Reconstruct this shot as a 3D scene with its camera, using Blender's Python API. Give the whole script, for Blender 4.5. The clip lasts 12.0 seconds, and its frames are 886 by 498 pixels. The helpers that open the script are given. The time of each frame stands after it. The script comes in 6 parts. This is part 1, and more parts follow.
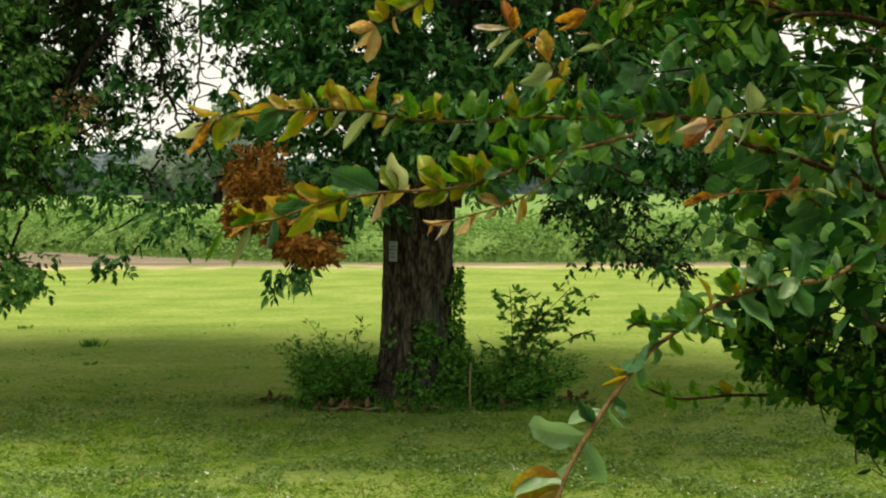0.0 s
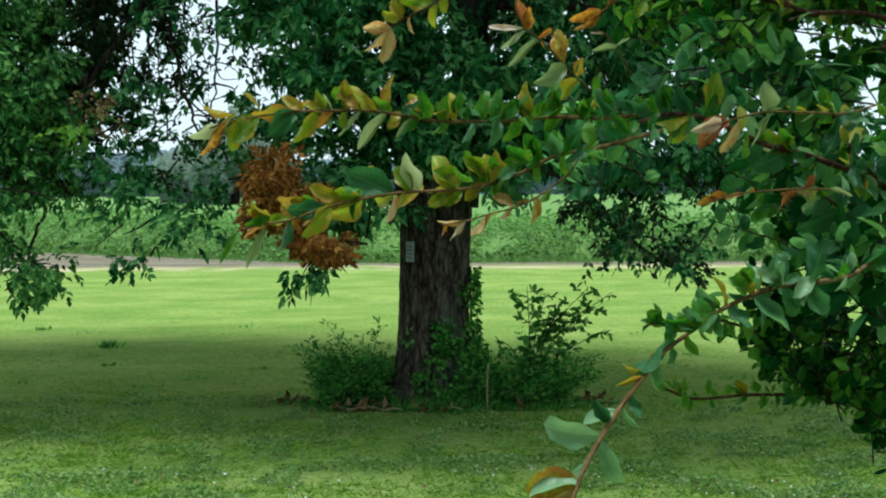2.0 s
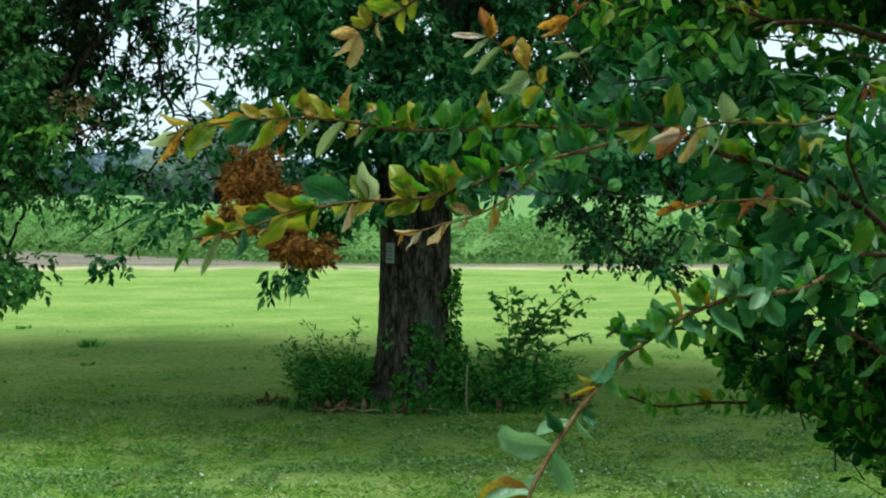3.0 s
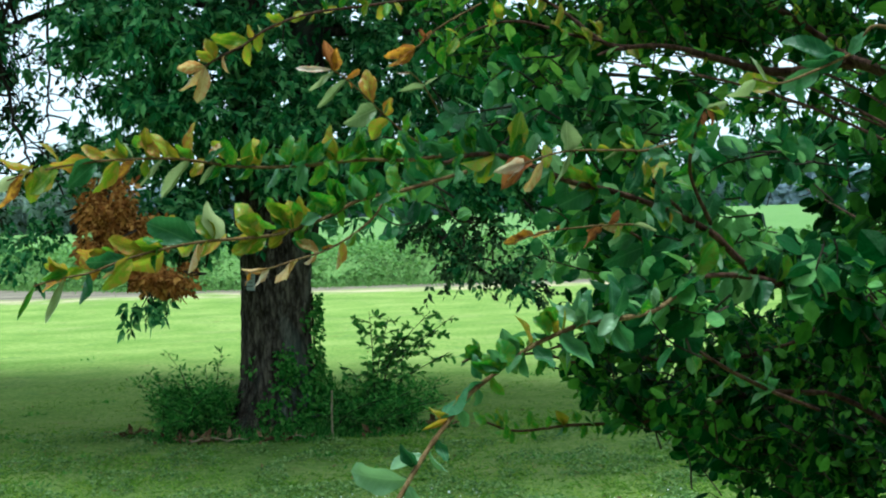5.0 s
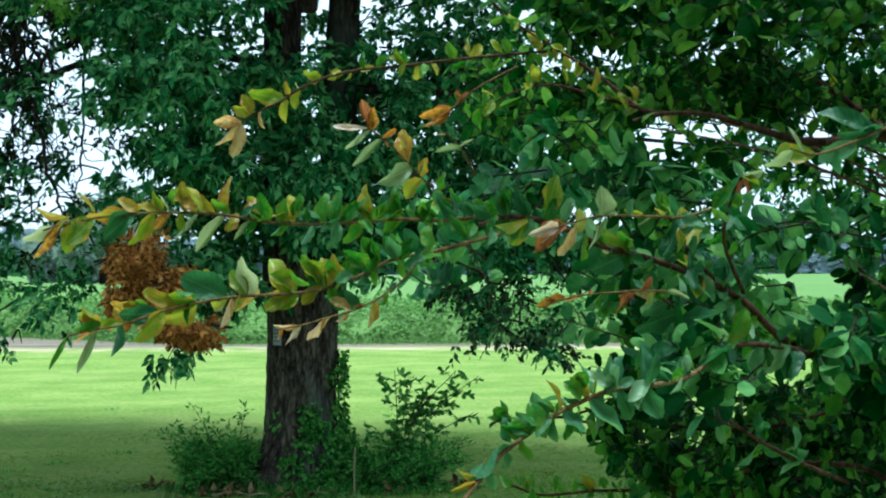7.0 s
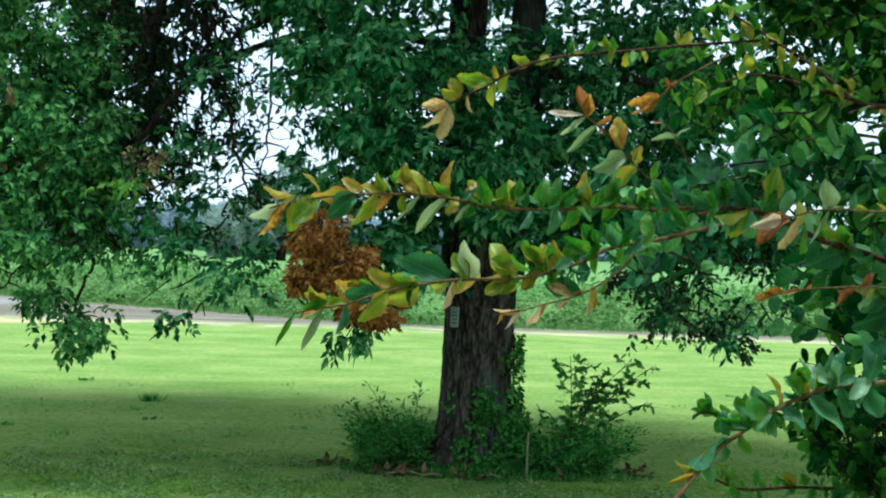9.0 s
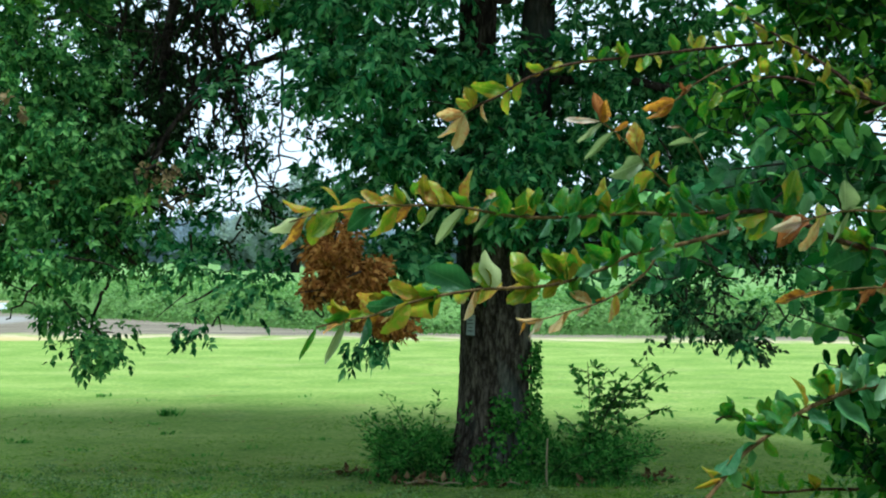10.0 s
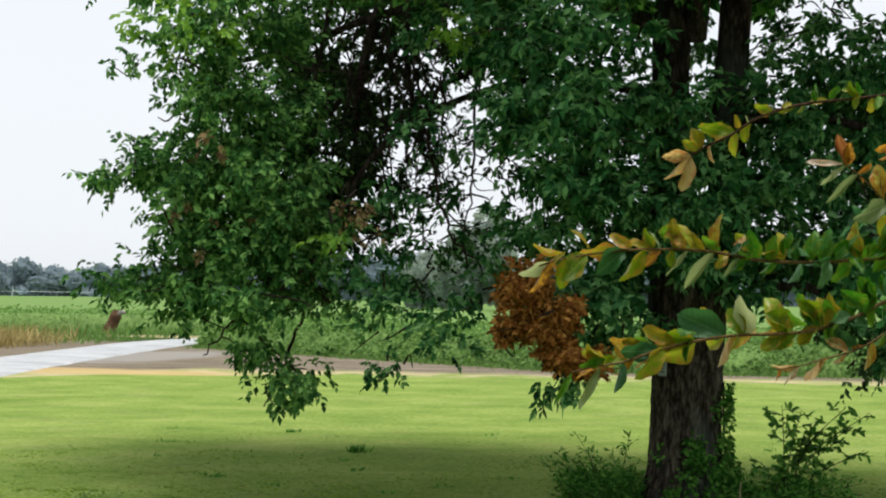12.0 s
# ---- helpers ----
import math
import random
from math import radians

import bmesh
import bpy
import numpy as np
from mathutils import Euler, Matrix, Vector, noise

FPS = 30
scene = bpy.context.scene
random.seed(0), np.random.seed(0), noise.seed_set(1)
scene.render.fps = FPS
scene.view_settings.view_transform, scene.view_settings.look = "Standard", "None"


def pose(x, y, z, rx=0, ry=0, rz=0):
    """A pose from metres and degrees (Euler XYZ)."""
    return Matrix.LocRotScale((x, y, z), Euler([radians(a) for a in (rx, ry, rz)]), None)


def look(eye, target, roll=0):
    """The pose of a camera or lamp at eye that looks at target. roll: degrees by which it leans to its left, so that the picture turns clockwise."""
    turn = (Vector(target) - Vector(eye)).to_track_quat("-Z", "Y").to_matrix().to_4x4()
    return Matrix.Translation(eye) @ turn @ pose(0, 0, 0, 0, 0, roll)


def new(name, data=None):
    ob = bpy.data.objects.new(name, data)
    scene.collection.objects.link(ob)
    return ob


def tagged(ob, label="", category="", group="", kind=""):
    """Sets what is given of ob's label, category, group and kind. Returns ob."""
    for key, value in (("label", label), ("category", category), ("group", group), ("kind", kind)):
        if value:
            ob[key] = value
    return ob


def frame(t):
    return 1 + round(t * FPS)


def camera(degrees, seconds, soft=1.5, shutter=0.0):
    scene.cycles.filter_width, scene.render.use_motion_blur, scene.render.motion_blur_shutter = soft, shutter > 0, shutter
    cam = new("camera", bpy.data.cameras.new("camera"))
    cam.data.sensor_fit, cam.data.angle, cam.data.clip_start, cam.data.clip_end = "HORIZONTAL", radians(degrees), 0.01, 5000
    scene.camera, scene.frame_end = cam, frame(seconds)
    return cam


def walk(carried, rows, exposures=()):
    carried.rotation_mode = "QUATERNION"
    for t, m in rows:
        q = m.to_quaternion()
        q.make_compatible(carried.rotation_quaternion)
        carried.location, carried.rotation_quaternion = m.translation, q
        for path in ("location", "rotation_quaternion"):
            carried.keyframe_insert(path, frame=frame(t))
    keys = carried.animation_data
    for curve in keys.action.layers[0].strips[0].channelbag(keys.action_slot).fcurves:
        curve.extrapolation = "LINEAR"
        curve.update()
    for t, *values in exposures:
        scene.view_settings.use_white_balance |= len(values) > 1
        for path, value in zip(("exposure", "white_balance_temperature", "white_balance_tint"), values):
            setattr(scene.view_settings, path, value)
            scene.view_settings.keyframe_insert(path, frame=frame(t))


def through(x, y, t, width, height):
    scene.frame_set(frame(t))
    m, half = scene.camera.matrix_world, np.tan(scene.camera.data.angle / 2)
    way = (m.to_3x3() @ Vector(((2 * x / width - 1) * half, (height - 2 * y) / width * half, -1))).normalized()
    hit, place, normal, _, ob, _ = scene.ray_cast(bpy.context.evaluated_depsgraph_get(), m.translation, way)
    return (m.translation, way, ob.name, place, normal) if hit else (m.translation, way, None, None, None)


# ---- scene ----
cam = camera(28.0, 12.0, soft=2.1)
PATH = [
    (0, look((0.0826, 0.0000, 1.8817), (0.0189, 1.9979, 1.8145), -0.18)),
    (0.5, look((0.0933, 0.0000, 1.8832), (0.0598, 1.9986, 1.8154), 0.71)),
    (1, look((0.0980, 0.0000, 1.8889), (0.0627, 1.9985, 1.8212), -0.01)),
    (1.5, look((0.0913, 0.0000, 1.8863), (0.0560, 1.9985, 1.8187), 0.40)),
    (2, look((0.0856, 0.0000, 1.8818), (0.0025, 1.9972, 1.8150), -0.39)),
    (2.5, look((0.0875, 0.0000, 1.8893), (0.0072, 1.9973, 1.8219), 0.32)),
    (3, look((0.1163, 0.0000, 1.8915), (0.0516, 1.9979, 1.8252), -0.01)),
    (3.5, look((0.1449, 0.0000, 1.9034), (0.2178, 1.9982, 1.8618), -1.13)),
    (5.5, look((0.1201, 0.0000, 1.9062), (0.2096, 1.9975, 1.8612), -1.78)),
    (6, look((0.1088, 0.0000, 1.9044), (0.1858, 1.9981, 1.8628), -1.48)),
    (6.5, look((0.1126, 0.0000, 1.9049), (0.1660, 1.9992, 1.9271), -0.88)),
    (6.7, look((0.1262, 0.0000, 1.9083), (0.1910, 1.9988, 1.9333), -0.28)),
    (8.3, look((0.0975, 0.0000, 1.9075), (0.0482, 1.9994, 1.9062), 1.84)),
    (8.5, look((0.0784, 0.0000, 1.9104), (-0.0375, 1.9966, 1.9092), 1.63)),
    (9, look((0.0718, 0.0000, 1.9094), (-0.0618, 1.9955, 1.9123), 1.64)),
    (9.5, look((0.0682, 0.0000, 1.9079), (-0.0772, 1.9947, 1.9125), 1.16)),
    (10, look((0.0638, 0.0000, 1.9117), (-0.0852, 1.9944, 1.9236), 0.33)),
    (10.5, look((0.0518, 0.0000, 1.9124), (-0.1112, 1.9930, 1.9479), 0.81)),
    (11, look((0.0156, 0.0000, 1.9071), (-0.2532, 1.9815, 1.9449), 1.01)),
    (11.5, look((-0.0116, 0.0000, 1.9128), (-0.3468, 1.9714, 1.9488), 0.83)),
    (12, look((-0.0134, 0.0000, 1.9173), (-0.3660, 1.9680, 1.9705), 0.76)),
]
EXPOSURES = [(0.0, 0.16, 8000, 3), (0.5, 0.18, 7000, -3), (1.0, 0.2, 6100, -7), (1.5, 0.17, 6100, -8), (2.0, 0.12, 5700, -8), (2.5, 0.13, 5600, -8), (3.5, 0.22, 5600, -10), (5.5, 0.5, 5150, -8), (6.5, 0.52, 5100, -8), (8.5, 0.47, 5300, -4), (9.5, 0.47, 5030, -4), (10.5, 0.41, 5800, -5), (11.0, 0.27, 6300, 4), (11.5, 0.03, 6450, 6), (12.0, -0.05, 6500, 9)]
walk(cam, PATH, EXPOSURES)

# ---- world, sun and exposure ----
world = bpy.data.worlds.new("world")
scene.world = world
world.use_nodes = True
wn, wl = world.node_tree.nodes, world.node_tree.links
sky = wn.new("ShaderNodeTexSky")
sky.sky_type = "NISHITA"
sky.sun_disc = False
sky.sun_elevation = radians(84)
sky.sun_rotation = radians(90)
sky.air_density = 1.0
sky.dust_density = 1.0
sky.ozone_density = 1.0
grey = wn.new("ShaderNodeHueSaturation")
grey.inputs["Saturation"].default_value = 0.22
grey.inputs["Value"].default_value = 1.0
wl.new(sky.outputs["Color"], grey.inputs["Color"])
# a bright, even cloud deck over the clear sky
deck = wn.new("ShaderNodeMix")
deck.data_type = "RGBA"
deck.inputs["Factor"].default_value = 0.75
deck.inputs["B"].default_value = (6.6, 6.9, 7.3, 1)
wl.new(grey.outputs["Color"], deck.inputs["A"])
wl.new(deck.outputs["Result"], wn["Background"].inputs["Color"])
wn["Background"].inputs["Strength"].default_value = 0.15

sun_data = bpy.data.lights.new("sun", "SUN")
sun_data.energy = 4.6
sun_data.angle = radians(30)
sun_data.color = (1.0, 0.95, 0.84)
sun = new("sun", sun_data)
sun.matrix_world = look((0, 0, 30), Vector((0, 0, 30)) - Vector((0.105, 0.0, 0.995)))


# ---- materials ----
def nodes(name, rough=0.7, spec=0.3):
    m = bpy.data.materials.new(name)
    m.use_nodes = True
    n, l = m.node_tree.nodes, m.node_tree.links
    b = n["Principled BSDF"]
    b.inputs["Roughness"].default_value = rough
    b.inputs["Specular IOR Level"].default_value = spec
    return m, n, l, b


def noise_tex(n, l, scale, detail=4, vector=None, rough=0.55):
    t = n.new("ShaderNodeTexNoise")
    t.inputs["Scale"].default_value = scale
    t.inputs["Detail"].default_value = detail
    t.inputs["Roughness"].default_value = rough
    if vector is not None:
        l.new(vector, t.inputs["Vector"])
    return t


def ramp(n, l, fac, stops):
    r = n.new("ShaderNodeValToRGB")
    while len(r.color_ramp.elements) < len(stops):
        r.color_ramp.elements.new(0.5)
    for e, (p, c) in zip(r.color_ramp.elements, stops):
        e.position, e.color = p, (*c, 1)
    l.new(fac, r.inputs["Fac"])
    return r.outputs["Color"]


def mix(n, l, fac, a, b, blend="MIX"):
    m = n.new("ShaderNodeMix")
    m.data_type, m.blend_type = "RGBA", blend
    for sock, v in ((m.inputs["Factor"], fac), (m.inputs["A"], a), (m.inputs["B"], b)):
        if isinstance(v, (int, float)):
            sock.default_value = v
        elif isinstance(v, tuple):
            sock.default_value = (*v, 1)
        else:
            l.new(v, sock)
    return m.outputs["Result"]


def calc(n, l, op, a, b=0.0, c=0.0, clamp=False):
    m = n.new("ShaderNodeMath")
    m.operation, m.use_clamp = op, clamp
    for sock, v in zip(m.inputs, (a, b, c)):
        if isinstance(v, (int, float)):
            sock.default_value = v
        else:
            l.new(v, sock)
    return m.outputs[0]


def bump(n, l, b, height, strength, distance):
    k = n.new("ShaderNodeBump")
    k.inputs["Strength"].default_value = strength
    k.inputs["Distance"].default_value = distance
    l.new(height, k.inputs["Height"])
    l.new(k.outputs["Normal"], b.inputs["Normal"])


def leaf_material(name, dark, mid, light, spots=None, rough=0.3, through=0.45, per_object=False, size=30.0, spec=0.3, relief=0.0):
    """A leaf: colour varied leaf by leaf and over the blade, light shining through it."""
    m, n, l, b = nodes(name, rough, spec)
    if per_object:
        rnd = n.new("ShaderNodeObjectInfo").outputs["Random"]
    else:
        rnd = n.new("ShaderNodeNewGeometry").outputs["Random Per Island"]
    co = n.new("ShaderNodeTexCoord").outputs["Object"]
    tex = noise_tex(n, l, size if not per_object else 2.2, 4, co)
    shift = calc(n, l, "MULTIPLY_ADD", rnd, 0.75, calc(n, l, "MULTIPLY_ADD", tex.outputs["Fac"], 0.5, -0.12), clamp=True)
    col = ramp(n, l, shift, [(0.05, dark), (0.5, mid), (0.95, light)])
    if spots:
        t2 = noise_tex(n, l, 5.0, 5, co, 0.65)
        off = calc(n, l, "ADD", t2.outputs["Fac"], calc(n, l, "MULTIPLY", rnd, 0.12))
        edge = n.new("ShaderNodeSeparateXYZ")
        l.new(co, edge.inputs[0])
        off = calc(n, l, "MULTIPLY_ADD", calc(n, l, "ABSOLUTE", edge.outputs["X"]), 0.45, off)
        fac = ramp(n, l, off, [(0.56, (0, 0, 0)), (0.70, (1, 1, 1))])
        col = mix(n, l, fac, col, spots)
    if per_object:
        sep = n.new("ShaderNodeSeparateXYZ")
        l.new(co, sep.inputs[0])
        ax = calc(n, l, "ABSOLUTE", sep.outputs["X"])
        rib = calc(n, l, "LESS_THAN", ax, 0.012)
        slant = calc(n, l, "SUBTRACT", sep.outputs["Y"], calc(n, l, "MULTIPLY", ax, 0.9))
        vein = calc(n, l, "LESS_THAN", calc(n, l, "PINGPONG", slant, 0.06), 0.007)
        both = calc(n, l, "MAXIMUM", rib, calc(n, l, "MULTIPLY", vein, 0.5))
        col = mix(n, l, calc(n, l, "MULTIPLY", both, 0.22), col, tuple(min(1, c * 1.5 + 0.03) for c in light))
        bump(n, l, b, calc(n, l, "ADD", calc(n, l, "MULTIPLY", both, -0.4), tex.outputs["Fac"]), 0.35, 0.02)
    elif relief:
        bump(n, l, b, noise_tex(n, l, 90.0, 3, co).outputs["Fac"], 0.6, relief)
    l.new(col, b.inputs["Base Color"])
    t = n.new("ShaderNodeBsdfTranslucent")
    l.new(mix(n, l, 0.5, col, mix(n, l, 1.0, col, (1.0, 1.0, 0.45), "MULTIPLY")), t.inputs["Color"])
    s = n.new("ShaderNodeMixShader")
    s.inputs[0].default_value = through
    l.new(b.outputs[0], s.inputs[1])
    l.new(t.outputs[0], s.inputs[2])
    l.new(s.outputs[0], n["Material Output"].inputs["Surface"])
    return m


def bark_material(name, dark, mid, light, scale=9.0, depth=0.03, moss=None):
    m, n, l, b = nodes(name, 0.9, 0.06)
    co = n.new("ShaderNodeTexCoord").outputs["Object"]
    mp = n.new("ShaderNodeMapping")
    mp.inputs["Scale"].default_value = (1, 1, 0.3)
    l.new(co, mp.inputs["Vector"])
    a = noise_tex(n, l, scale, 8, mp.outputs[0], 0.72)
    v = n.new("ShaderNodeTexVoronoi")
    v.feature = "DISTANCE_TO_EDGE"
    v.inputs["Scale"].default_value = scale * 1.6
    warp = n.new("ShaderNodeVectorMath")
    warp.operation = "MULTIPLY_ADD"
    l.new(a.outputs["Color"], warp.inputs[0])
    warp.inputs[1].default_value = (0.09, 0.09, 0.09)
    l.new(mp.outputs[0], warp.inputs[2])
    l.new(warp.outputs[0], v.inputs["Vector"])
    crack = calc(n, l, "MULTIPLY_ADD", calc(n, l, "MULTIPLY", v.outputs["Distance"], 5.0, clamp=True), 0.22, 0.78)
    h = calc(n, l, "MULTIPLY", a.outputs["Fac"], crack)
    col = ramp(n, l, h, [(0.30, dark), (0.43, mid), (0.60, light)])
    if moss:
        big = noise_tex(n, l, 2.3, 5, mp.outputs[0])
        col = mix(n, l, ramp(n, l, big.outputs["Fac"], [(0.5, (0, 0, 0)), (0.66, (0.8, 0.8, 0.8))]), col, moss)
    l.new(col, b.inputs["Base Color"])
    bump(n, l, b, h, 0.9, depth)
    return m


def plain_material(name, a, c, scale=6.0, rough=0.8, spec=0.25, relief=0.01):
    m, n, l, b = nodes(name, rough, spec)
    co = n.new("ShaderNodeTexCoord").outputs["Object"]
    t = noise_tex(n, l, scale, 6, co)
    u = noise_tex(n, l, scale * 9, 4, co)
    f = calc(n, l, "MULTIPLY_ADD", u.outputs["Fac"], 0.4, calc(n, l, "MULTIPLY", t.outputs["Fac"], 0.6))
    l.new(ramp(n, l, f, [(0.35, a), (0.65, c)]), b.inputs["Base Color"])
    bump(n, l, b, f, 0.5, relief)
    return m


def ground_material():
    """Lawn near the trees, a bare earth track beyond it, then crop soil; soft ragged edges between them."""
    m, n, l, b = nodes("ground_cover", 1.0, 0.0)
    pos = n.new("ShaderNodeNewGeometry").outputs["Position"]
    sep = n.new("ShaderNodeSeparateXYZ")
    l.new(pos, sep.inputs[0])
    x, y = sep.outputs["X"], sep.outputs["Y"]
    broad, mid_n, fine = noise_tex(n, l, 0.12, 4, pos), noise_tex(n, l, 0.9, 5, pos), noise_tex(n, l, 14, 6, pos, 0.7)
    mp = n.new("ShaderNodeMapping")
    mp.inputs["Scale"].default_value = (0.6, 0.6, 1)
    l.new(pos, mp.inputs["Vector"])
    streak = noise_tex(n, l, 1.0, 5, mp.outputs[0], 0.6)
    g = calc(n, l, "ADD", calc(n, l, "MULTIPLY", streak.outputs["Fac"], 0.39), calc(n, l, "MULTIPLY", fine.outputs["Fac"], 0.61))
    lawn = ramp(n, l, g, [(0.34, (0.07, 0.135, 0.025)), (0.5, (0.166, 0.236, 0.057)), (0.66, (0.282, 0.325, 0.108))])
    dry = mix(n, l, ramp(n, l, mid_n.outputs["Fac"], [(0.52, (0, 0, 0)), (0.75, (0.7, 0.7, 0.7))]), lawn, (0.26, 0.26, 0.12))
    lawn = mix(n, l, ramp(n, l, broad.outputs["Fac"], [(0.4, (0, 0, 0)), (0.65, (1, 1, 1))]), lawn, dry)
    clover = noise_tex(n, l, 2.6, 5, pos, 0.7)
    bare = noise_tex(n, l, 1.7, 6, pos, 0.7)
    lawn = mix(n, l, ramp(n, l, bare.outputs["Fac"], [(0.60, (0, 0, 0)), (0.70, (0.55, 0.55, 0.55))]), lawn, mix(n, l, fine.outputs["Fac"], (0.07, 0.045, 0.022), (0.24, 0.16, 0.08)))
    lawn = mix(n, l, ramp(n, l, clover.outputs["Fac"], [(0.56, (0, 0, 0)), (0.68, (0.4, 0.4, 0.4))]), lawn, (0.06, 0.13, 0.05))
    long = n.new("ShaderNodeMapping")
    long.inputs["Scale"].default_value = (0.25, 1.3, 1)
    l.new(pos, long.inputs["Vector"])
    ruts = noise_tex(n, l, 1.2, 6, long.outputs[0], 0.65)
    rough_earth = calc(n, l, "ADD", calc(n, l, "MULTIPLY", fine.outputs["Fac"], 0.4), calc(n, l, "MULTIPLY", ruts.outputs["Fac"], 0.6))
    earth = ramp(n, l, rough_earth, [(0.36, (0.075, 0.06, 0.045)), (0.52, (0.17, 0.145, 0.115)), (0.66, (0.27, 0.235, 0.19))])
    straw = ramp(n, l, fine.outputs["Fac"], [(0.3, (0.30, 0.245, 0.14)), (0.7, (0.45, 0.39, 0.26))])
    soil = ramp(n, l, fine.outputs["Fac"], [(0.3, (0.03, 0.05, 0.015)), (0.7, (0.06, 0.09, 0.03))])
    wob = calc(n, l, "MULTIPLY_ADD", mid_n.outputs["Fac"], 3.0, -1.5)
    far_left = calc(n, l, "MULTIPLY", calc(n, l, "MULTIPLY_ADD", x, -1.0, -9.0), 0.2, clamp=True)
    sway = calc(n, l, "MULTIPLY", calc(n, l, "MULTIPLY_ADD", broad.outputs["Fac"], 12.0, -6.0), far_left)
    edge = calc(n, l, "ADD", calc(n, l, "ADD", y, wob), sway)
    left = calc(n, l, "MAXIMUM", calc(n, l, "MULTIPLY", calc(n, l, "ADD", x, 5.0), -0.95), 0.0)
    lawn_end = calc(n, l, "MULTIPLY_ADD", calc(n, l, "MAXIMUM", calc(n, l, "MULTIPLY", calc(n, l, "ADD", x, 10.0), -1.0), 0.0), -0.45, 42.6)
    verge = calc(n, l, "MULTIPLY_ADD", calc(n, l, "MAXIMUM", calc(n, l, "MULTIPLY_ADD", x, -1.0, -9.0), 0.0), 0.28, 1.0)
    s1 = calc(n, l, "MULTIPLY", calc(n, l, "SUBTRACT", edge, calc(n, l, "SUBTRACT", lawn_end, verge)), 0.8, clamp=True)
    s2 = calc(n, l, "MULTIPLY", calc(n, l, "SUBTRACT", edge, calc(n, l, "ADD", lawn_end, 0.5)), 0.7, clamp=True)
    s3 = calc(n, l, "MULTIPLY", calc(n, l, "SUBTRACT", edge, calc(n, l, "ADD", left, 45.6)), 0.5, clamp=True)
    tufts = ramp(n, l, mid_n.outputs["Fac"], [(0.40, (0.15, 0.15, 0.15)), (0.56, (1, 1, 1))])
    col = mix(n, l, calc(n, l, "MULTIPLY", s1, tufts), lawn, straw)
    col = mix(n, l, s2, col, earth)
    col = mix(n, l, s3, col, soil)
    # sand, gravel and dry verge where the track meets the road
    for cx, cy, rx, ry, tone in ((-15.8, 40.8, 4.6, 1.9, (0.40, 0.30, 0.15)), (-18.0, 51.0, 2.2, 7.0, (0.24, 0.23, 0.22)), (-25.5, 74.5, 4.0, 2.6, (0.36, 0.31, 0.19))):
        dx = calc(n, l, "MULTIPLY", calc(n, l, "SUBTRACT", x, cx), 1 / rx)
        dy = calc(n, l, "MULTIPLY", calc(n, l, "SUBTRACT", y, cy), 1 / ry)
        d = calc(n, l, "ADD", calc(n, l, "MULTIPLY", dx, dx), calc(n, l, "MULTIPLY", dy, dy))
        f = calc(n, l, "MULTIPLY", calc(n, l, "SUBTRACT", calc(n, l, "MULTIPLY_ADD", ruts.outputs["Fac"], 1.6, 0.1), d), 1.8, clamp=True)
        col = mix(n, l, calc(n, l, "MULTIPLY", f, 0.85), col, mix(n, l, fine.outputs["Fac"], tuple(0.7 * c for c in tone), tuple(1.25 * c for c in tone)))
    l.new(col, b.inputs["Base Color"])
    bump(n, l, b, calc(n, l, "ADD", fine.outputs["Fac"], mid_n.outputs["Fac"]), 0.6, 0.03)
    return m


GROUND = ground_material()
BARK = bark_material("tree_bark", (0.005, 0.004, 0.003), (0.041, 0.033, 0.026), (0.155, 0.13, 0.10), 15, 0.05, (0.11, 0.135, 0.115))
# darker copy of the bark, the crown's shade put into the stem colour
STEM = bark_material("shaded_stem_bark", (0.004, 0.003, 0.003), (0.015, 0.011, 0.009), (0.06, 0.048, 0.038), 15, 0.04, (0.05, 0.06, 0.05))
LIMB = bark_material("limb_bark", (0.008, 0.006, 0.005), (0.026, 0.020, 0.016), (0.07, 0.055, 0.043), 18, 0.012)
TWIG = bark_material("shrub_bark", (0.015, 0.008, 0.006), (0.052, 0.027, 0.019), (0.13, 0.075, 0.052), 60, 0.002)
SHOOT = bark_material("young_shoot", (0.045, 0.026, 0.012), (0.105, 0.064, 0.028), (0.21, 0.15, 0.07), 70, 0.001)
TREE_LEAF = leaf_material("tree_foliage", (0.004, 0.030, 0.010), (0.049, 0.190, 0.058), (0.27, 0.52, 0.20), rough=0.4, through=0.38, size=3, spec=0.08)
OLIVE_LEAF = leaf_material("olive_tree_foliage", (0.006, 0.034, 0.010), (0.062, 0.182, 0.048), (0.27, 0.49, 0.145), rough=0.4, through=0.38, size=3, spec=0.03)
YOUNG_LEAF = leaf_material("young_tree_foliage", (0.07, 0.20, 0.02), (0.15, 0.32, 0.035), (0.28, 0.46, 0.07), rough=0.45, through=0.45, size=3, spec=0.15)
# dull brown-green leaves, darkened further to stand in for shade inside the crown
SHADED_LEAF = leaf_material("shaded_tree_foliage", (0.008, 0.014, 0.007), (0.030, 0.055, 0.024), (0.09, 0.15, 0.06), rough=0.6, through=0.3, size=3, spec=0.0)
DEAD_LEAF = leaf_material("dead_foliage", (0.08, 0.03, 0.010), (0.30, 0.115, 0.025), (0.60, 0.32, 0.09), rough=0.8, through=0.2, size=12, spec=0.04)
FADED_LEAF = leaf_material("faded_foliage", (0.08, 0.055, 0.026), (0.19, 0.13, 0.062), (0.34, 0.25, 0.13), rough=0.8, through=0.15, size=12, spec=0.1)
LITTER = leaf_material("brown_litter", (0.05, 0.028, 0.014), (0.13, 0.078, 0.036), (0.30, 0.21, 0.11), rough=0.85, through=0.1, size=12, spec=0.08)
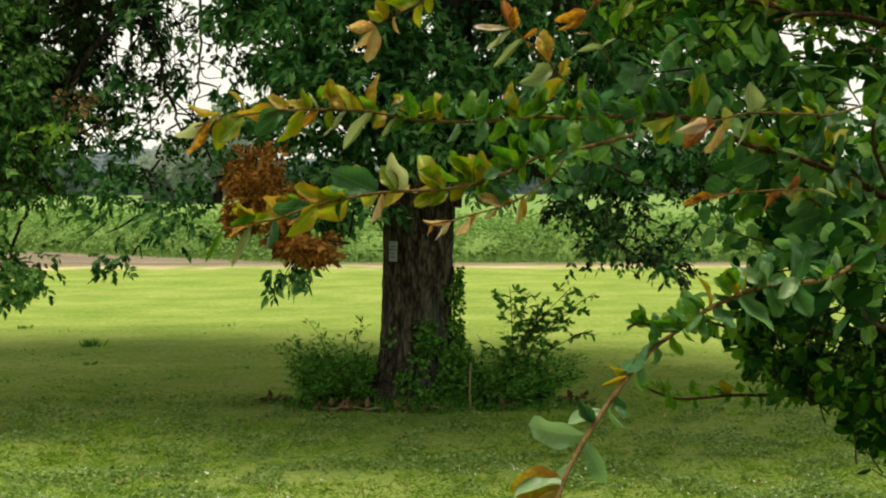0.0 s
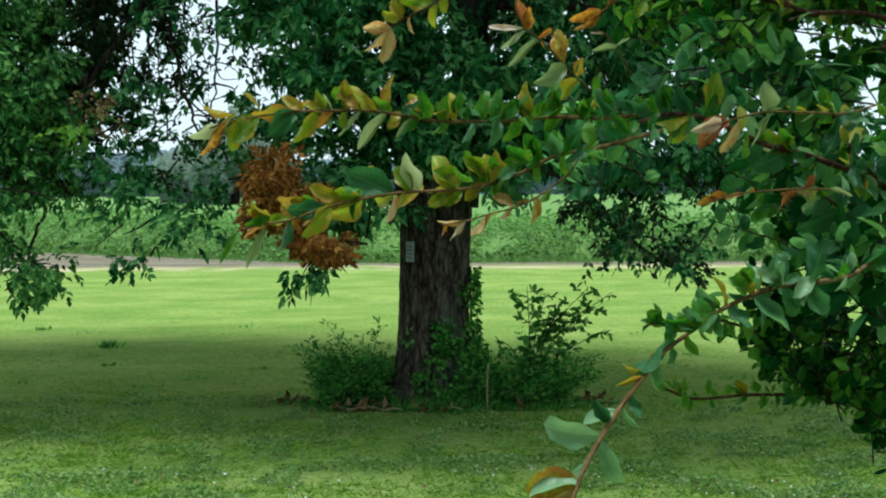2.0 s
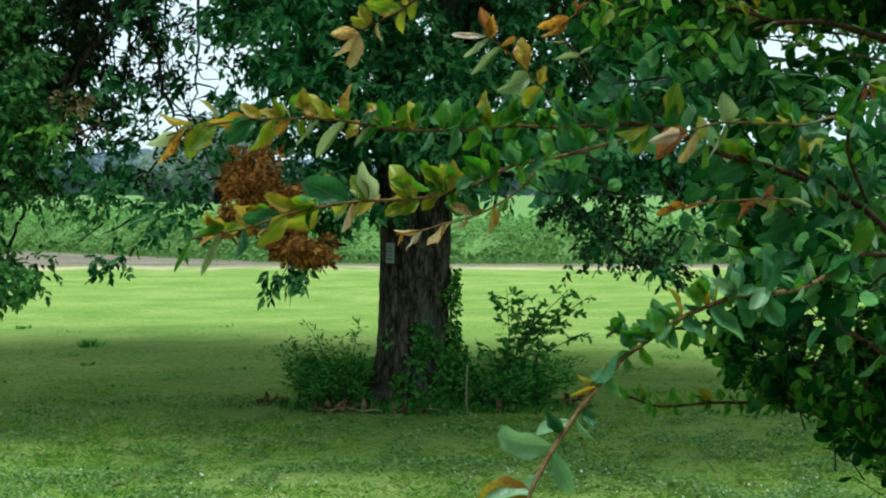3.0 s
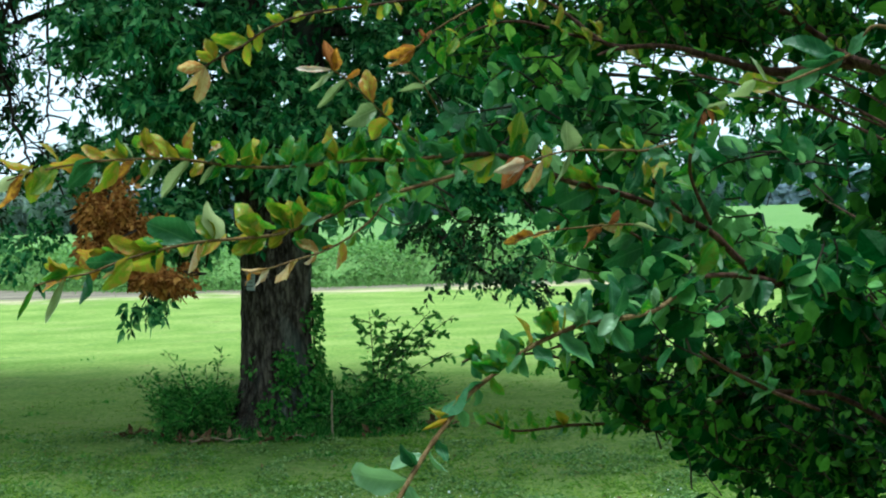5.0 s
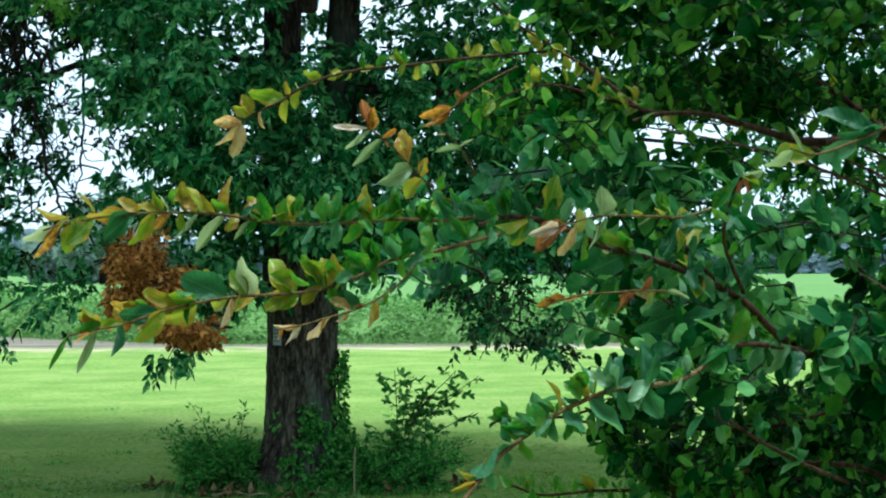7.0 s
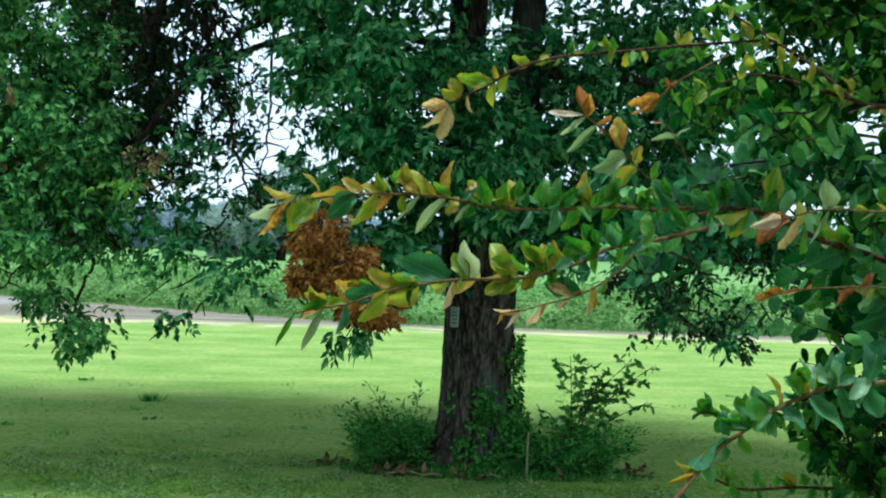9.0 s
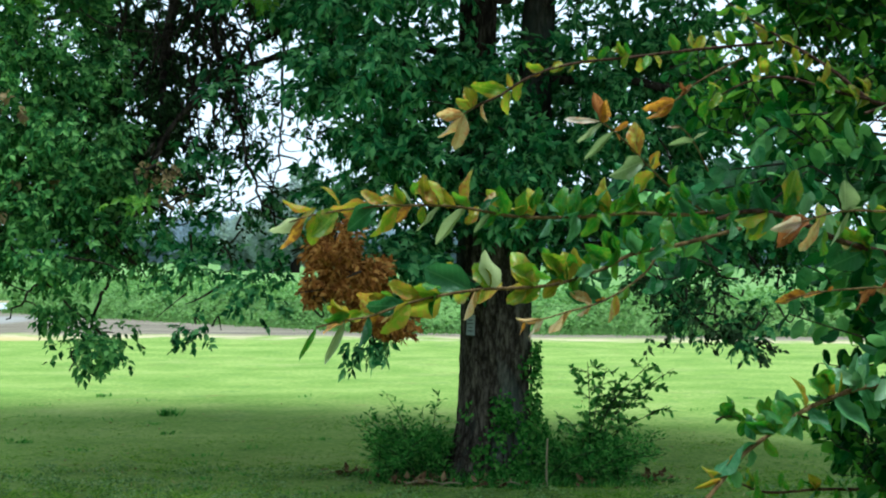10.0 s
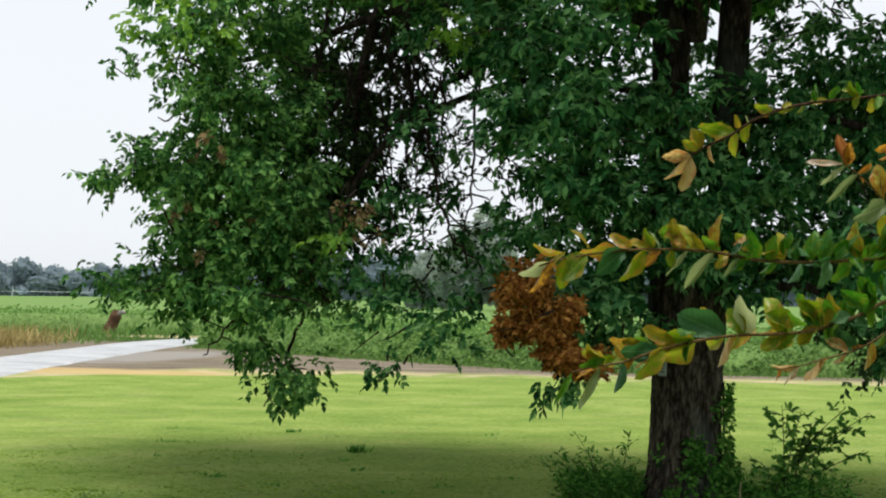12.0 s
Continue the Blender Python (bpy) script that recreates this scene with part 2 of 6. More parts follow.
WEED_LEAF = leaf_material("weed_foliage", (0.012, 0.07, 0.010), (0.065, 0.22, 0.032), (0.17, 0.36, 0.07), rough=0.5, through=0.35, size=9, spec=0.04)
SAPLING_LEAF = leaf_material("sapling_foliage", (0.03, 0.13, 0.02), (0.09, 0.26, 0.045), (0.22, 0.42, 0.09), rough=0.4, through=0.5, size=9, spec=0.05)
CROP_LEAF = leaf_material("crop_foliage", (0.085, 0.185, 0.042), (0.12, 0.235, 0.055), (0.18, 0.31, 0.075), rough=0.5, through=0.3, size=3, spec=0.15)
BLADE = leaf_material("grass_blades", (0.055, 0.135, 0.015), (0.140, 0.275, 0.031), (0.325, 0.43, 0.076), rough=0.9, through=0.3, size=0.8, spec=0.0)
CLOVER = leaf_material("clover_leaves", (0.04, 0.11, 0.015), (0.12, 0.22, 0.04), (0.28, 0.38, 0.13), rough=0.45, through=0.25, size=4, spec=0.25)
STRAW = leaf_material("dry_grass", (0.20, 0.16, 0.06), (0.34, 0.27, 0.11), (0.48, 0.40, 0.2), rough=0.8, through=0.25, size=3, spec=0.1)
# pale grey-blue, with the haze of distance mixed into the leaf colour
FAR_LEAF = leaf_material("hazed_far_foliage", (0.205, 0.265, 0.325), (0.23, 0.295, 0.355), (0.255, 0.325, 0.39), rough=0.9, through=0.5, size=0.5, spec=0.0)
# one shrub leaf in three tones, light and shade set in the colour
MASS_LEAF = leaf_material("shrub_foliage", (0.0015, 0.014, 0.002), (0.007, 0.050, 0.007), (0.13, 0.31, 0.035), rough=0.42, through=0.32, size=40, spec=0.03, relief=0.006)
BRIGHTENED_LEAF = leaf_material("brightened_shrub_foliage", (0.002, 0.020, 0.004), (0.026, 0.118, 0.028), (0.20, 0.41, 0.12), rough=0.34, through=0.30, size=40, spec=0.07, relief=0.006)
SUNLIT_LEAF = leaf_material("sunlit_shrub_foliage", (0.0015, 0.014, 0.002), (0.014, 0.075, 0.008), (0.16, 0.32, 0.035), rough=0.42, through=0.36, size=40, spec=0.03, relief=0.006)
# field tree leaves lightened the same way, haze included in the colour
FIELD_LEAF = leaf_material("hazed_field_foliage", (0.27, 0.335, 0.33), (0.32, 0.39, 0.38), (0.37, 0.44, 0.43), rough=0.9, through=0.45, size=0.5, spec=0.0)
KINDS = {
    "g": leaf_material("leaf_green", (0.012, 0.085, 0.005), (0.035, 0.165, 0.009), (0.10, 0.29, 0.02), (0.12, 0.20, 0.015), per_object=True),
    "y": leaf_material("leaf_yellow_green", (0.09, 0.18, 0.006), (0.19, 0.28, 0.010), (0.32, 0.38, 0.03), (0.34, 0.24, 0.03), per_object=True),
    "l": leaf_material("leaf_olive", (0.15, 0.15, 0.006), (0.27, 0.25, 0.012), (0.42, 0.36, 0.04), (0.34, 0.16, 0.03), per_object=True),
    "o": leaf_material("leaf_orange", (0.38, 0.15, 0.015), (0.55, 0.25, 0.025), (0.62, 0.34, 0.05), (0.26, 0.10, 0.03), per_object=True),
    "t": leaf_material("leaf_tan", (0.36, 0.24, 0.10), (0.50, 0.37, 0.18), (0.60, 0.48, 0.27), (0.42, 0.20, 0.08), per_object=True),
    "p": leaf_material("leaf_pale", (0.18, 0.25, 0.11), (0.28, 0.34, 0.18), (0.42, 0.46, 0.30), None, rough=0.35, per_object=True, spec=0.4),
    "w": leaf_material("leaf_bleached", (0.50, 0.40, 0.34), (0.62, 0.52, 0.46), (0.70, 0.62, 0.56), (0.5, 0.3, 0.22), per_object=True),
    "b": leaf_material("leaf_blue_green", (0.016, 0.072, 0.022), (0.042, 0.135, 0.050), (0.12, 0.25, 0.11), None, rough=0.32, per_object=True, spec=0.22),
    "n": leaf_material("leaf_light_green", (0.12, 0.24, 0.11), (0.17, 0.31, 0.16), (0.24, 0.38, 0.21), None, rough=0.35, per_object=True, spec=0.4),
    "r": leaf_material("leaf_rust", (0.22, 0.07, 0.025), (0.36, 0.13, 0.05), (0.46, 0.22, 0.10), (0.16, 0.05, 0.02), rough=0.7, per_object=True),
}
ROAD = plain_material("pale_road", (0.17, 0.18, 0.20), (0.46, 0.47, 0.49), 0.7, 0.4, 0.5, 0.01)
PLATE = plain_material("grey_plate", (0.20, 0.23, 0.23), (0.34, 0.37, 0.37), 20, 0.5, 0.4, 0.002)
PLATE_DARK = plain_material("plate_marks", (0.06, 0.07, 0.07), (0.12, 0.13, 0.13), 20, 0.6, 0.3, 0.001)
RUST = plain_material("rusty_brown", (0.06, 0.03, 0.018), (0.17, 0.09, 0.05), 5, 0.85, 0.2, 0.02)
WEATHERED = plain_material("weathered_grey", (0.22, 0.2, 0.18), (0.36, 0.34, 0.31), 8, 0.85, 0.2, 0.01)
PALE_METAL = plain_material("pale_metal", (0.45, 0.5, 0.54), (0.6, 0.64, 0.67), 2, 0.4, 0.5, 0.005)
GLINT = plain_material("white_flecks", (0.6, 0.64, 0.58), (0.8, 0.82, 0.78), 20, 0.7, 0.2, 0.001)
STICK = plain_material("dry_stick", (0.16, 0.13, 0.075), (0.30, 0.25, 0.15), 30, 0.85, 0.2, 0.002)
# ---- shapes ----
def part(name, data, material, parent, label="", kind=""):
    """One mesh object under a thing or a part."""
    if isinstance(data, bmesh.types.BMesh):
        me = bpy.data.meshes.new(name)
        data.to_mesh(me)
        data.free()
    else:
        me = data
    if material is not None and not me.materials:
        me.materials.append(material)
    ob = new(name, me)
    ob.parent = parent
    return tagged(ob, label=label, kind=kind)


def thing(name, at, label, category, group="", kind=""):
    ob = new(name)
    ob.empty_display_size = 0.2
    ob.location = at
    scene_anchor[ob.name] = Vector(at)
    return tagged(ob, label, category, group, kind)


scene_anchor = {}


def raw_mesh(name, verts, faces, smooth=False):
    """A mesh from arrays: verts (n, 3), faces (m, 3 or 4)."""
    verts, faces = np.asarray(verts, np.float32), np.asarray(faces, np.int32)
    me = bpy.data.meshes.new(name)
    me.vertices.add(len(verts))
    me.vertices.foreach_set("co", verts.ravel())
    k = faces.shape[1]
    me.loops.add(faces.size)
    me.loops.foreach_set("vertex_index", faces.ravel())
    me.polygons.add(len(faces))
    me.polygons.foreach_set("loop_start", np.arange(0, faces.size, k, dtype=np.int32))
    me.polygons.foreach_set("use_smooth", np.full(len(faces), smooth))
    me.update(calc_edges=True)
    me.validate()
    return me


def unit(v):
    return v / np.maximum(np.linalg.norm(v, axis=-1, keepdims=True), 1e-9)


def leaf_cloud(name, base, axis, normal, length, width, droop=0.12):
    """Many small folded leaves in one mesh."""
    axis = unit(axis)
    side = unit(np.cross(axis, normal))
    up = np.cross(side, axis)
    L, W = length[:, None], width[:, None]
    mid = base + axis * L * 0.45 - up * W * 0.16
    a = base + axis * L * 0.40 + side * W * 0.5 + up * W * 0.08
    c = base + axis * L * 0.46 - side * W * 0.5 + up * W * 0.08
    tip = base + axis * L - up * L * droop
    verts = np.stack([base, a, mid, c, tip], 1).reshape(-1, 3)
    k = np.arange(len(base))[:, None, None] * 5
    faces = (k + np.array([[0, 2, 1], [0, 3, 2], [1, 2, 4], [2, 3, 4]])).reshape(-1, 3)
    return raw_mesh(name, verts, faces)


def broad_cloud(name, base, axis, normal, length, width, curl):
    """Many blunt rounded leaves in one mesh, each creased or cupped a little differently."""
    axis = unit(axis)
    side = unit(np.cross(axis, normal))
    up = np.cross(side, axis)
    L, W = length[:, None], width[:, None]
    c = curl[:, None]
    crease = (0.10 + 0.9 * np.sin(37.0 * length[:, None] * 100 + curl[:, None] * 50)) * 0.26
    uneven = 0.16 * np.sin(length[:, None] * 9100)
    rows = []
    for s, w in ((0.18, 0.32), (0.48, 0.5), (0.76, 0.43), (0.92, 0.20)):
        centre = base + axis * L * s - up * (L * c * s * s)
        rows += [centre + side * W * w * (1 + uneven) + up * W * crease * w * 2, centre, centre - side * W * w * (1 - uneven) + up * W * crease * w * 1.6]
    tip = base + axis * L - up * L * c
    verts = np.stack([base, *rows, tip], 1).reshape(-1, 3)
    tri = [[0, 2, 1], [0, 3, 2]]
    for k in (1, 4, 7):
        tri += [[k, k + 1, k + 4], [k, k + 4, k + 3], [k + 1, k + 2, k + 5], [k + 1, k + 5, k + 4]]
    tri += [[10, 11, 13], [11, 12, 13]]
    k = np.arange(len(base))[:, None, None] * 14
    return raw_mesh(name, verts, (k + np.array(tri)).reshape(-1, 3), False)


def spline(pts, per=6):
    """Catmull-Rom through the points."""
    p = np.array(pts, float)
    p = np.vstack([2 * p[0] - p[1], p, 2 * p[-1] - p[-2]])
    out = []
    for i in range(1, len(p) - 2):
        a, b, c, d = p[i - 1], p[i], p[i + 1], p[i + 2]
        for t in np.linspace(0, 1, per, endpoint=False):
            out.append(0.5 * (2 * b + (c - a) * t + (2 * a - 5 * b + 4 * c - d) * t * t + (3 * b - a - 3 * c + d) * t**3))
    return np.array(out + [p[-2]])


def tube_arrays(path, r0, r1, sides=7, knob=0.08, rng=None):
    """Verts and faces of a round, slightly knobbly tube along a path."""
    path = np.asarray(path, float)
    n = len(path)
    tang = unit(np.gradient(path, axis=0))
    ref = np.array([0.3, 0.9, 0.31])
    u = unit(np.cross(tang, ref))
    v = np.cross(tang, u)
    r = np.linspace(r0, r1, n)
    if rng is not None:
        r = r * (1 + knob * rng.normal(size=n))
    ang = np.linspace(0, 2 * np.pi, sides, endpoint=False)
    ring = u[:, None] * np.cos(ang)[None, :, None] + v[:, None] * np.sin(ang)[None, :, None]
    verts = (path[:, None] + ring * r[:, None, None]).reshape(-1, 3)
    i, j = np.meshgrid(np.arange(n - 1), np.arange(sides), indexing="ij")
    a, b = i * sides + j, i * sides + (j + 1) % sides
    faces = np.stack([a, b, b + sides, a + sides], -1).reshape(-1, 4)
    return verts, faces


def join_arrays(pieces):
    vs, fs, k = [], [], 0
    for v, f in pieces:
        vs.append(v)
        fs.append(f + k)
        k += len(v)
    return np.vstack(vs), np.vstack(fs)


def tube(name, path, r0, r1, material, parent, sides=8, seed=1, label="", knob=0.05):
    rng = np.random.default_rng(seed)
    v, f = tube_arrays(path, r0, r1, sides, knob, rng)
    off = np.array(parent_origin(parent))
    return part(name, raw_mesh(name, v - off, f, True), material, parent, label)


def parent_origin(ob):
    at = Vector((0, 0, 0))
    while ob is not None:
        at = at + ob.location
        ob = ob.parent
    return at


def under(ob, verts):
    return np.asarray(verts) - np.array(parent_origin(ob))


def place_cloud(name, builder, parent, material, kind="stuff", label=""):
    """Builds a leaf mesh in world metres and hangs it under its thing."""
    me = builder
    off = np.array(parent_origin(parent), np.float32)
    co = np.empty(len(me.vertices) * 3, np.float32)
    me.vertices.foreach_get("co", co)
    me.vertices.foreach_set("co", (co.reshape(-1, 3) - off).ravel())
    me.update()
    return part(name, me, material, parent, label, kind)
# ---- the land ----
def rise(x, y):
    """Slight unevenness of the lawn."""
    return 0.02 * noise.noise(Vector((x * 0.35, y * 0.35, 3.0))) + 0.012 * noise.noise(Vector((x * 1.3, y * 1.3, 7.0)))


def build_ground():
    xs = np.unique(np.r_[np.linspace(-900, -60, 22), np.linspace(-60, -14, 47), np.linspace(-14, 10, 97), np.linspace(10, 60, 51), np.linspace(60, 900, 22)])
    ys = np.unique(np.r_[np.linspace(-300, -6, 12), np.linspace(-6, 26, 129), np.linspace(26, 60, 69), np.linspace(60, 1500, 40)])
    gx, gy = np.meshgrid(xs, ys, indexing="ij")
    gz = np.array([rise(a, c) if abs(a) < 60 and -6 < c < 60 else 0.0 for a, c in zip(gx.ravel(), gy.ravel())])
    verts = np.c_[gx.ravel(), gy.ravel(), gz]
    i, j = np.meshgrid(np.arange(len(xs) - 1), np.arange(len(ys) - 1), indexing="ij")
    a = i * len(ys) + j
    faces = np.stack([a, a + len(ys), a + len(ys) + 1, a + 1], -1).reshape(-1, 4)
    ob = new("ground", raw_mesh("ground", verts, faces, True))
    ob.data.materials.append(GROUND)
    return tagged(ob, "mown green lawn running to a bare earth track and fields", "ground", kind="structure")


ground = build_ground()


def crop_edge(x):
    """Where the crop begins, by x."""
    if x < -19.5:
        return 82 + 0.3 * max(0.0, -x - 26)
    return 46.0 + 0.95 * max(0.0, -x - 5.0)


def build_crop():
    """The canopy of the field as one uneven sheet with a ragged front, and leaves on its nearest stretch."""
    rng = np.random.default_rng(5)
    field = thing("crop_field", (0, 60, 0), "dense knee-high green soybean rows in a flat field", "crop", kind="stuff")
    cols = np.r_[np.linspace(-400, -60, 35), np.arange(-59.5, 34, 0.5), np.linspace(35, 300, 28)]
    steps = np.r_[0, 0.25, 0.65, np.arange(1.1, 14, 0.6), np.geomspace(15, 420, 26)]
    verts = np.empty((len(cols), len(steps), 3))
    for i, x in enumerate(cols):
        y0 = crop_edge(x) + 0.3 * noise.noise(Vector((x * 0.8, 0, 0)))
        for j, s in enumerate(steps):
            z = 0.0 if j == 0 else (0.30 if j == 1 else (0.55 if j == 2 else 0.72 + 0.1 * noise.noise(Vector((x * 1.1, (y0 + s) * 1.1, 0))) + 0.05 * math.sin((y0 + s) * 8.2)))
            verts[i, j] = (x, y0 + s, z)
    n = len(steps)
    i, j = np.meshgrid(np.arange(len(cols) - 1), np.arange(n - 1), indexing="ij")
    a = i * n + j
    faces = np.stack([a, a + n, a + n + 1, a + 1], -1).reshape(-1, 4)
    part("canopy", raw_mesh("canopy", under(field, verts.reshape(-1, 3)), faces, True), CROP_SHEET, field)
    m = 60000
    x = rng.uniform(-22, 15, m)
    s = rng.gamma(0.9, 5.5, m)
    far = rng.random(m) < 0.18
    x[far] = rng.uniform(-62, -19, far.sum())
    y = np.array([crop_edge(v) for v in x]) + s - 0.15
    top = 0.78 + 0.13 * np.sin(x * 2.1 + 1.7 * np.sin(y * 0.9)) * np.cos(y * 2.7)
    face = s < 1.0
    z = np.where(face, np.clip(0.15 + 0.8 * s + rng.normal(0, 0.1, m), 0.04, 1) * top, top + rng.normal(0, 0.05, m))
    axis = np.c_[rng.normal(0, 1, m), rng.normal(-0.5, 0.8, m), rng.normal(-0.15, 0.5, m)]
    nor = np.c_[rng.normal(0, 0.4, m), rng.normal(-0.5, 0.4, m), np.ones(m)]
    size = rng.uniform(0.08, 0.15, m) * (1 + 0.05 * s) * np.where(far, 1.1, 1.0)
    place_cloud("crop_leaves", leaf_cloud("crop_leaves", np.c_[x, y, z], axis, nor, size, size * 0.75), field, CROP_LEAF)


def crop_sheet_material():
    m, n, l, b = nodes("crop_canopy", 0.9, 0.1)
    pos = n.new("ShaderNodeNewGeometry").outputs["Position"]
    fine, mid_n, broad = noise_tex(n, l, 7, 6, pos, 0.75), noise_tex(n, l, 0.7, 4, pos), noise_tex(n, l, 0.03, 3, pos)
    f = calc(n, l, "ADD", calc(n, l, "MULTIPLY", fine.outputs["Fac"], 0.6), calc(n, l, "MULTIPLY", mid_n.outputs["Fac"], 0.4))
    col = ramp(n, l, f, [(0.32, (0.05, 0.12, 0.025)), (0.5, (0.09, 0.195, 0.042)), (0.7, (0.14, 0.265, 0.06))])
    col = mix(n, l, calc(n, l, "MULTIPLY", broad.outputs["Fac"], 0.9), col, (0.155, 0.215, 0.075))
    l.new(col, b.inputs["Base Color"])
    bump(n, l, b, f, 0.8, 0.08)
    return m


CROP_SHEET = crop_sheet_material()
build_crop()


def build_road():
    """A pale farm road that runs off past the end of the track, a little raised."""
    line = spline([(-14.5, 20.0, 0), (-17.2, 33.0, 0), (-19.2, 43.5, 0), (-21.3, 57.0, 0), (-22.3, 66.0, 0), (-21.6, 74.0, 0)], 8)
    tang = unit(np.gradient(line, axis=0))
    side = np.c_[tang[:, 1], -tang[:, 0], np.zeros(len(tang))]
    rows = []
    for off, z in ((-1.42, -0.03), (-1.35, 0.03), (-0.7, 0.06), (0.0, 0.07), (0.7, 0.06), (1.35, 0.03), (1.42, -0.03)):
        rows.append(line + side * off + np.array([0, 0, z]))
    v = np.stack(rows, 1)
    k = v.shape[1]
    i, j = np.meshgrid(np.arange(len(line) - 1), np.arange(k - 1), indexing="ij")
    a = i * k + j
    f = np.stack([a, a + 1, a + k + 1, a + k], -1).reshape(-1, 4)
    ob = new("road", raw_mesh("road", v.reshape(-1, 3), f, True))
    ob.data.materials.append(ROAD)
    tagged(ob, "pale wet-looking farm road bending off between fields", "road", kind="structure")


build_road()


def blades(name, x, y, h, w, material, label, seed, lean=0.45, base=None):
    """Single blades of grass as thin bent leaves, all of one patch in one object."""
    rng = np.random.default_rng(seed)
    m = len(x)
    z = np.array([rise(a, c) for a, c in zip(x, y)]) if base is None else base
    axis = np.c_[rng.normal(0, lean, m), rng.normal(0, lean, m), np.ones(m)]
    nor = np.c_[rng.normal(0, 1, m), rng.normal(-0.6, 1, m), np.zeros(m)]
    ob = new(name, leaf_cloud(name, np.c_[x, y, z - 0.004], axis, nor, h, w, 0.25))
    ob.data.materials.append(material)
    return tagged(ob, label, "grass", kind="stuff")


def build_grass():
    rng = np.random.default_rng(11)
    m = 130000
    y = 9.4 + 11.5 * rng.random(m) ** 2.0
    x = rng.uniform(-0.5, 0.34, m) * y - 0.4
    # blades stand in little tufts
    t = rng.integers(0, 9000, m)
    ty = 9.4 + 11.5 * rng.random(9000) ** 1.7
    tx = rng.uniform(-0.5, 0.34, 9000) * ty - 0.4
    tuft = rng.random(m) < 0.6
    x = np.where(tuft, tx[t] + rng.normal(0, 0.035, m), x)
    y = np.where(tuft, ty[t] + rng.normal(0, 0.045, m), y)
    patch = np.array([noise.noise(Vector((a * 0.9, c * 0.9, 0))) for a, c in zip(x, y)])
    h = rng.uniform(0.02, 0.065, m) * (1 + 1.1 * patch) * np.where(tuft, 1.35, 0.8) * np.clip((20 - y) / 6, 0.4, 1)
    blades("lawn_grass", x, y, h, rng.uniform(0.004, 0.009, m), BLADE, "short mown green lawn grass with yellowish patches", 12, 2.2)
    # low broad-leaved weeds in lumpy cushions
    m = 110000
    y = 9.4 + 6.5 * rng.random(m) ** 2.2
    x = rng.uniform(-0.40, 0.33, m) * y
    lump = np.array([noise.noise(Vector((a * 2.6 + 9, c * 1.7, 4))) + 0.6 * noise.noise(Vector((a * 0.5, c * 0.8, 14))) for a, c in zip(x, y)])
    keep = lump > 0.02
    x, y, lump = x[keep], y[keep], lump[keep]
    m = len(x)
    z = np.array([rise(a, c) for a, c in zip(x, y)]) + 0.008 + np.clip(lump, 0, 0.6) * 0.11 * rng.random(m)
    axis = np.c_[rng.normal(0, 1, m), rng.normal(0, 1, m), rng.normal(0.1, 0.3, m)]
    nor = np.c_[rng.normal(0, 0.45, m), rng.normal(-0.3, 0.45, m), np.ones(m)]
    size = rng.uniform(0.014, 0.040, m)
    ob = new("clover_patch", leaf_cloud("clover_patch", np.c_[x, y, z], axis, nor, size, size * 0.8))
    ob.data.materials.append(CLOVER)
    tagged(ob, "low broad-leaved weeds and clover in lumpy cushions among the lawn grass", "weeds", kind="stuff")
    # white flecks in the nearest patches, painted in as wet glints
    m = 1700
    y = 9.4 + 2.4 * rng.random(m) ** 1.8
    x = rng.uniform(-0.34, 0.29, m) * y
    keep = np.array([noise.noise(Vector((a * 0.9 + 3, c * 1.5, 8))) for a, c in zip(x, y)]) > 0.05
    x, y = x[keep], y[keep]
    m = len(x)
    z = np.array([rise(a, c) for a, c in zip(x, y)]) + rng.uniform(0.03, 0.055, m)
    size = rng.uniform(0.008, 0.018, m)
    ob = new("clover_flowers", leaf_cloud("clover_flowers", np.c_[x, y, z], rng.normal(size=(m, 3)), rng.normal(size=(m, 3)), size, size * 0.9))
    ob.data.materials.append(GLINT)
    tagged(ob, "tiny white flecks dotted over the lawn, painted as wet glints", "flowers", kind="stuff")
    # dry leaves lying about on the lawn
    m = 260
    y = 10 + 14 * rng.random(m) ** 1.5
    x = rng.uniform(-0.33, 0.27, m) * y
    z = np.array([rise(a, c) for a, c in zip(x, y)]) + 0.02
    axis = np.c_[rng.normal(0, 1, m), rng.normal(0, 1, m), rng.normal(0, 0.2, m)]
    size = rng.uniform(0.02, 0.055, m)
    ob = new("fallen_leaves", leaf_cloud("fallen_leaves", np.c_[x, y, z], axis, np.c_[rng.normal(0, 0.4, m), rng.normal(0, 0.4, m), np.ones(m)], size, size * 0.5, -0.3))
    ob.data.materials.append(FADED_LEAF)
    tagged(ob, "scattered dry brown fallen leaves on the lawn", "leaves", kind="stuff")
    # a few dark tufts that the mower missed
    for cx, cy, n, hh in ((-4.85, 21.2, 70, 0.12), (-5.6, 17.9, 30, 0.06), (-0.19, 13.9, 24, 0.05), (-6.4, 24.0, 40, 0.08), (-4.3, 18.9, 26, 0.06)):
        x, y = rng.normal(cx, 0.06, n), rng.normal(cy, 0.05, n)
        blades("grass_tuft", x, y, rng.uniform(0.5, 1.1, n) * hh, rng.uniform(0.01, 0.025, n), WEED_LEAF, "small dark green weed tuft standing on the lawn", 13, 0.5)["group"] = "lawn tufts"
    for k in range(46):
        cy = 12.5 + 14 * rng.random() ** 1.2
        cx, n = rng.uniform(-0.36, 0.2) * cy, int(rng.integers(8, 22))
        x, y = rng.normal(cx, 0.05 + 0.08 * rng.random(), n), rng.normal(cy, 0.04, n)
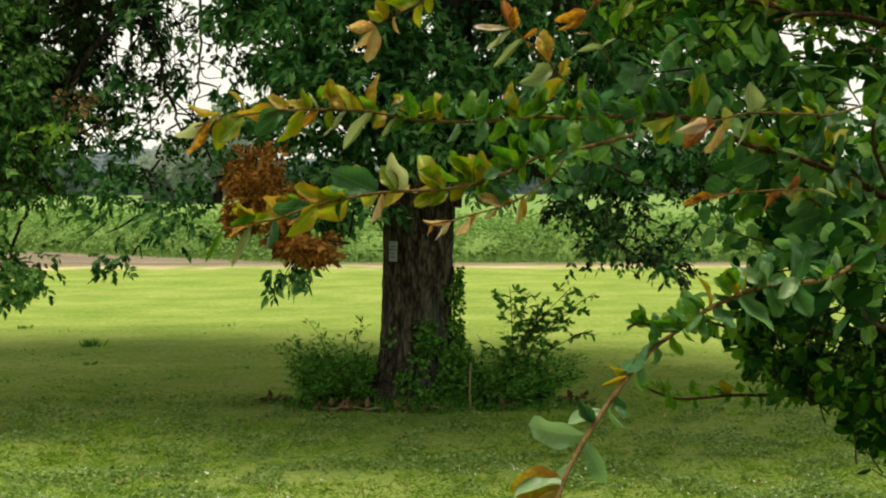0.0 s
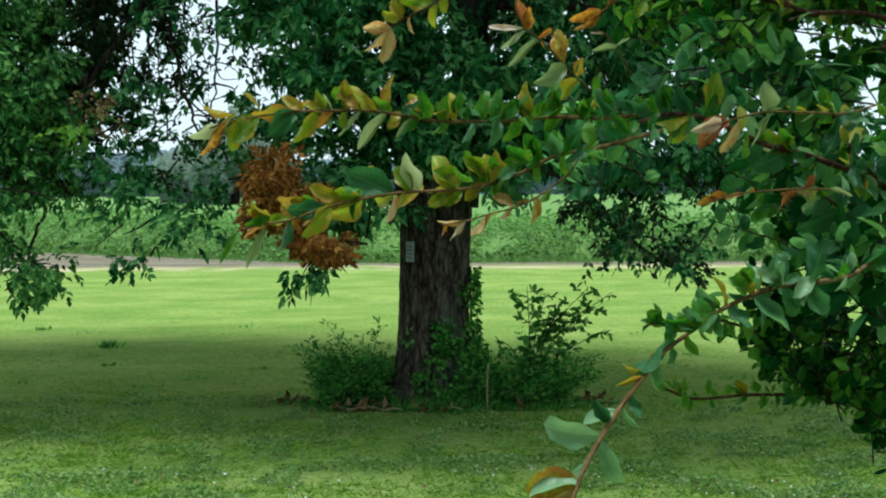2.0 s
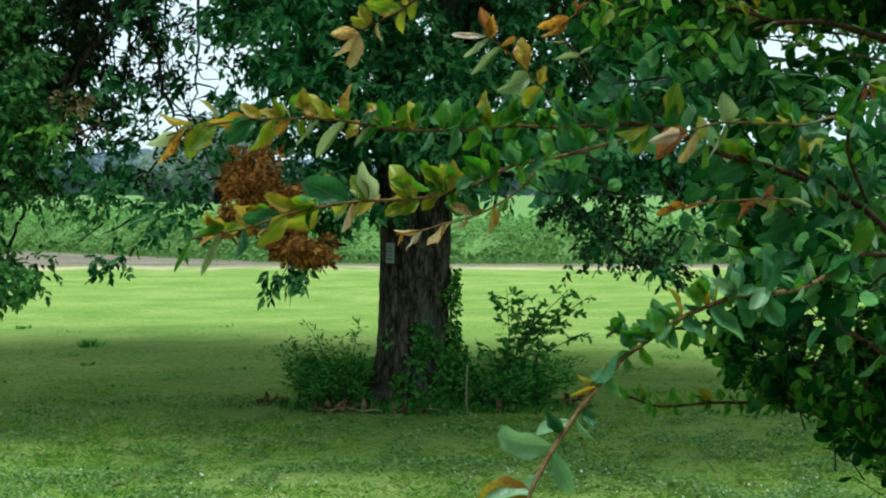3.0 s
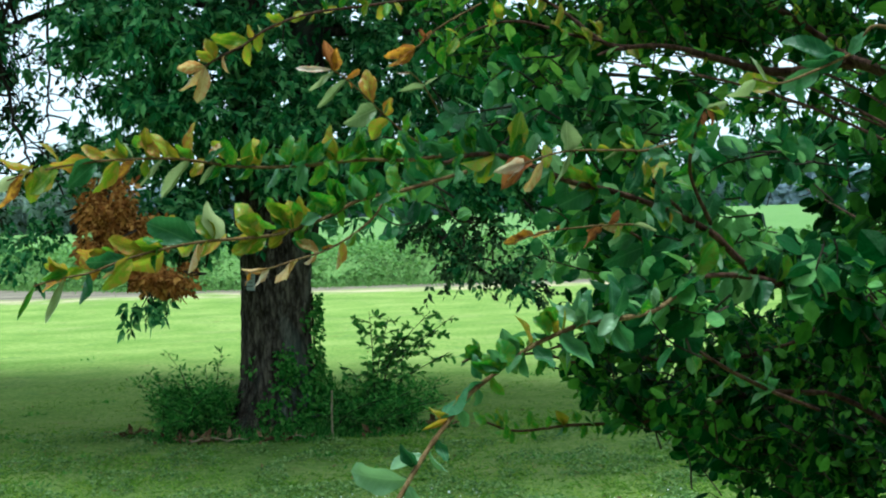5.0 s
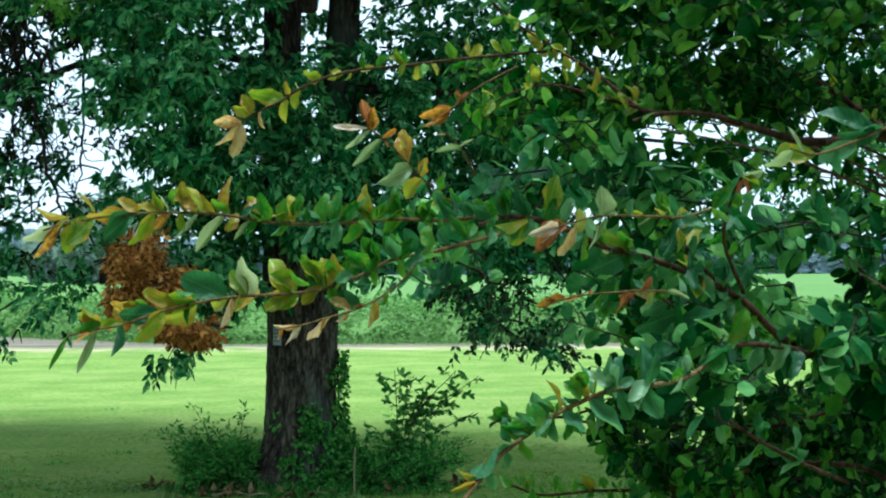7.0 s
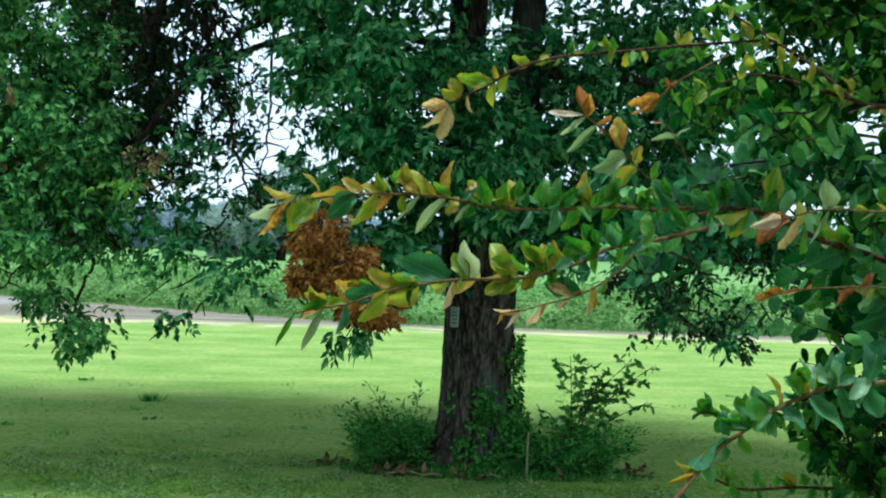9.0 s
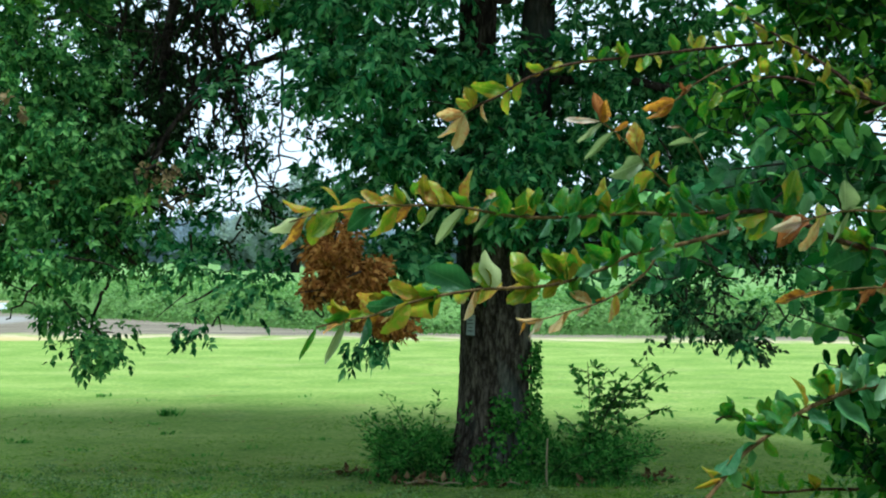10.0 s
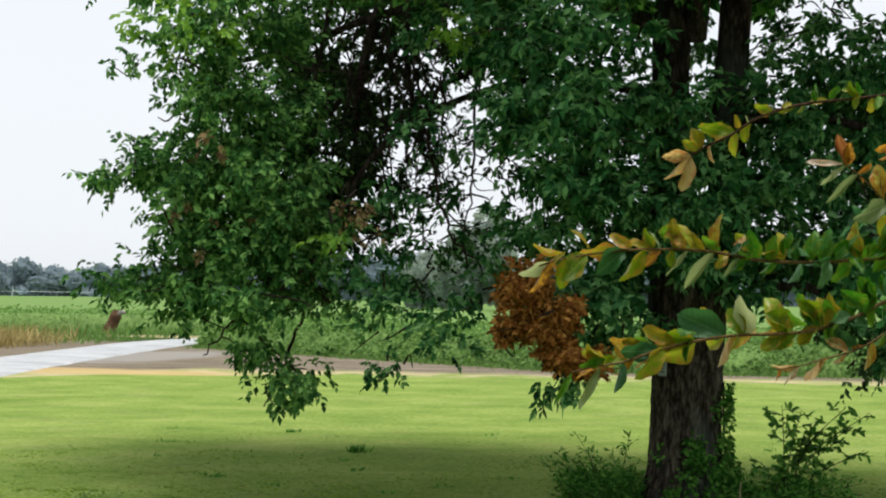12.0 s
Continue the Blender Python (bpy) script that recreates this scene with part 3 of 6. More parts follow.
        blades("grass_tuft", x, y, rng.uniform(0.03, 0.075, n), rng.uniform(0.008, 0.02, n), WEED_LEAF, "tiny dark tuft of coarse grass in the mown lawn", 18 + k, 0.8)["group"] = "lawn tufts"
    n = 5000
    y = 9.5 + 7 * rng.random(n) ** 1.8
    x = rng.uniform(-0.36, 0.3, n) * y
    keep = np.array([noise.noise(Vector((a * 0.7 + 5, c * 1.2, 2))) for a, c in zip(x, y)]) > 0.12
    x, y = x[keep], y[keep]
    blades("dry_lawn_grass", x, y, rng.uniform(0.03, 0.07, len(x)), rng.uniform(0.004, 0.009, len(x)), STRAW, "thin patches of yellowed dry grass in the lawn", 88, 2.5)
    # tall dry grass by the road
    n = 1500
    x = rng.normal(-25.6, 0.9, n)
    y = rng.normal(56.0, 2.6, n)
    keep = x < -23.6
    x, y = x[keep], y[keep]
    blades("tall_dry_grass", x, y, rng.uniform(0.25, 0.95, len(x)), rng.uniform(0.02, 0.04, len(x)), STRAW, "tall straw-coloured dry grass beside the road", 14, 0.3)
    n = 5200
    x = rng.uniform(-46, -23.9, n)
    y = rng.uniform(60, 83, n)
    blades("field_verge_grass", x, y, rng.uniform(0.1, 0.5, n), rng.uniform(0.03, 0.06, n), CROP_LEAF, "rough green verge grass between road and field", 17, 0.5)
    n = 9000
    x = rng.uniform(-20.5, 12, n)
    y = np.array([crop_edge(a) for a in x]) - rng.gamma(1.2, 0.35, n)
    keep = rng.random(n) < 0.75
    x, y = x[keep], y[keep]
    blades("track_verge_grass", x, y, rng.uniform(0.06, 0.22, len(x)), rng.uniform(0.012, 0.03, len(x)), CROP_LEAF, "ragged green verge grass along the earth track", 15, 0.6)


build_grass()


# ---- far distance ----
def clump_leaves(rng, centre, radius, n, size, squash=0.85):
    """Leaf bases, axes and normals over the outside of a lumpy crown."""
    d = unit(rng.normal(size=(n, 3)))
    r = rng.random(n) ** 0.25
    p = d * r[:, None] * np.array(radius)
    p[:, 2] *= squash
    return np.array(centre) + p, unit(d + 0.5 * rng.normal(size=(n, 3))), d + 0.6 * rng.normal(size=(n, 3)), rng.uniform(0.7, 1.3, n) * size


def build_far_wood():
    """A line of woodland: many overlapping lumpy crowns that reach to the ground."""
    rng = np.random.default_rng(21)
    B, A, N, L, core = [], [], [], [], []
    x = -300.0
    while x < 190:
        h = 9.0 + 2.0 * rng.random() + 1.2 * math.sin(x * 0.05)
        w = rng.uniform(4, 8)
        yy = 402 + rng.uniform(-6, 14)
        for k in range(6):
            c = (x + rng.uniform(-w, w) * 0.6, yy + rng.uniform(-2, 2), h * (0.1 if k < 2 else rng.uniform(0.3, 0.72)))
            b, a, n, l = clump_leaves(rng, c, (w * 0.6, w * 0.5, h * 0.36), 110, 0.7)
            B.append(b), A.append(a), N.append(n), L.append(l)
            bm = bmesh.new()
            bmesh.ops.create_icosphere(bm, subdivisions=3, radius=1.0)
            for v in bm.verts:
                q = v.co * (0.9 + 0.5 * noise.noise(v.co * 2.2 + Vector((x, k, 0))) + 0.25 * noise.noise(v.co * 6 + Vector((x, k, 5))))
                v.co = Vector((c[0] + q.x * w * 0.5, c[1] + q.y * w * 0.42, max(0.0, c[2] + q.z * h * 0.27)))
            core.append((np.array([v.co[:] for v in bm.verts]), np.array([[v.index for v in f.verts] for f in bm.faces])))
            bm.free()
        x += w * rng.uniform(0.35, 0.6)
    L = np.concatenate(L)
    B = np.vstack(B)
    B[:, 2] = np.maximum(B[:, 2], 0.1)
    ob = thing("far_wood", (0, 402, 0), "distant grey-green line of woodland along the horizon, paled for haze", "woods", kind="stuff")
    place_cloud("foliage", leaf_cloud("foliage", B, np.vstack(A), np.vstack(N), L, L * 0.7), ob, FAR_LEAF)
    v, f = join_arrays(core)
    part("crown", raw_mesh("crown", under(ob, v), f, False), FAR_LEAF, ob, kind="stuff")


build_far_wood()


def build_far_tree(at, height, spread, seed):
    """A broad, dome-shaped field tree: tapered trunk, limbs, crown of leaf clumps."""
    rng = np.random.default_rng(seed)
    tree = thing("field_tree", at, "broad rounded grey-green tree standing far off in the field, paled for haze", "tree", "field trees")
    o = np.array(at)
    tube("trunk", spline([o, o + (0.1, 0, height * 0.3), o + (0.2, 0.1, height * 0.6)], 4), 0.45, 0.2, LIMB, tree, 8, seed)
    B, A, N, L = [], [], [], []
    for k in range(34):
        a = rng.uniform(0, 2 * math.pi)
        r = spread * math.sqrt(rng.random()) * 0.8
        z = height * (0.14 + 0.66 * math.sqrt(max(0, 1 - (r / spread) ** 2)) * rng.uniform(0.1, 1.0))
        c = o + (r * math.cos(a), r * math.sin(a), z)
        if k < 8:
            tube("limb", spline([o + (0.1, 0, height * 0.3), (o + (0, 0, height * 0.35)) * 0.5 + c * 0.5, c], 4), 0.16, 0.05, LIMB, tree, 5, k)
        b, ax, n, l = clump_leaves(rng, c, (spread * 0.32, spread * 0.32, height * 0.17), 560, 0.42)
        B.append(b), A.append(ax), N.append(n), L.append(l)
    L = np.concatenate(L)
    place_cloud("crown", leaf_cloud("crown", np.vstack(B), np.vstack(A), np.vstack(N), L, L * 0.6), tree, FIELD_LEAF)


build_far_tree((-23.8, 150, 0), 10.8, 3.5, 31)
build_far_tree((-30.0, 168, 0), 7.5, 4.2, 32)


def build_pipe():
    """A low pale irrigation line far off across the field."""
    pipe = thing("irrigation_line", (-150, 385, 0), "thin pale metal irrigation pipe on low legs across the far field", "pipe")
    tube("pipe", np.array([(x, 385 + 0.01 * x, 1.75) for x in range(-190, -110, 8)]), 0.06, 0.06, PALE_METAL, pipe, 6)
    for x in range(-188, -112, 15):
        tube("leg", np.array([(x, 385 + 0.01 * x, 0), (x, 385 + 0.01 * x, 1.75)]), 0.06, 0.06, PALE_METAL, pipe, 5)
    tube("upright", np.array([(-169, 384, 0), (-169, 384, 3.0)]), 0.12, 0.1, PALE_METAL, pipe, 6)


build_pipe()


def build_stump():
    """A leaning rust-brown stump with a grey board against it at the field's edge."""
    rng = np.random.default_rng(8)
    stump = thing("broken_stump", (-30.3, 80.0, 0), "leaning rust-brown broken stump at the field edge", "stump")
    o = np.array((-30.3, 80.0, 0.0))
    tube("stem", spline([o, o + (0.12, 0, 0.4), o + (0.32, 0, 0.85), o + (0.36, 0, 1.05)], 5), 0.36, 0.2, RUST, stump, 9, 3)
    tube("broken_limb", spline([o + (0.3, -0.05, 0.75), o + (0.62, -0.1, 0.98), o + (0.8, -0.1, 0.9)], 4), 0.13, 0.07, WEATHERED, stump, 7, 4)


build_stump()


def build_shade_wall():
    """An unseen plain wall added behind the viewer to cut light on the shrub."""
    bm = bmesh.new()
    bmesh.ops.create_cube(bm, size=1, matrix=Matrix.Translation((0, -1.6, 2.6)) @ Matrix.Diagonal((16, 0.3, 5.4, 1)))
    me = bpy.data.meshes.new("shade_wall")
    bm.to_mesh(me)
    bm.free()
    ob = new("shade_wall", me)
    me.materials.append(WEATHERED)
    tagged(ob, "unseen plain weathered grey wall added to cut light", "wall", kind="structure")


build_shade_wall()
# ---- the big tree ----
TRUNK = (-0.63, 15.62, 0.0)
tree = thing("big_tree", TRUNK, "large old shade tree with furrowed bark and drooping leafy branches", "tree")


def build_trunk():
    """A deeply furrowed trunk with root flare that leans a little and forks at head height."""
    rings, sides = 120, 150
    verts = np.empty((rings, sides, 3))
    for i in range(rings):
        z = -0.06 + 2.35 * i / (rings - 1)
        low = max(z, 0)
        r = 0.302 + 0.035 * max(0, z - 1.3) + 0.17 * math.exp(-low / 0.22)
        cx, cy = TRUNK[0] - 0.022 + 0.016 * z, TRUNK[1]
        for j in range(sides):
            a = 2 * math.pi * j / sides
            wander = 0.5 * noise.noise(Vector((math.cos(a), math.sin(a), z * 1.1)))
            # long plates of bark with narrow furrows between them
            furrow = abs(math.sin(11 * a + 3.2 * wander + 1.6 * noise.noise(Vector((math.cos(a) * 3, math.sin(a) * 3, z * 2.6)))))
            plate = 0.020 * min(1.0, furrow * 2.2) - 0.014
            crumb = 0.012 * noise.noise(Vector((math.cos(a) * 9, math.sin(a) * 9, z * 7)))
            lump = 0.03 * noise.noise(Vector((math.cos(a) * 1.2, math.sin(a) * 1.2, z * 0.8 + 5)))
            root = math.exp(-low / 0.16) * (0.13 * max(0, math.cos(3 * a + 0.35)) ** 2 + 0.10 * max(0, math.cos(a - 3.5)) ** 3)
            rr = r + plate + crumb + lump + root
            wide = 1 + 0.16 * max(0, z - 1.6)
            verts[i, j] = (cx + rr * math.cos(a) * wide, cy + rr * math.sin(a), z)
    i, j = np.meshgrid(np.arange(rings - 1), np.arange(sides), indexing="ij")
    a, b = i * sides + j, i * sides + (j + 1) % sides
    faces = np.stack([a, b, b + sides, a + sides], -1).reshape(-1, 4)
    part("trunk", raw_mesh("trunk", under(tree, verts.reshape(-1, 3)), faces, True), BARK, tree, "furrowed grey-brown bark")


build_trunk()


def limb(pts, r0, r1, seed, name="limb", sides=10):
    path = spline(pts, 7)
    if r0 < 0.03:
        # thin ones run crooked and throw short side twigs
        rng = np.random.default_rng(seed)
        bend = np.cumsum(rng.normal(0, 0.016, path.shape), axis=0)
        path = path + bend - np.linspace(0, 1, len(path))[:, None] * bend[-1]
        for k in range(4):
            p = path[int(rng.integers(3, len(path) - 2))]
            q = p + (rng.choice((-1, 1)) * rng.uniform(0.10, 0.26), rng.normal(0, 0.08), rng.uniform(-0.22, 0.04))
            tube("twig", spline([p, (p + q) / 2 + rng.normal(0, 0.025, 3), q], 4), r0 * 0.45, r1 * 0.6, LIMB, tree, 5, seed)
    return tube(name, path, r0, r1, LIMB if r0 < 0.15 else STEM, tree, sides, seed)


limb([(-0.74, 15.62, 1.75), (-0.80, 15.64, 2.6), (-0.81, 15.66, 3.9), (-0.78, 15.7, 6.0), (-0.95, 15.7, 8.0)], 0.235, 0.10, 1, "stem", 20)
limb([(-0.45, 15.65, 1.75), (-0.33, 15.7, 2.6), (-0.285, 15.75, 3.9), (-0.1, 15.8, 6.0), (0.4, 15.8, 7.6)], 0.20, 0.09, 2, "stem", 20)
limb([(-0.86, 15.7, 4.32), (-1.84, 15.88, 4.66), (-2.69, 16.06, 4.65), (-3.58, 16.24, 4.54), (-4.5, 16.42, 4.25), (-5.4, 16.6, 4.12)], 0.07, 0.02, 11)
limb([(-3.47, 16.2, 4.85), (-3.61, 15.95, 4.18), (-3.63, 15.7, 3.63), (-3.59, 15.45, 3.1), (-3.59, 15.2, 2.58)], 0.06, 0.014, 31)
limb([(-3.25, 16.2, 4.84), (-3.24, 15.93, 4.17), (-3.13, 15.67, 3.67), (-3.12, 15.4, 3.09)], 0.035, 0.01, 32)
limb([(-4.01, 16.2, 4.75), (-4.06, 16, 4.19), (-4.21, 15.8, 3.75), (-4.31, 15.6, 3.31)], 0.03, 0.008, 33)
limb([(-3.75, 16.2, 3.68), (-3.39, 15.93, 3.39), (-3.02, 15.67, 3.27), (-2.76, 15.4, 2.9)], 0.022, 0.006, 34)
limb([(-3.7, 16.2, 4), (-3.98, 15.93, 3.6), (-4.17, 15.67, 3.01), (-4.19, 15.4, 2.48)], 0.025, 0.007, 35)
limb([(-0.85, 15.7, 3.67), (-1.78, 15.5, 3.85), (-2.65, 15.3, 3.63), (-3.31, 15.1, 3.17), (-3.61, 14.9, 2.57), (-3.68, 14.7, 2.22), (-3.99, 14.5, 2.07), (-4.27, 14.3, 1.92)], 0.035, 0.012, 12)
limb([(-2.1, 15.6, 4.12), (-2.89, 15.46, 3.75), (-2.98, 15.32, 3.34), (-2.9, 15.18, 2.88), (-2.69, 15.04, 2.43), (-2.47, 14.9, 2.19)], 0.024, 0.008, 13)
limb([(-3.77, 15.3, 3.74), (-4.12, 15.07, 3.12), (-4.66, 14.85, 2.85), (-5.19, 14.62, 2.88), (-5.57, 14.4, 2.87)], 0.035, 0.008, 14)
limb([(-3.75, 15, 2.23), (-3.9, 14.73, 1.59), (-3.97, 14.47, 1.31), (-4.04, 14.2, 0.99)], 0.018, 0.006, 15)
limb([(-0.73, 15.6, 2.32), (-1.1, 15.28, 2.26), (-1.46, 14.95, 2.01), (-1.7, 14.62, 1.73), (-1.75, 14.3, 1.36)], 0.035, 0.01, 16)
limb([(-0.39, 15.7, 2.16), (0.05, 15.5, 2.04), (0.39, 15.3, 2.03), (0.7, 15.1, 1.82), (0.94, 15.0, 1.54), (1.2, 15.0, 1.33), (1.52, 15.0, 1.14)], 0.05, 0.010, 17)
limb([(-0.15, 15.7, 3.5), (0.64, 15.72, 3.48), (1.59, 15.75, 3.16), (2.6, 15.78, 3.04), (3.87, 15.8, 2.91)], 0.045, 0.008, 18)
limb([(-2.52, 15.7, 3.93), (-2.57, 15.57, 3.41), (-2.52, 15.43, 2.9), (-2.58, 15.3, 2.3)], 0.016, 0.006, 19)
limb([(-3.39, 14.4, 2.31), (-3.77, 14.22, 2.12), (-4.2, 14.05, 1.98), (-4.58, 13.88, 2.01), (-4.92, 13.7, 1.92)], 0.026, 0.006, 61)
limb([(-3.67, 14.2, 2.16), (-4, 14.03, 1.86), (-4.28, 13.87, 1.6), (-4.41, 13.7, 1.42)], 0.018, 0.005, 62)
limb([(-3.86, 14.2, 2.09), (-4.11, 14.07, 2.15), (-4.5, 13.93, 2.12), (-4.84, 13.8, 2.19)], 0.016, 0.005, 63)
limb([(-3.93, 15.34, 4.2), (-3.95, 15.24, 3.94), (-3.9, 15.14, 3.69), (-3.87, 15.04, 3.48)], 0.013, 0.004, 100)
limb([(-3.81, 16.08, 4.74), (-3.75, 15.98, 4.47), (-3.88, 15.88, 4.2), (-3.82, 15.78, 3.96)], 0.013, 0.004, 101)
limb([(-3.13, 15.75, 4.17), (-3.03, 15.65, 3.8), (-2.98, 15.55, 3.44), (-2.9, 15.45, 3.12)], 0.013, 0.004, 102)
limb([(-3.18, 16, 3.95), (-3.11, 15.9, 3.51), (-3.2, 15.8, 3.08), (-3.15, 15.7, 2.72)], 0.013, 0.004, 103)
limb([(-3.45, 16.17, 3.84), (-3.44, 16.07, 3.42), (-3.39, 15.97, 3.01), (-3.32, 15.87, 2.65)], 0.013, 0.004, 104)
limb([(-2.88, 15.66, 3.82), (-2.82, 15.56, 3.52), (-2.77, 15.46, 3.23), (-2.72, 15.36, 2.98)], 0.013, 0.004, 105)
limb([(-3.45, 15.89, 4.34), (-3.35, 15.79, 4.07), (-3.24, 15.69, 3.8), (-3.23, 15.59, 3.57)], 0.013, 0.004, 106)
limb([(-3.87, 15.25, 4.04), (-3.88, 15.15, 3.72), (-3.82, 15.05, 3.4), (-3.74, 14.95, 3.13)], 0.013, 0.004, 107)
limb([(-3, 15.68, 4.58), (-3.01, 15.58, 4.28), (-3.05, 15.48, 3.98), (-3.12, 15.38, 3.72)], 0.013, 0.004, 108)
limb([(-3.61, 15.4, 3.79), (-3.67, 15.3, 3.49), (-3.73, 15.2, 3.19), (-3.77, 15.1, 2.94)], 0.013, 0.004, 109)
limb([(-3.33, 15.43, 4.29), (-3.32, 15.33, 4.02), (-3.4, 15.23, 3.75), (-3.41, 15.13, 3.52)], 0.013, 0.004, 110)
limb([(-3.28, 15.76, 4.26), (-3.3, 15.66, 3.87), (-3.21, 15.56, 3.49), (-3.26, 15.46, 3.16)], 0.013, 0.004, 111)
limb([(-3.67, 15.38, 4.57), (-3.68, 15.28, 4.23), (-3.59, 15.18, 3.91), (-3.56, 15.08, 3.63)], 0.013, 0.004, 112)
limb([(-3.56, 15.24, 4.57), (-3.54, 15.14, 4.22), (-3.57, 15.04, 3.86), (-3.5, 14.94, 3.56)], 0.013, 0.004, 113)
limb([(-3.08, 16.12, 4.03), (-3.09, 16.02, 3.78), (-3.17, 15.92, 3.53), (-3.15, 15.82, 3.31)], 0.013, 0.004, 114)
limb([(-3.9, 15.78, 3.91), (-3.9, 15.68, 3.62), (-3.81, 15.58, 3.34), (-3.82, 15.48, 3.1)], 0.013, 0.004, 115)
limb([(-3.33, 15.45, 3.74), (-3.3, 15.35, 3.33), (-3.28, 15.25, 2.92), (-3.26, 15.15, 2.58)], 0.013, 0.004, 116)
limb([(-2.96, 15.61, 4.66), (-2.96, 15.51, 4.26), (-2.79, 15.41, 3.86), (-2.76, 15.31, 3.53)], 0.013, 0.004, 117)
limb([(-3.1, 15.51, 3.79), (-3.1, 15.41, 3.36), (-3.02, 15.31, 2.94), (-3.02, 15.21, 2.59)], 0.013, 0.004, 118)
limb([(-3.15, 15.88, 4.04), (-3.03, 15.78, 3.65), (-2.97, 15.68, 3.27), (-2.92, 15.58, 2.95)], 0.013, 0.004, 119)
limb([(-3.64, 15.74, 3.91), (-3.67, 15.64, 3.53), (-3.73, 15.54, 3.16), (-3.7, 15.44, 2.84)], 0.013, 0.004, 120)
limb([(-2.88, 15.66, 4.66), (-2.8, 15.56, 4.28), (-2.78, 15.46, 3.91), (-2.7, 15.36, 3.6)], 0.013, 0.004, 121)
limb([(-2.95, 15.87, 4.6), (-2.92, 15.77, 4.26), (-2.84, 15.67, 3.94), (-2.87, 15.57, 3.66)], 0.013, 0.004, 122)
limb([(-2.91, 15.68, 3.83), (-2.93, 15.58, 3.57), (-3.05, 15.48, 3.32), (-3.09, 15.38, 3.1)], 0.013, 0.004, 123)
limb([(-3.28, 15.6, 4.69), (-3.29, 15.5, 4.32), (-3.21, 15.4, 3.94), (-3.16, 15.3, 3.63)], 0.013, 0.004, 124)
limb([(-3.01, 15.38, 4.11), (-2.92, 15.28, 3.76), (-2.91, 15.18, 3.42), (-2.79, 15.08, 3.14)], 0.013, 0.004, 125)

def compound(rng, centres, radii, counts, droop=0.8, reach=1.0):
    """Compound leaves filling ellipsoids: base, axis, normal, length of every leaflet."""
    B, A, N, L = [], [], [], []
    for c, r, n in zip(centres, radii, counts):
        # leaves stand in small sprays, with gaps between the sprays
        k = max(2, n // 8)
        d = unit(rng.normal(size=(k, 3)))
        hub = np.array(c) + d * (rng.random(k) ** 0.42)[:, None] * np.array(r)
        pick = rng.integers(0, k, n)
        d = d[pick]
        p = hub[pick] + rng.normal(0, reach, (n, 3)) * (0.085, 0.085, 0.05)
        head = unit(d * np.array([0.8, 0.8, 0.3]) + rng.normal(0, 0.6, (n, 3)) + np.array([0, -0.15, -droop * 0.75]))
        size = rng.uniform(0.10, 0.22, n)
        flat = unit(np.c_[rng.normal(0, 0.6, n), rng.normal(-0.5, 0.6, n), np.full(n, 0.8)])
        side = unit(np.cross(head, flat))
        for k in range(7):
            s = (0.30, 0.30, 0.55, 0.55, 0.80, 0.80, 1.0)[k]
            w = (1, -1, 1, -1, 1, -1, 0)[k]
            base = p + head * (size * s * reach)[:, None]
            ax = unit(head * (0.75 if w else 1.0) + side * w * 0.8 + np.array([0, 0, -0.3]) + rng.normal(0, 0.38, (n, 3)))
            B.append(base), A.append(ax), N.append(flat + rng.normal(0, 0.35, (n, 3)))
            L.append(rng.uniform(0.06, 0.125, n))
    return np.vstack(B), np.vstack(A), np.vstack(N), np.concatenate(L)


def foliage(name, rows, seed, material=None, droop=0.8, label="", scale=1.0, thick=1.0, reach=1.0):
    """Foliage of one bough. Rows of x, y, z, half-width, half-height, number of compound leaves."""
    rng = np.random.default_rng(seed)
    c = [r[:3] for r in rows]
    rad = [(r[3], 0.55 + 0.5 * r[3], r[4]) for r in rows]
    b, a, n, l = compound(rng, c, rad, [int(r[5]) for r in rows], droop, reach)
    l = l * scale
    place_cloud(name, leaf_cloud(name, b, a, n, l, l * rng.uniform(0.38, 0.54, len(l)) * (1.25 if scale < 0.9 else 1.0)), tree, material or TREE_LEAF, label=label)
    # thin twigs run through each clump
    pieces = []
    for r in rows:
        for k in range(max(2, int(r[5] / 60 * thick))):
            p = np.array(r[:3]) + rng.normal(0, 0.45, 3) * (r[3], 0.4, r[4])
            q = p + (rng.normal(0, 0.35) * r[3] * 2, rng.normal(0, 0.2), -abs(rng.normal(0.5, 0.4)) * r[4] * 1.2)
            m = (p + q) / 2 + rng.normal(0, 0.06, 3)
            pieces.append(tube_arrays(spline([p, m, q], 4), 0.011, 0.004, 5))
    v, f = join_arrays(pieces)
    part("brushwood", raw_mesh("brushwood", under(tree, v), f, True), LIMB, tree, kind="stuff")


foliage("foliage", [(-4.84, 14.2, 4.16, 0.18, 0.23, 33), (-5.13, 14.2, 3.85, 0.18, 0.1, 24), (-4.46, 14, 3.94, 0.27, 0.36, 92), (-4.28, 14.2, 4.06, 0.41, 0.32, 273),
    (-4.27, 16.4, 4.32, 0.47, 0.42, 146), (-4.71, 14.2, 3.45, 0.23, 0.23, 52), (-4.26, 14, 3.47, 0.36, 0.31, 293), (-4.04, 14.6, 3.49, 0.33, 0.33, 201),
    (-5.34, 14.2, 2.95, 0.17, 0.1, 46), (-5.02, 14.2, 2.97, 0.2, 0.16, 91), (-4.54, 14, 2.92, 0.36, 0.31, 345), (-4.01, 14, 2.87, 0.4, 0.31, 384),
    (-4.05, 14.7, 2.62, 0.33, 0.28, 312)], 200, OLIVE_LEAF, 0.8, "", 0.72)
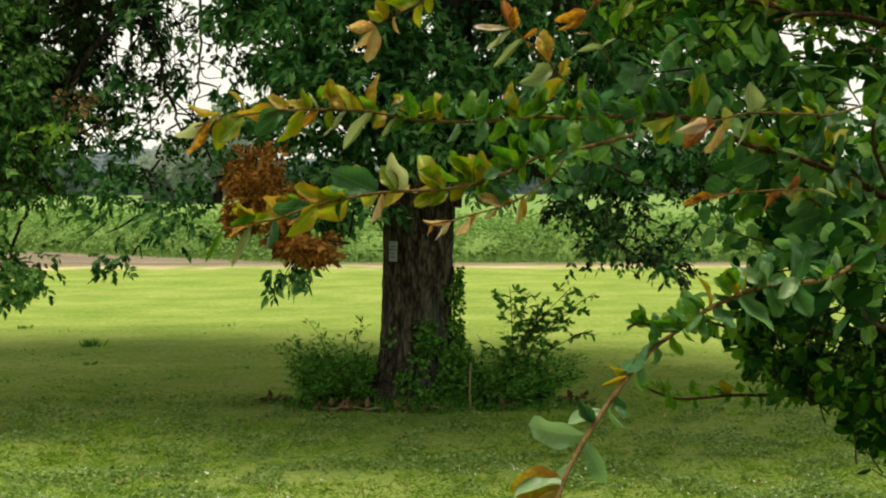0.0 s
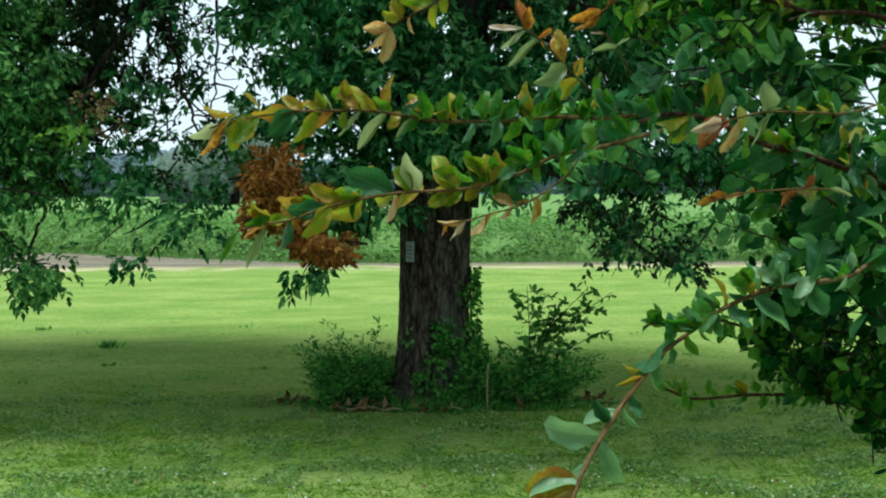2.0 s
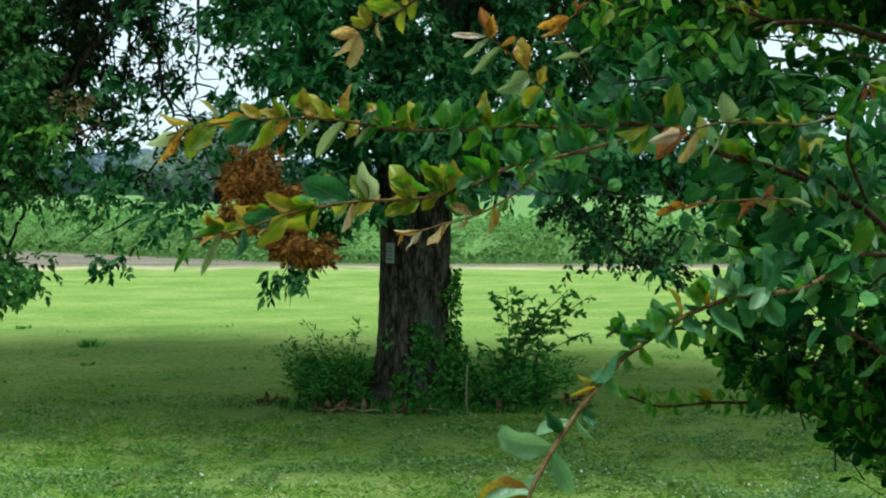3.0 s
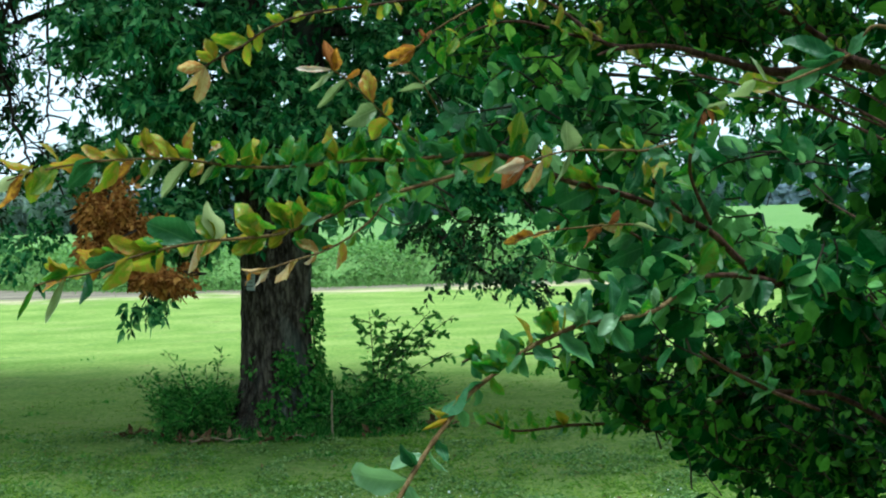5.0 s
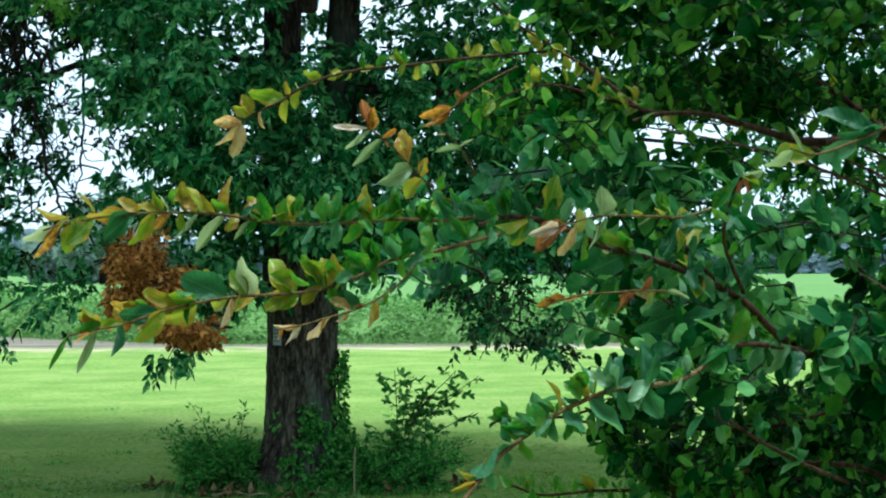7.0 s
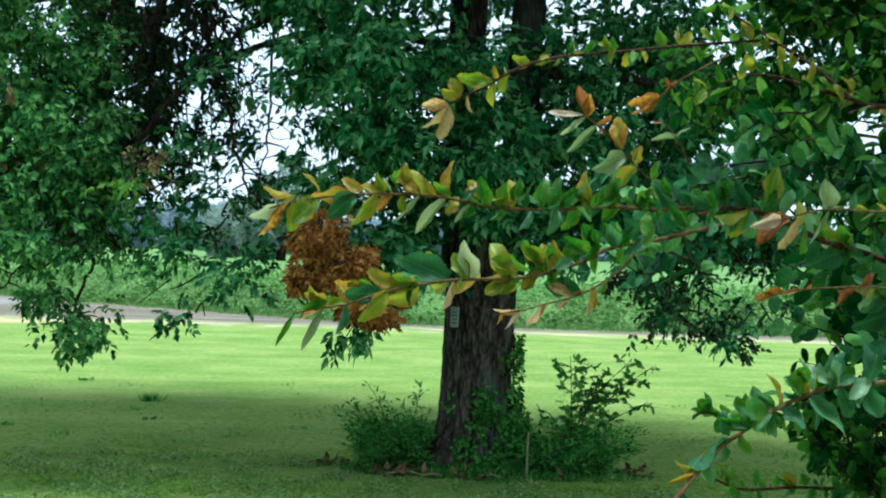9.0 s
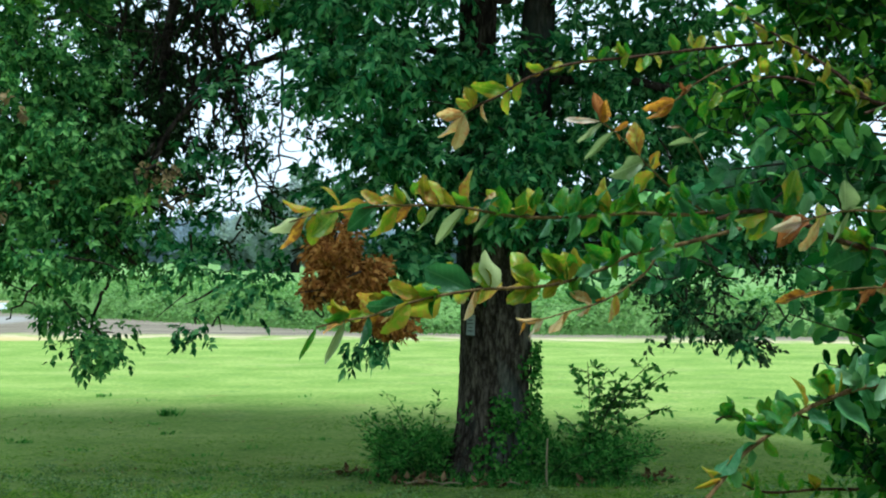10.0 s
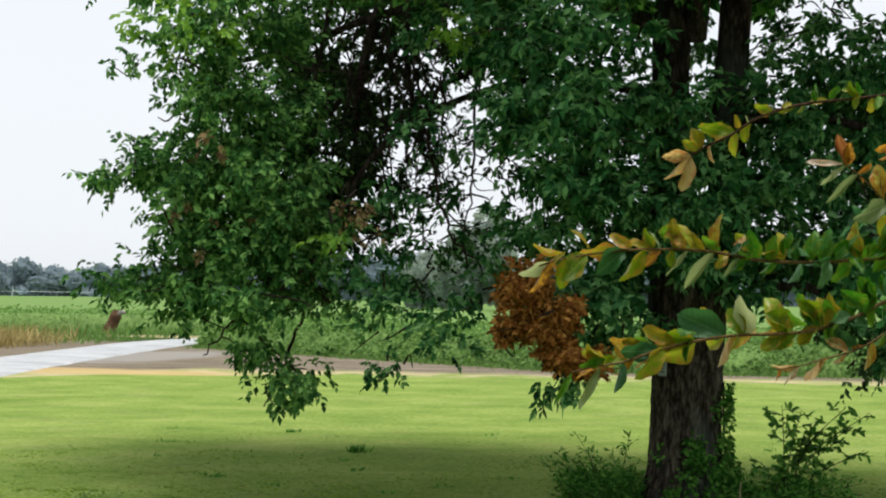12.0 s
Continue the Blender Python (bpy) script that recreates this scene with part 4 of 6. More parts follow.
foliage("foliage", [(-3.65, 14.9, 2.49, 0.28, 0.28, 22), (-3.55, 15.3, 2.81, 0.24, 0.29, 14)], 250, OLIVE_LEAF, 0.8, "", 0.72)
foliage("foliage", [(-3.98, 16.2, 3.01, 0.36, 0.41, 127), (-4.66, 14.1, 2.41, 0.31, 0.27, 215), (-4.11, 13.9, 2.36, 0.35, 0.31, 340), (-3.72, 14.2, 2.37, 0.36, 0.27, 212),
    (-5.08, 14.2, 2.08, 0.27, 0.16, 62), (-5.27, 14.2, 2.03, 0.18, 0.11, 42), (-4.57, 14, 1.94, 0.36, 0.22, 105), (-3.98, 13.8, 1.9, 0.39, 0.26, 127),
    (-3.95, 14, 1.53, 0.18, 0.2, 47), (-3.79, 13.9, 1.24, 0.15, 0.17, 58), (-3.67, 13.9, 1.27, 0.11, 0.08, 26), (-3.6, 14.3, 1.96, 0.27, 0.18, 50)], 201, OLIVE_LEAF, 0.8, "", 0.72)
foliage("inner_leaves", [(-3.72, 16.2, 3.91, 0.36, 0.46, 90), (-3.35, 16.2, 4.12, 0.26, 0.41, 52), (-3.59, 15.9, 3.2, 0.25, 0.35, 45), (-3.83, 15.6, 3.08, 0.3, 0.3, 45)], 223, SHADED_LEAF, 0.8, "sparse dull brown-green inner leaves, darkened for shade", 0.75, 3.5)
foliage("foliage", [(-3.26, 14.5, 1.96, 0.28, 0.23, 30), (-2.94, 14.4, 1.69, 0.27, 0.23, 30), (-3.03, 14.4, 1.36, 0.14, 0.1, 13), (-2.7, 14.6, 1.88, 0.28, 0.23, 36),
    (-2.44, 14.5, 1.69, 0.18, 0.18, 29), (-2.42, 15.2, 2.17, 0.19, 0.29, 39), (-2.99, 15.6, 2.37, 0.3, 0.25, 15), (-2.69, 15.2, 4.14, 0.24, 0.34, 104),
    (-3.38, 14.6, 2.29, 0.23, 0.28, 27)], 202, TREE_LEAF, 0.8, "", 0.78, 3.5)
foliage("foliage", [(-2.02, 14.6, 4.04, 0.37, 0.33, 190), (-1.52, 14.4, 4.01, 0.41, 0.37, 210), (-1.12, 14.6, 3.99, 0.28, 0.42, 78), (-1.95, 14.5, 3.47, 0.32, 0.28, 150),
    (-1.46, 14.3, 3.4, 0.41, 0.32, 200), (-1.11, 14.5, 3.38, 0.23, 0.37, 71), (-1.81, 14.6, 2.96, 0.28, 0.23, 90), (-1.43, 14.5, 2.91, 0.37, 0.28, 150),
    (-1.12, 14.7, 2.83, 0.28, 0.28, 100), (-2.02, 15.2, 2.47, 0.24, 0.19, 50), (-1.66, 15, 2.46, 0.29, 0.24, 70), (-1.25, 15.2, 2.43, 0.29, 0.24, 70)], 203)
foliage("foliage", [(-0.66, 14.9, 2.8, 0.28, 0.28, 70), (-0.71, 15.1, 2.28, 0.29, 0.19, 50), (-1.45, 14.9, 1.56, 0.28, 0.28, 28), (-1.19, 14.9, 1.9, 0.24, 0.28, 100),
    (-1.45, 14.9, 2.11, 0.24, 0.19, 60), (-1.53, 14.1, 1.28, 0.12, 0.07, 14), (-1.12, 15, 1.71, 0.19, 0.24, 30), (-0.53, 16.4, 3.97, 0.26, 0.47, 54),
    (-0.07, 16, 4.07, 0.31, 0.31, 49), (0.03, 15.6, 3.48, 0.4, 0.4, 130), (0.42, 16, 4.02, 0.41, 0.41, 150)], 204)
foliage("foliage", [(0.84, 16.6, 3.83, 0.37, 0.32, 80), (-0.1, 15.6, 2.45, 0.35, 0.25, 100), (-0.34, 15.4, 2.15, 0.24, 0.2, 60), (0.09, 15.4, 2.15, 0.39, 0.24, 40),
    (0.57, 15.6, 2.36, 0.4, 0.3, 70), (1, 15.6, 2.41, 0.35, 0.3, 70), (0.39, 15.8, 2.21, 0.35, 0.2, 40), (0.51, 15.6, 3.19, 0.45, 0.4, 140),
    (0.04, 15.4, 2.83, 0.39, 0.29, 110), (1.13, 16, 3.52, 0.31, 0.41, 90)], 254)
foliage("foliage", [(-0.58, 16.9, 4.35, 0.32, 0.43, 54), (-0.57, 16.8, 3.49, 0.37, 0.48, 71), (-0.42, 16.6, 2.79, 0.42, 0.37, 70), (-0.11, 16.4, 2.37, 0.37, 0.26, 90),
    (-1.07, 16.8, 3.97, 0.32, 0.48, 49), (-2.84, 15.8, 3.35, 0.25, 0.3, 16), (-2.59, 15.6, 2.83, 0.2, 0.25, 14), (-3.06, 15.4, 2.81, 0.24, 0.29, 15),
    (-2.93, 15.2, 3.25, 0.15, 0.34, 18), (-2.79, 15.6, 2.42, 0.3, 0.25, 10), (-2.28, 15.2, 2.95, 0.15, 0.29, 14), (-3.28, 15, 2.55, 0.24, 0.29, 16)], 220)
foliage("foliage", [(0.35, 16, 3.59, 0.41, 0.36, 120), (0.84, 15.8, 3.15, 0.4, 0.4, 120), (1.33, 15.8, 2.94, 0.4, 0.4, 49), (1.86, 16, 3.09, 0.41, 0.51, 33),
    (2.47, 16, 2.83, 0.41, 0.41, 55), (3.29, 16.2, 3.02, 0.46, 0.46, 62), (4.07, 16.2, 3.01, 0.57, 0.57, 60), (0.8, 15.4, 2.54, 0.34, 0.24, 90)], 205)
foliage("foliage", [(2.53, 15.5, 1.81, 0.39, 0.3, 70), (3.35, 15.8, 2.29, 0.45, 0.25, 30), (4.32, 16, 2.27, 0.41, 0.31, 30), (4.75, 16, 3.03, 0.31, 0.61, 36),
    (4.77, 16, 4.1, 0.61, 0.41, 140), (3.69, 16, 4.02, 0.61, 0.36, 160), (2.4, 16, 4.05, 0.61, 0.36, 160), (1.11, 15.8, 4.05, 0.6, 0.35, 160)], 206)
foliage("foliage", [(-5.02, 14.2, 4.58, 0.36, 0.27, 123), (-4.19, 14.2, 4.57, 0.5, 0.27, 212), (-3.51, 15, 4.7, 0.52, 0.29, 136), (-2.52, 15, 4.69, 0.52, 0.29, 168),
    (-1.53, 14.8, 4.69, 0.52, 0.28, 304), (-0.62, 15.8, 4.85, 0.55, 0.3, 240), (0.36, 16, 4.87, 0.56, 0.31, 240)], 207, OLIVE_LEAF, 0.8, "", 0.72)
foliage("foliage", [(0.62, 15, 2.17, 0.191, 0.095, 56), (0.9, 15, 2.18, 0.191, 0.095, 56), (1.18, 15, 2.2, 0.191, 0.105, 56), (1.46, 15, 2.21, 0.191, 0.105, 52),
    (1.74, 15, 2.17, 0.191, 0.115, 52), (2.03, 15, 2.08, 0.172, 0.124, 40), (0.76, 15, 1.98, 0.172, 0.095, 30), (1.09, 15, 1.99, 0.172, 0.086, 22),
    (1.42, 15, 2, 0.172, 0.086, 20)], 208, TREE_LEAF, 0.8, "", 0.8, 2)
# part of the drooping bough takes the dark leaf colour in place of shade
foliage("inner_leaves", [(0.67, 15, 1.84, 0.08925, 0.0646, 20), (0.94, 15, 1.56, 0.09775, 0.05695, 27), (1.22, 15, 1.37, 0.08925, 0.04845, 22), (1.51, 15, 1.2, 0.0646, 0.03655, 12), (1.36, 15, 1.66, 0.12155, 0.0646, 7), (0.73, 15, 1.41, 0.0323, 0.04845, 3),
    (0.73, 15.5, 2.06, 0.20, 0.11, 40), (1.07, 15.5, 2.09, 0.20, 0.11, 44), (1.41, 15.5, 2.10, 0.20, 0.12, 44), (1.75, 15.5, 2.05, 0.18, 0.13, 36), (0.98, 15.5, 1.87, 0.20, 0.07, 18), (1.37, 15.5, 1.88, 0.20, 0.07, 18)], 209, SHADED_LEAF, 0.8, "leaves of a drooping bough, coloured dark for shade", 0.7, 3)
foliage("foliage", [(0.79, 15, 1.7, 0.08925, 0.0646, 27), (1.08, 15, 1.47, 0.09775, 0.04845, 27), (1.36, 15, 1.29, 0.08075, 0.0408, 21), (1.05, 15, 1.75, 0.1377, 0.0646, 9),
    (1.57, 15, 1.43, 0.08925, 0.05695, 9), (1.75, 15, 1.86, 0.119, 0.0935, 13), (1.89, 15, 1.63, 0.102, 0.0935, 10), (1.71, 15, 1.53, 0.0935, 0.085, 9),
    (1.98, 15, 1.87, 0.085, 0.085, 9)], 219, TREE_LEAF, 0.8, "", 0.7, 3)
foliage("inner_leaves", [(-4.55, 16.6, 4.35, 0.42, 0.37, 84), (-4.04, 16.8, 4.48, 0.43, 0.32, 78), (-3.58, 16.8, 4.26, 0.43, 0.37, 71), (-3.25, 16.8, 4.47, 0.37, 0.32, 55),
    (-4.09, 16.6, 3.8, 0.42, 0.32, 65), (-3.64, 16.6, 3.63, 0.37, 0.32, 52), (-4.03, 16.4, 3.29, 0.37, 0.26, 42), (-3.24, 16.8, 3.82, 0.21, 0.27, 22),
    (-2.7, 16.8, 4.36, 0.32, 0.32, 92), (-2.04, 16.8, 4.03, 0.43, 0.43, 126), (-1.5, 16.8, 3.49, 0.43, 0.43, 109)], 221, SHADED_LEAF, 0.8, "sparse dull brown-green inner leaves, darkened for shade", 0.78, 3.5)
foliage("foliage", [(0.26, 16.2, 2.98, 0.36, 0.26, 100), (0.88, 16.2, 2.78, 0.26, 0.26, 60), (1.08, 16.2, 2.88, 0.36, 0.41, 120), (0.39, 16, 2.32, 0.31, 0.15, 40),
    (0.83, 16, 2.32, 0.41, 0.25, 90), (1.19, 16.4, 3.3, 0.42, 0.42, 120), (-3.94, 16.9, 4.05, 0.32, 0.38, 20), (-3.88, 16.7, 3.26, 0.27, 0.37, 18),
    (-3.46, 17, 4.06, 0.32, 0.38, 18), (-4.4, 16.9, 4.11, 0.32, 0.38, 18)], 222)
# backlit silhouettes, their darkness given by the leaf colour
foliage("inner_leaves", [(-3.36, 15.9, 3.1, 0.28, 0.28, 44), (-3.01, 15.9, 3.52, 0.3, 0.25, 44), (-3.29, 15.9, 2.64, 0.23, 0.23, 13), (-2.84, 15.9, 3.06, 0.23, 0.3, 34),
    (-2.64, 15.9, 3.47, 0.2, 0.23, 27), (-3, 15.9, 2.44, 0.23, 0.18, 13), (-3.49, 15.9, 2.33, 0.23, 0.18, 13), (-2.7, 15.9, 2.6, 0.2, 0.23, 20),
    (-3.17, 15.9, 2.13, 0.25, 0.15, 13), (-2.38, 15.9, 3.12, 0.15, 0.3, 17)], 230, SHADED_LEAF, 0.8, "sparse fine leaves, coloured dark as silhouettes against the sky", 0.6, 6)
foliage("foliage", [(2.3, 16.3, 2.49, 0.23, 0.21, 30), (2.72, 16.3, 2.4, 0.23, 0.21, 42), (3.19, 16.3, 2.47, 0.26, 0.21, 36), (3.67, 16.3, 2.51, 0.26, 0.21, 42),
    (4.14, 16.3, 2.45, 0.26, 0.23, 27), (1.94, 16.3, 2.63, 0.21, 0.21, 24), (4.62, 16.3, 2.57, 0.23, 0.23, 20), (2.88, 16.3, 2.76, 0.21, 0.16, 36)], 240)
foliage("foliage", [(-0.82, 14.9, 3.57, 0.2, 0.19, 45), (-0.48, 14.9, 3.53, 0.19, 0.19, 39), (-0.86, 14.9, 3.17, 0.21, 0.19, 52), (-0.48, 14.9, 3.12, 0.19, 0.19, 45), (-0.67, 14.9, 2.74, 0.21, 0.19, 52), (-0.36, 14.9, 2.67, 0.17, 0.19, 39), (-0.9, 14.9, 2.43, 0.19, 0.17, 39)], 241)
foliage("foliage", [(1.09, 16.6, 3.61, 0.24, 0.24, 70), (1.56, 16.6, 3.55, 0.24, 0.24, 70), (1.99, 16.6, 3.63, 0.24, 0.21, 60), (1.34, 16.6, 3.21, 0.24, 0.16, 50),
    (1.93, 16.6, 3.23, 0.21, 0.16, 36), (3.16, 16.6, 3.69, 0.32, 0.21, 70), (3.74, 16.6, 3.68, 0.32, 0.24, 70), (4.39, 16.6, 3.61, 0.32, 0.24, 60),
    (2.52, 16.6, 3.70, 0.26, 0.21, 60), (4.81, 16.6, 3.50, 0.21, 0.24, 40)], 242)
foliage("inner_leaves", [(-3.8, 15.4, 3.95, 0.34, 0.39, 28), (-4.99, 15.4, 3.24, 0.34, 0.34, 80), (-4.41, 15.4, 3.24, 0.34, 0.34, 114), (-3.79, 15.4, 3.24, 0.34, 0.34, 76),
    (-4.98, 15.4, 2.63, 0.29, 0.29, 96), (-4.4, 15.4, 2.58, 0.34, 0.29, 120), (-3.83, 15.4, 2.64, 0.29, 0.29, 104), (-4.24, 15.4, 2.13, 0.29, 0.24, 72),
    (-3.38, 15.4, 3.5, 0.24, 0.34, 24)], 250, SHADED_LEAF, 0.8, "dense inner leaves of the crown, coloured dark for shade", 0.85)
foliage("foliage", [(0.28, 16.5, 4.45, 0.21, 0.14, 27), (0.63, 16.5, 4.46, 0.21, 0.14, 28), (0.98, 16.5, 4.44, 0.21, 0.14, 28), (0.78, 16.5, 4.21, 0.21, 0.12, 16),
    (1.13, 16.5, 4.16, 0.18, 0.13, 18)], 243)
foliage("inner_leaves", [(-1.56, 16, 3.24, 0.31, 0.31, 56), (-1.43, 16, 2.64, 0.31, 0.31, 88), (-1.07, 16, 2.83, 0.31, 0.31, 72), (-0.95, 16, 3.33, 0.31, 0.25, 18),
    (-0.57, 16, 2.56, 0.25, 0.25, 72), (-1.09, 16, 2.17, 0.31, 0.2, 64), (-0.26, 16, 2.8, 0.2, 0.31, 20)], 251, SHADED_LEAF, 0.8, "dense inner leaves of the crown, coloured dark for shade", 0.9)
foliage("dead_leaves", [(-1.82, 14.0, 2.12, 0.116, 0.071, 60), (-1.83, 14.0, 1.97, 0.142, 0.089, 100), (-1.8, 14.0, 1.82, 0.151, 0.089, 100), (-1.97, 14.0, 1.72, 0.107, 0.053, 50),
    (-2.05, 14.0, 1.67, 0.071, 0.045, 26), (-1.68, 14.0, 1.84, 0.098, 0.080, 50), (-1.69, 14.0, 1.68, 0.098, 0.053, 44), (-1.56, 14.0, 1.56, 0.107, 0.062, 56),
    (-1.47, 14.0, 1.47, 0.125, 0.071, 70), (-1.62, 14.0, 1.45, 0.089, 0.062, 44), (-1.39, 14.0, 1.39, 0.089, 0.053, 40), (-1.28, 14.0, 1.46, 0.062, 0.062, 26),
    (-1.83, 14.0, 1.99, 0.116, 0.071, 60), (-1.53, 14.0, 1.80, 0.134, 0.071, 70), (-1.68, 14.0, 1.66, 0.134, 0.053, 60), (-1.95, 14.0, 1.63, 0.116, 0.053, 40)], 210, DEAD_LEAF, 0.5, "withered rust-brown dead leaves", 0.6, 1.0, 0.5)
foliage("dead_leaves", [(-3.2, 13.6, 2.72, 0.015, 0.05, 5), (-3.22, 13.6, 2.60, 0.015, 0.05, 6), (-3.23, 13.6, 2.48, 0.015, 0.04, 4)], 211, FADED_LEAF, 1.6, "faded brown dead leaves", 0.55)
foliage("dead_leaves", [(-4.19, 13.8, 2.95, 0.39, 0.26, 5), (-4.46, 13.8, 2.49, 0.31, 0.26, 4), (-3.94, 13.8, 2.4, 0.35, 0.22, 5)], 212, FADED_LEAF, 0.7, "scattered withered brown leaves", 0.75)
foliage("foliage", [(-4.37, 13.5, 4.1, 0.18, 0.1, 40), (-4.3, 13.4, 3.59, 0.08, 0.06, 12), (-4.75, 13.7, 4.08, 0.11, 0.09, 14), (-2.51, 14, 4.19, 0.12, 0.09, 22),
    (-3.24, 13.6, 2.34, 0.11, 0.06, 8)], 213, YOUNG_LEAF, 0.8, "fresh yellow-green leaves", 0.75)

def build_upper_crown():
    """The crown overhead, out of sight for the most part, which shades the lawn."""
    rng = np.random.default_rng(77)
    rows = []
    for k in range(255):
        a = rng.uniform(0, 2 * math.pi)
        r = math.sqrt(rng.random())
        z = 6.3 + 3.6 * math.sqrt(max(0, 1 - r * r)) * rng.uniform(-0.15, 1)
        x = 5.8 * r * math.cos(a)
        rows.append((TRUNK[0] - 0.3 + x, TRUNK[1] + 1.6 + 4.6 * r * math.sin(a) - 0.48 * x, z, 1.3, 0.9, 60))
    c = [r[:3] for r in rows]
    b, ax, n, l = compound(rng, c, [(1.4, 1.4, 0.8)] * len(rows), [38] * len(rows), 0.5)
    l = l * 4.1
    place_cloud("crown", leaf_cloud("crown", b, ax, n, l, l * 0.5), tree, TREE_LEAF)
    for k, r in enumerate(rows[:14]):
        limb([(-0.6, 15.65, 4.2 + 0.15 * k), ((r[0] - 0.6) / 2, (r[1] + 15.65) / 2, (r[2] + 4.6) / 2 + 0.6), r[:3]], 0.10, 0.03, 50 + k, sides=7)


build_upper_crown()


def build_plate():
    """The small grey plate fixed on the trunk, with unreadable marks."""
    plate = thing("trunk_plate", (-0.838, 15.36, 1.345), "small weathered grey plate nailed to the tree trunk", "sign")
    bm = bmesh.new()
    bmesh.ops.create_cube(bm, size=1, matrix=Matrix.Diagonal((0.085, 0.014, 0.175, 1)))
    bmesh.ops.bevel(bm, geom=bm.edges[:], offset=0.003, segments=1, affect="EDGES")
    part("board", bm, PLATE, plate)
    for z, w in ((0.045, 0.05), (0.015, 0.06), (-0.018, 0.045), (-0.05, 0.055)):
        bm = bmesh.new()
        bmesh.ops.create_cube(bm, size=1, matrix=Matrix.Translation((0, -0.0095, z)) @ Matrix.Diagonal((w, 0.004, 0.010, 1)))
        part("mark", bm, PLATE_DARK, plate)
    plate.rotation_euler = (0, radians(2), radians(-32))


build_plate()


# ---- undergrowth round the trunk ----
def stems_with_leaves(name, label, at, stems, leaf, per, seed, material, width=0.6, r0=0.006, round_leaves=False):
    """A bushy weed: curved stems, each with leaves along it."""
    rng = np.random.default_rng(seed)
    bush = thing(name, at, label, "bush")
    pieces, B, A, N, L = [], [], [], [], []
    for x, y, x2, z2, n in stems:
        p0 = np.array((x, y, 0.0))
        p2 = np.array((x2, y + rng.normal(0, 0.15), z2))
        p1 = (p0 + p2) / 2 + np.array([(x - x2) * 0.22, rng.normal(0, 0.05), z2 * 0.12])
        path = spline([p0, p1, p2], 8)
        pieces.append(tube_arrays(path, r0, r0 * 0.4, 5))
        m = int(n)
        s = rng.uniform(0.12, 1.0, m) ** 0.8 * (len(path) - 1)
        k = np.minimum(s.astype(int), len(path) - 2)
        b = path[k] + (path[k + 1] - path[k]) * (s - k)[:, None]
        ax = unit(np.c_[rng.normal(0, 1, m), rng.normal(-0.2, 0.8, m), rng.normal(0.4, 0.5, m)])
        b = b + ax * rng.uniform(0.005, per, m)[:, None]
        B.append(b), A.append(ax), N.append(np.c_[rng.normal(0, 0.6, m), rng.normal(-0.6, 0.5, m), np.ones(m)])
        L.append(rng.uniform(0.65, 1.3, m) * leaf)
    v, f = join_arrays(pieces)
    part("stalk_tuft", raw_mesh("stalk_tuft", under(bush, v), f, True), LIMB, bush, kind="stuff")
    L = np.concatenate(L)
    if round_leaves:
        mesh = broad_cloud("leaves", np.vstack(B), np.vstack(A), np.vstack(N), L, L * width, rng.normal(0.1, 0.15, len(L)))
    else:
        mesh = leaf_cloud("leaves", np.vstack(B), np.vstack(A), np.vstack(N), L, L * width)
    place_cloud("leaves", mesh, bush, material)
    return bush


def build_sapling(at, seed):
    """An open sapling: slender stems that fork into side twigs, small leaves set along the twigs."""
    rng = np.random.default_rng(seed)
    bush = thing("sapling", at, "young open sapling with small dark leaves beside the trunk", "bush")
    o = np.array(at)
    B, A, N, L = [], [], [], []
    for dx, top, twigs in ((0.72, 0.97, 9), (0.50, 1.03, 9), (-0.03, 1.04, 8), (0.14, 0.98, 8), (0.66, 0.66, 8), (0.20, 0.80, 8), (0.42, 0.72, 8), (-0.2, 0.55, 7), (0.3, 0.5, 8), (0.55, 0.85, 8)):
        p2 = o + (dx, rng.normal(0, 0.12), top)
        p1 = (o + p2) / 2 + (-dx * 0.2, rng.normal(0, 0.04), top * 0.1)
        path = spline([o, p1, p2], 8)
        tube("stem", path, 0.0065, 0.0025, LIMB, bush, 6, seed)
        for k in range(twigs):
            b = along(path, 0.42 + 0.56 * (k + rng.random() * 0.7) / twigs)
            side = 1 if k % 2 else -1
            tip = b + (side * rng.uniform(0.06, 0.16), rng.normal(0, 0.07), rng.uniform(-0.01, 0.09))
            way = spline([b, (b + tip) / 2 + (0, 0, 0.012), tip], 4)
            tube("twig", way, 0.0028, 0.0012, LIMB, bush, 4, seed)
            for q in range(int(rng.integers(8, 13))):
                c = along(way, min(0.99, 0.2 + 0.8 * rng.random()))
                B.append(c), A.append((side * 0.5 + rng.normal(0, 0.7), rng.normal(-0.2, 0.6), rng.normal(0.1, 0.5)))
                N.append((rng.normal(0, 0.5), rng.normal(-0.5, 0.5), 1.0)), L.append(rng.uniform(0.035, 0.075))
    L = np.array(L)
    place_cloud("leaves", broad_cloud("leaves", np.array(B), np.array(A), np.array(N), L, L * 0.62, rng.normal(0.15, 0.2, len(L))), bush, SAPLING_LEAF)


def along(path, s):
    k = min(int(s * (len(path) - 1)), len(path) - 2)
    return path[k] + (path[k + 1] - path[k]) * (s * (len(path) - 1) - k)


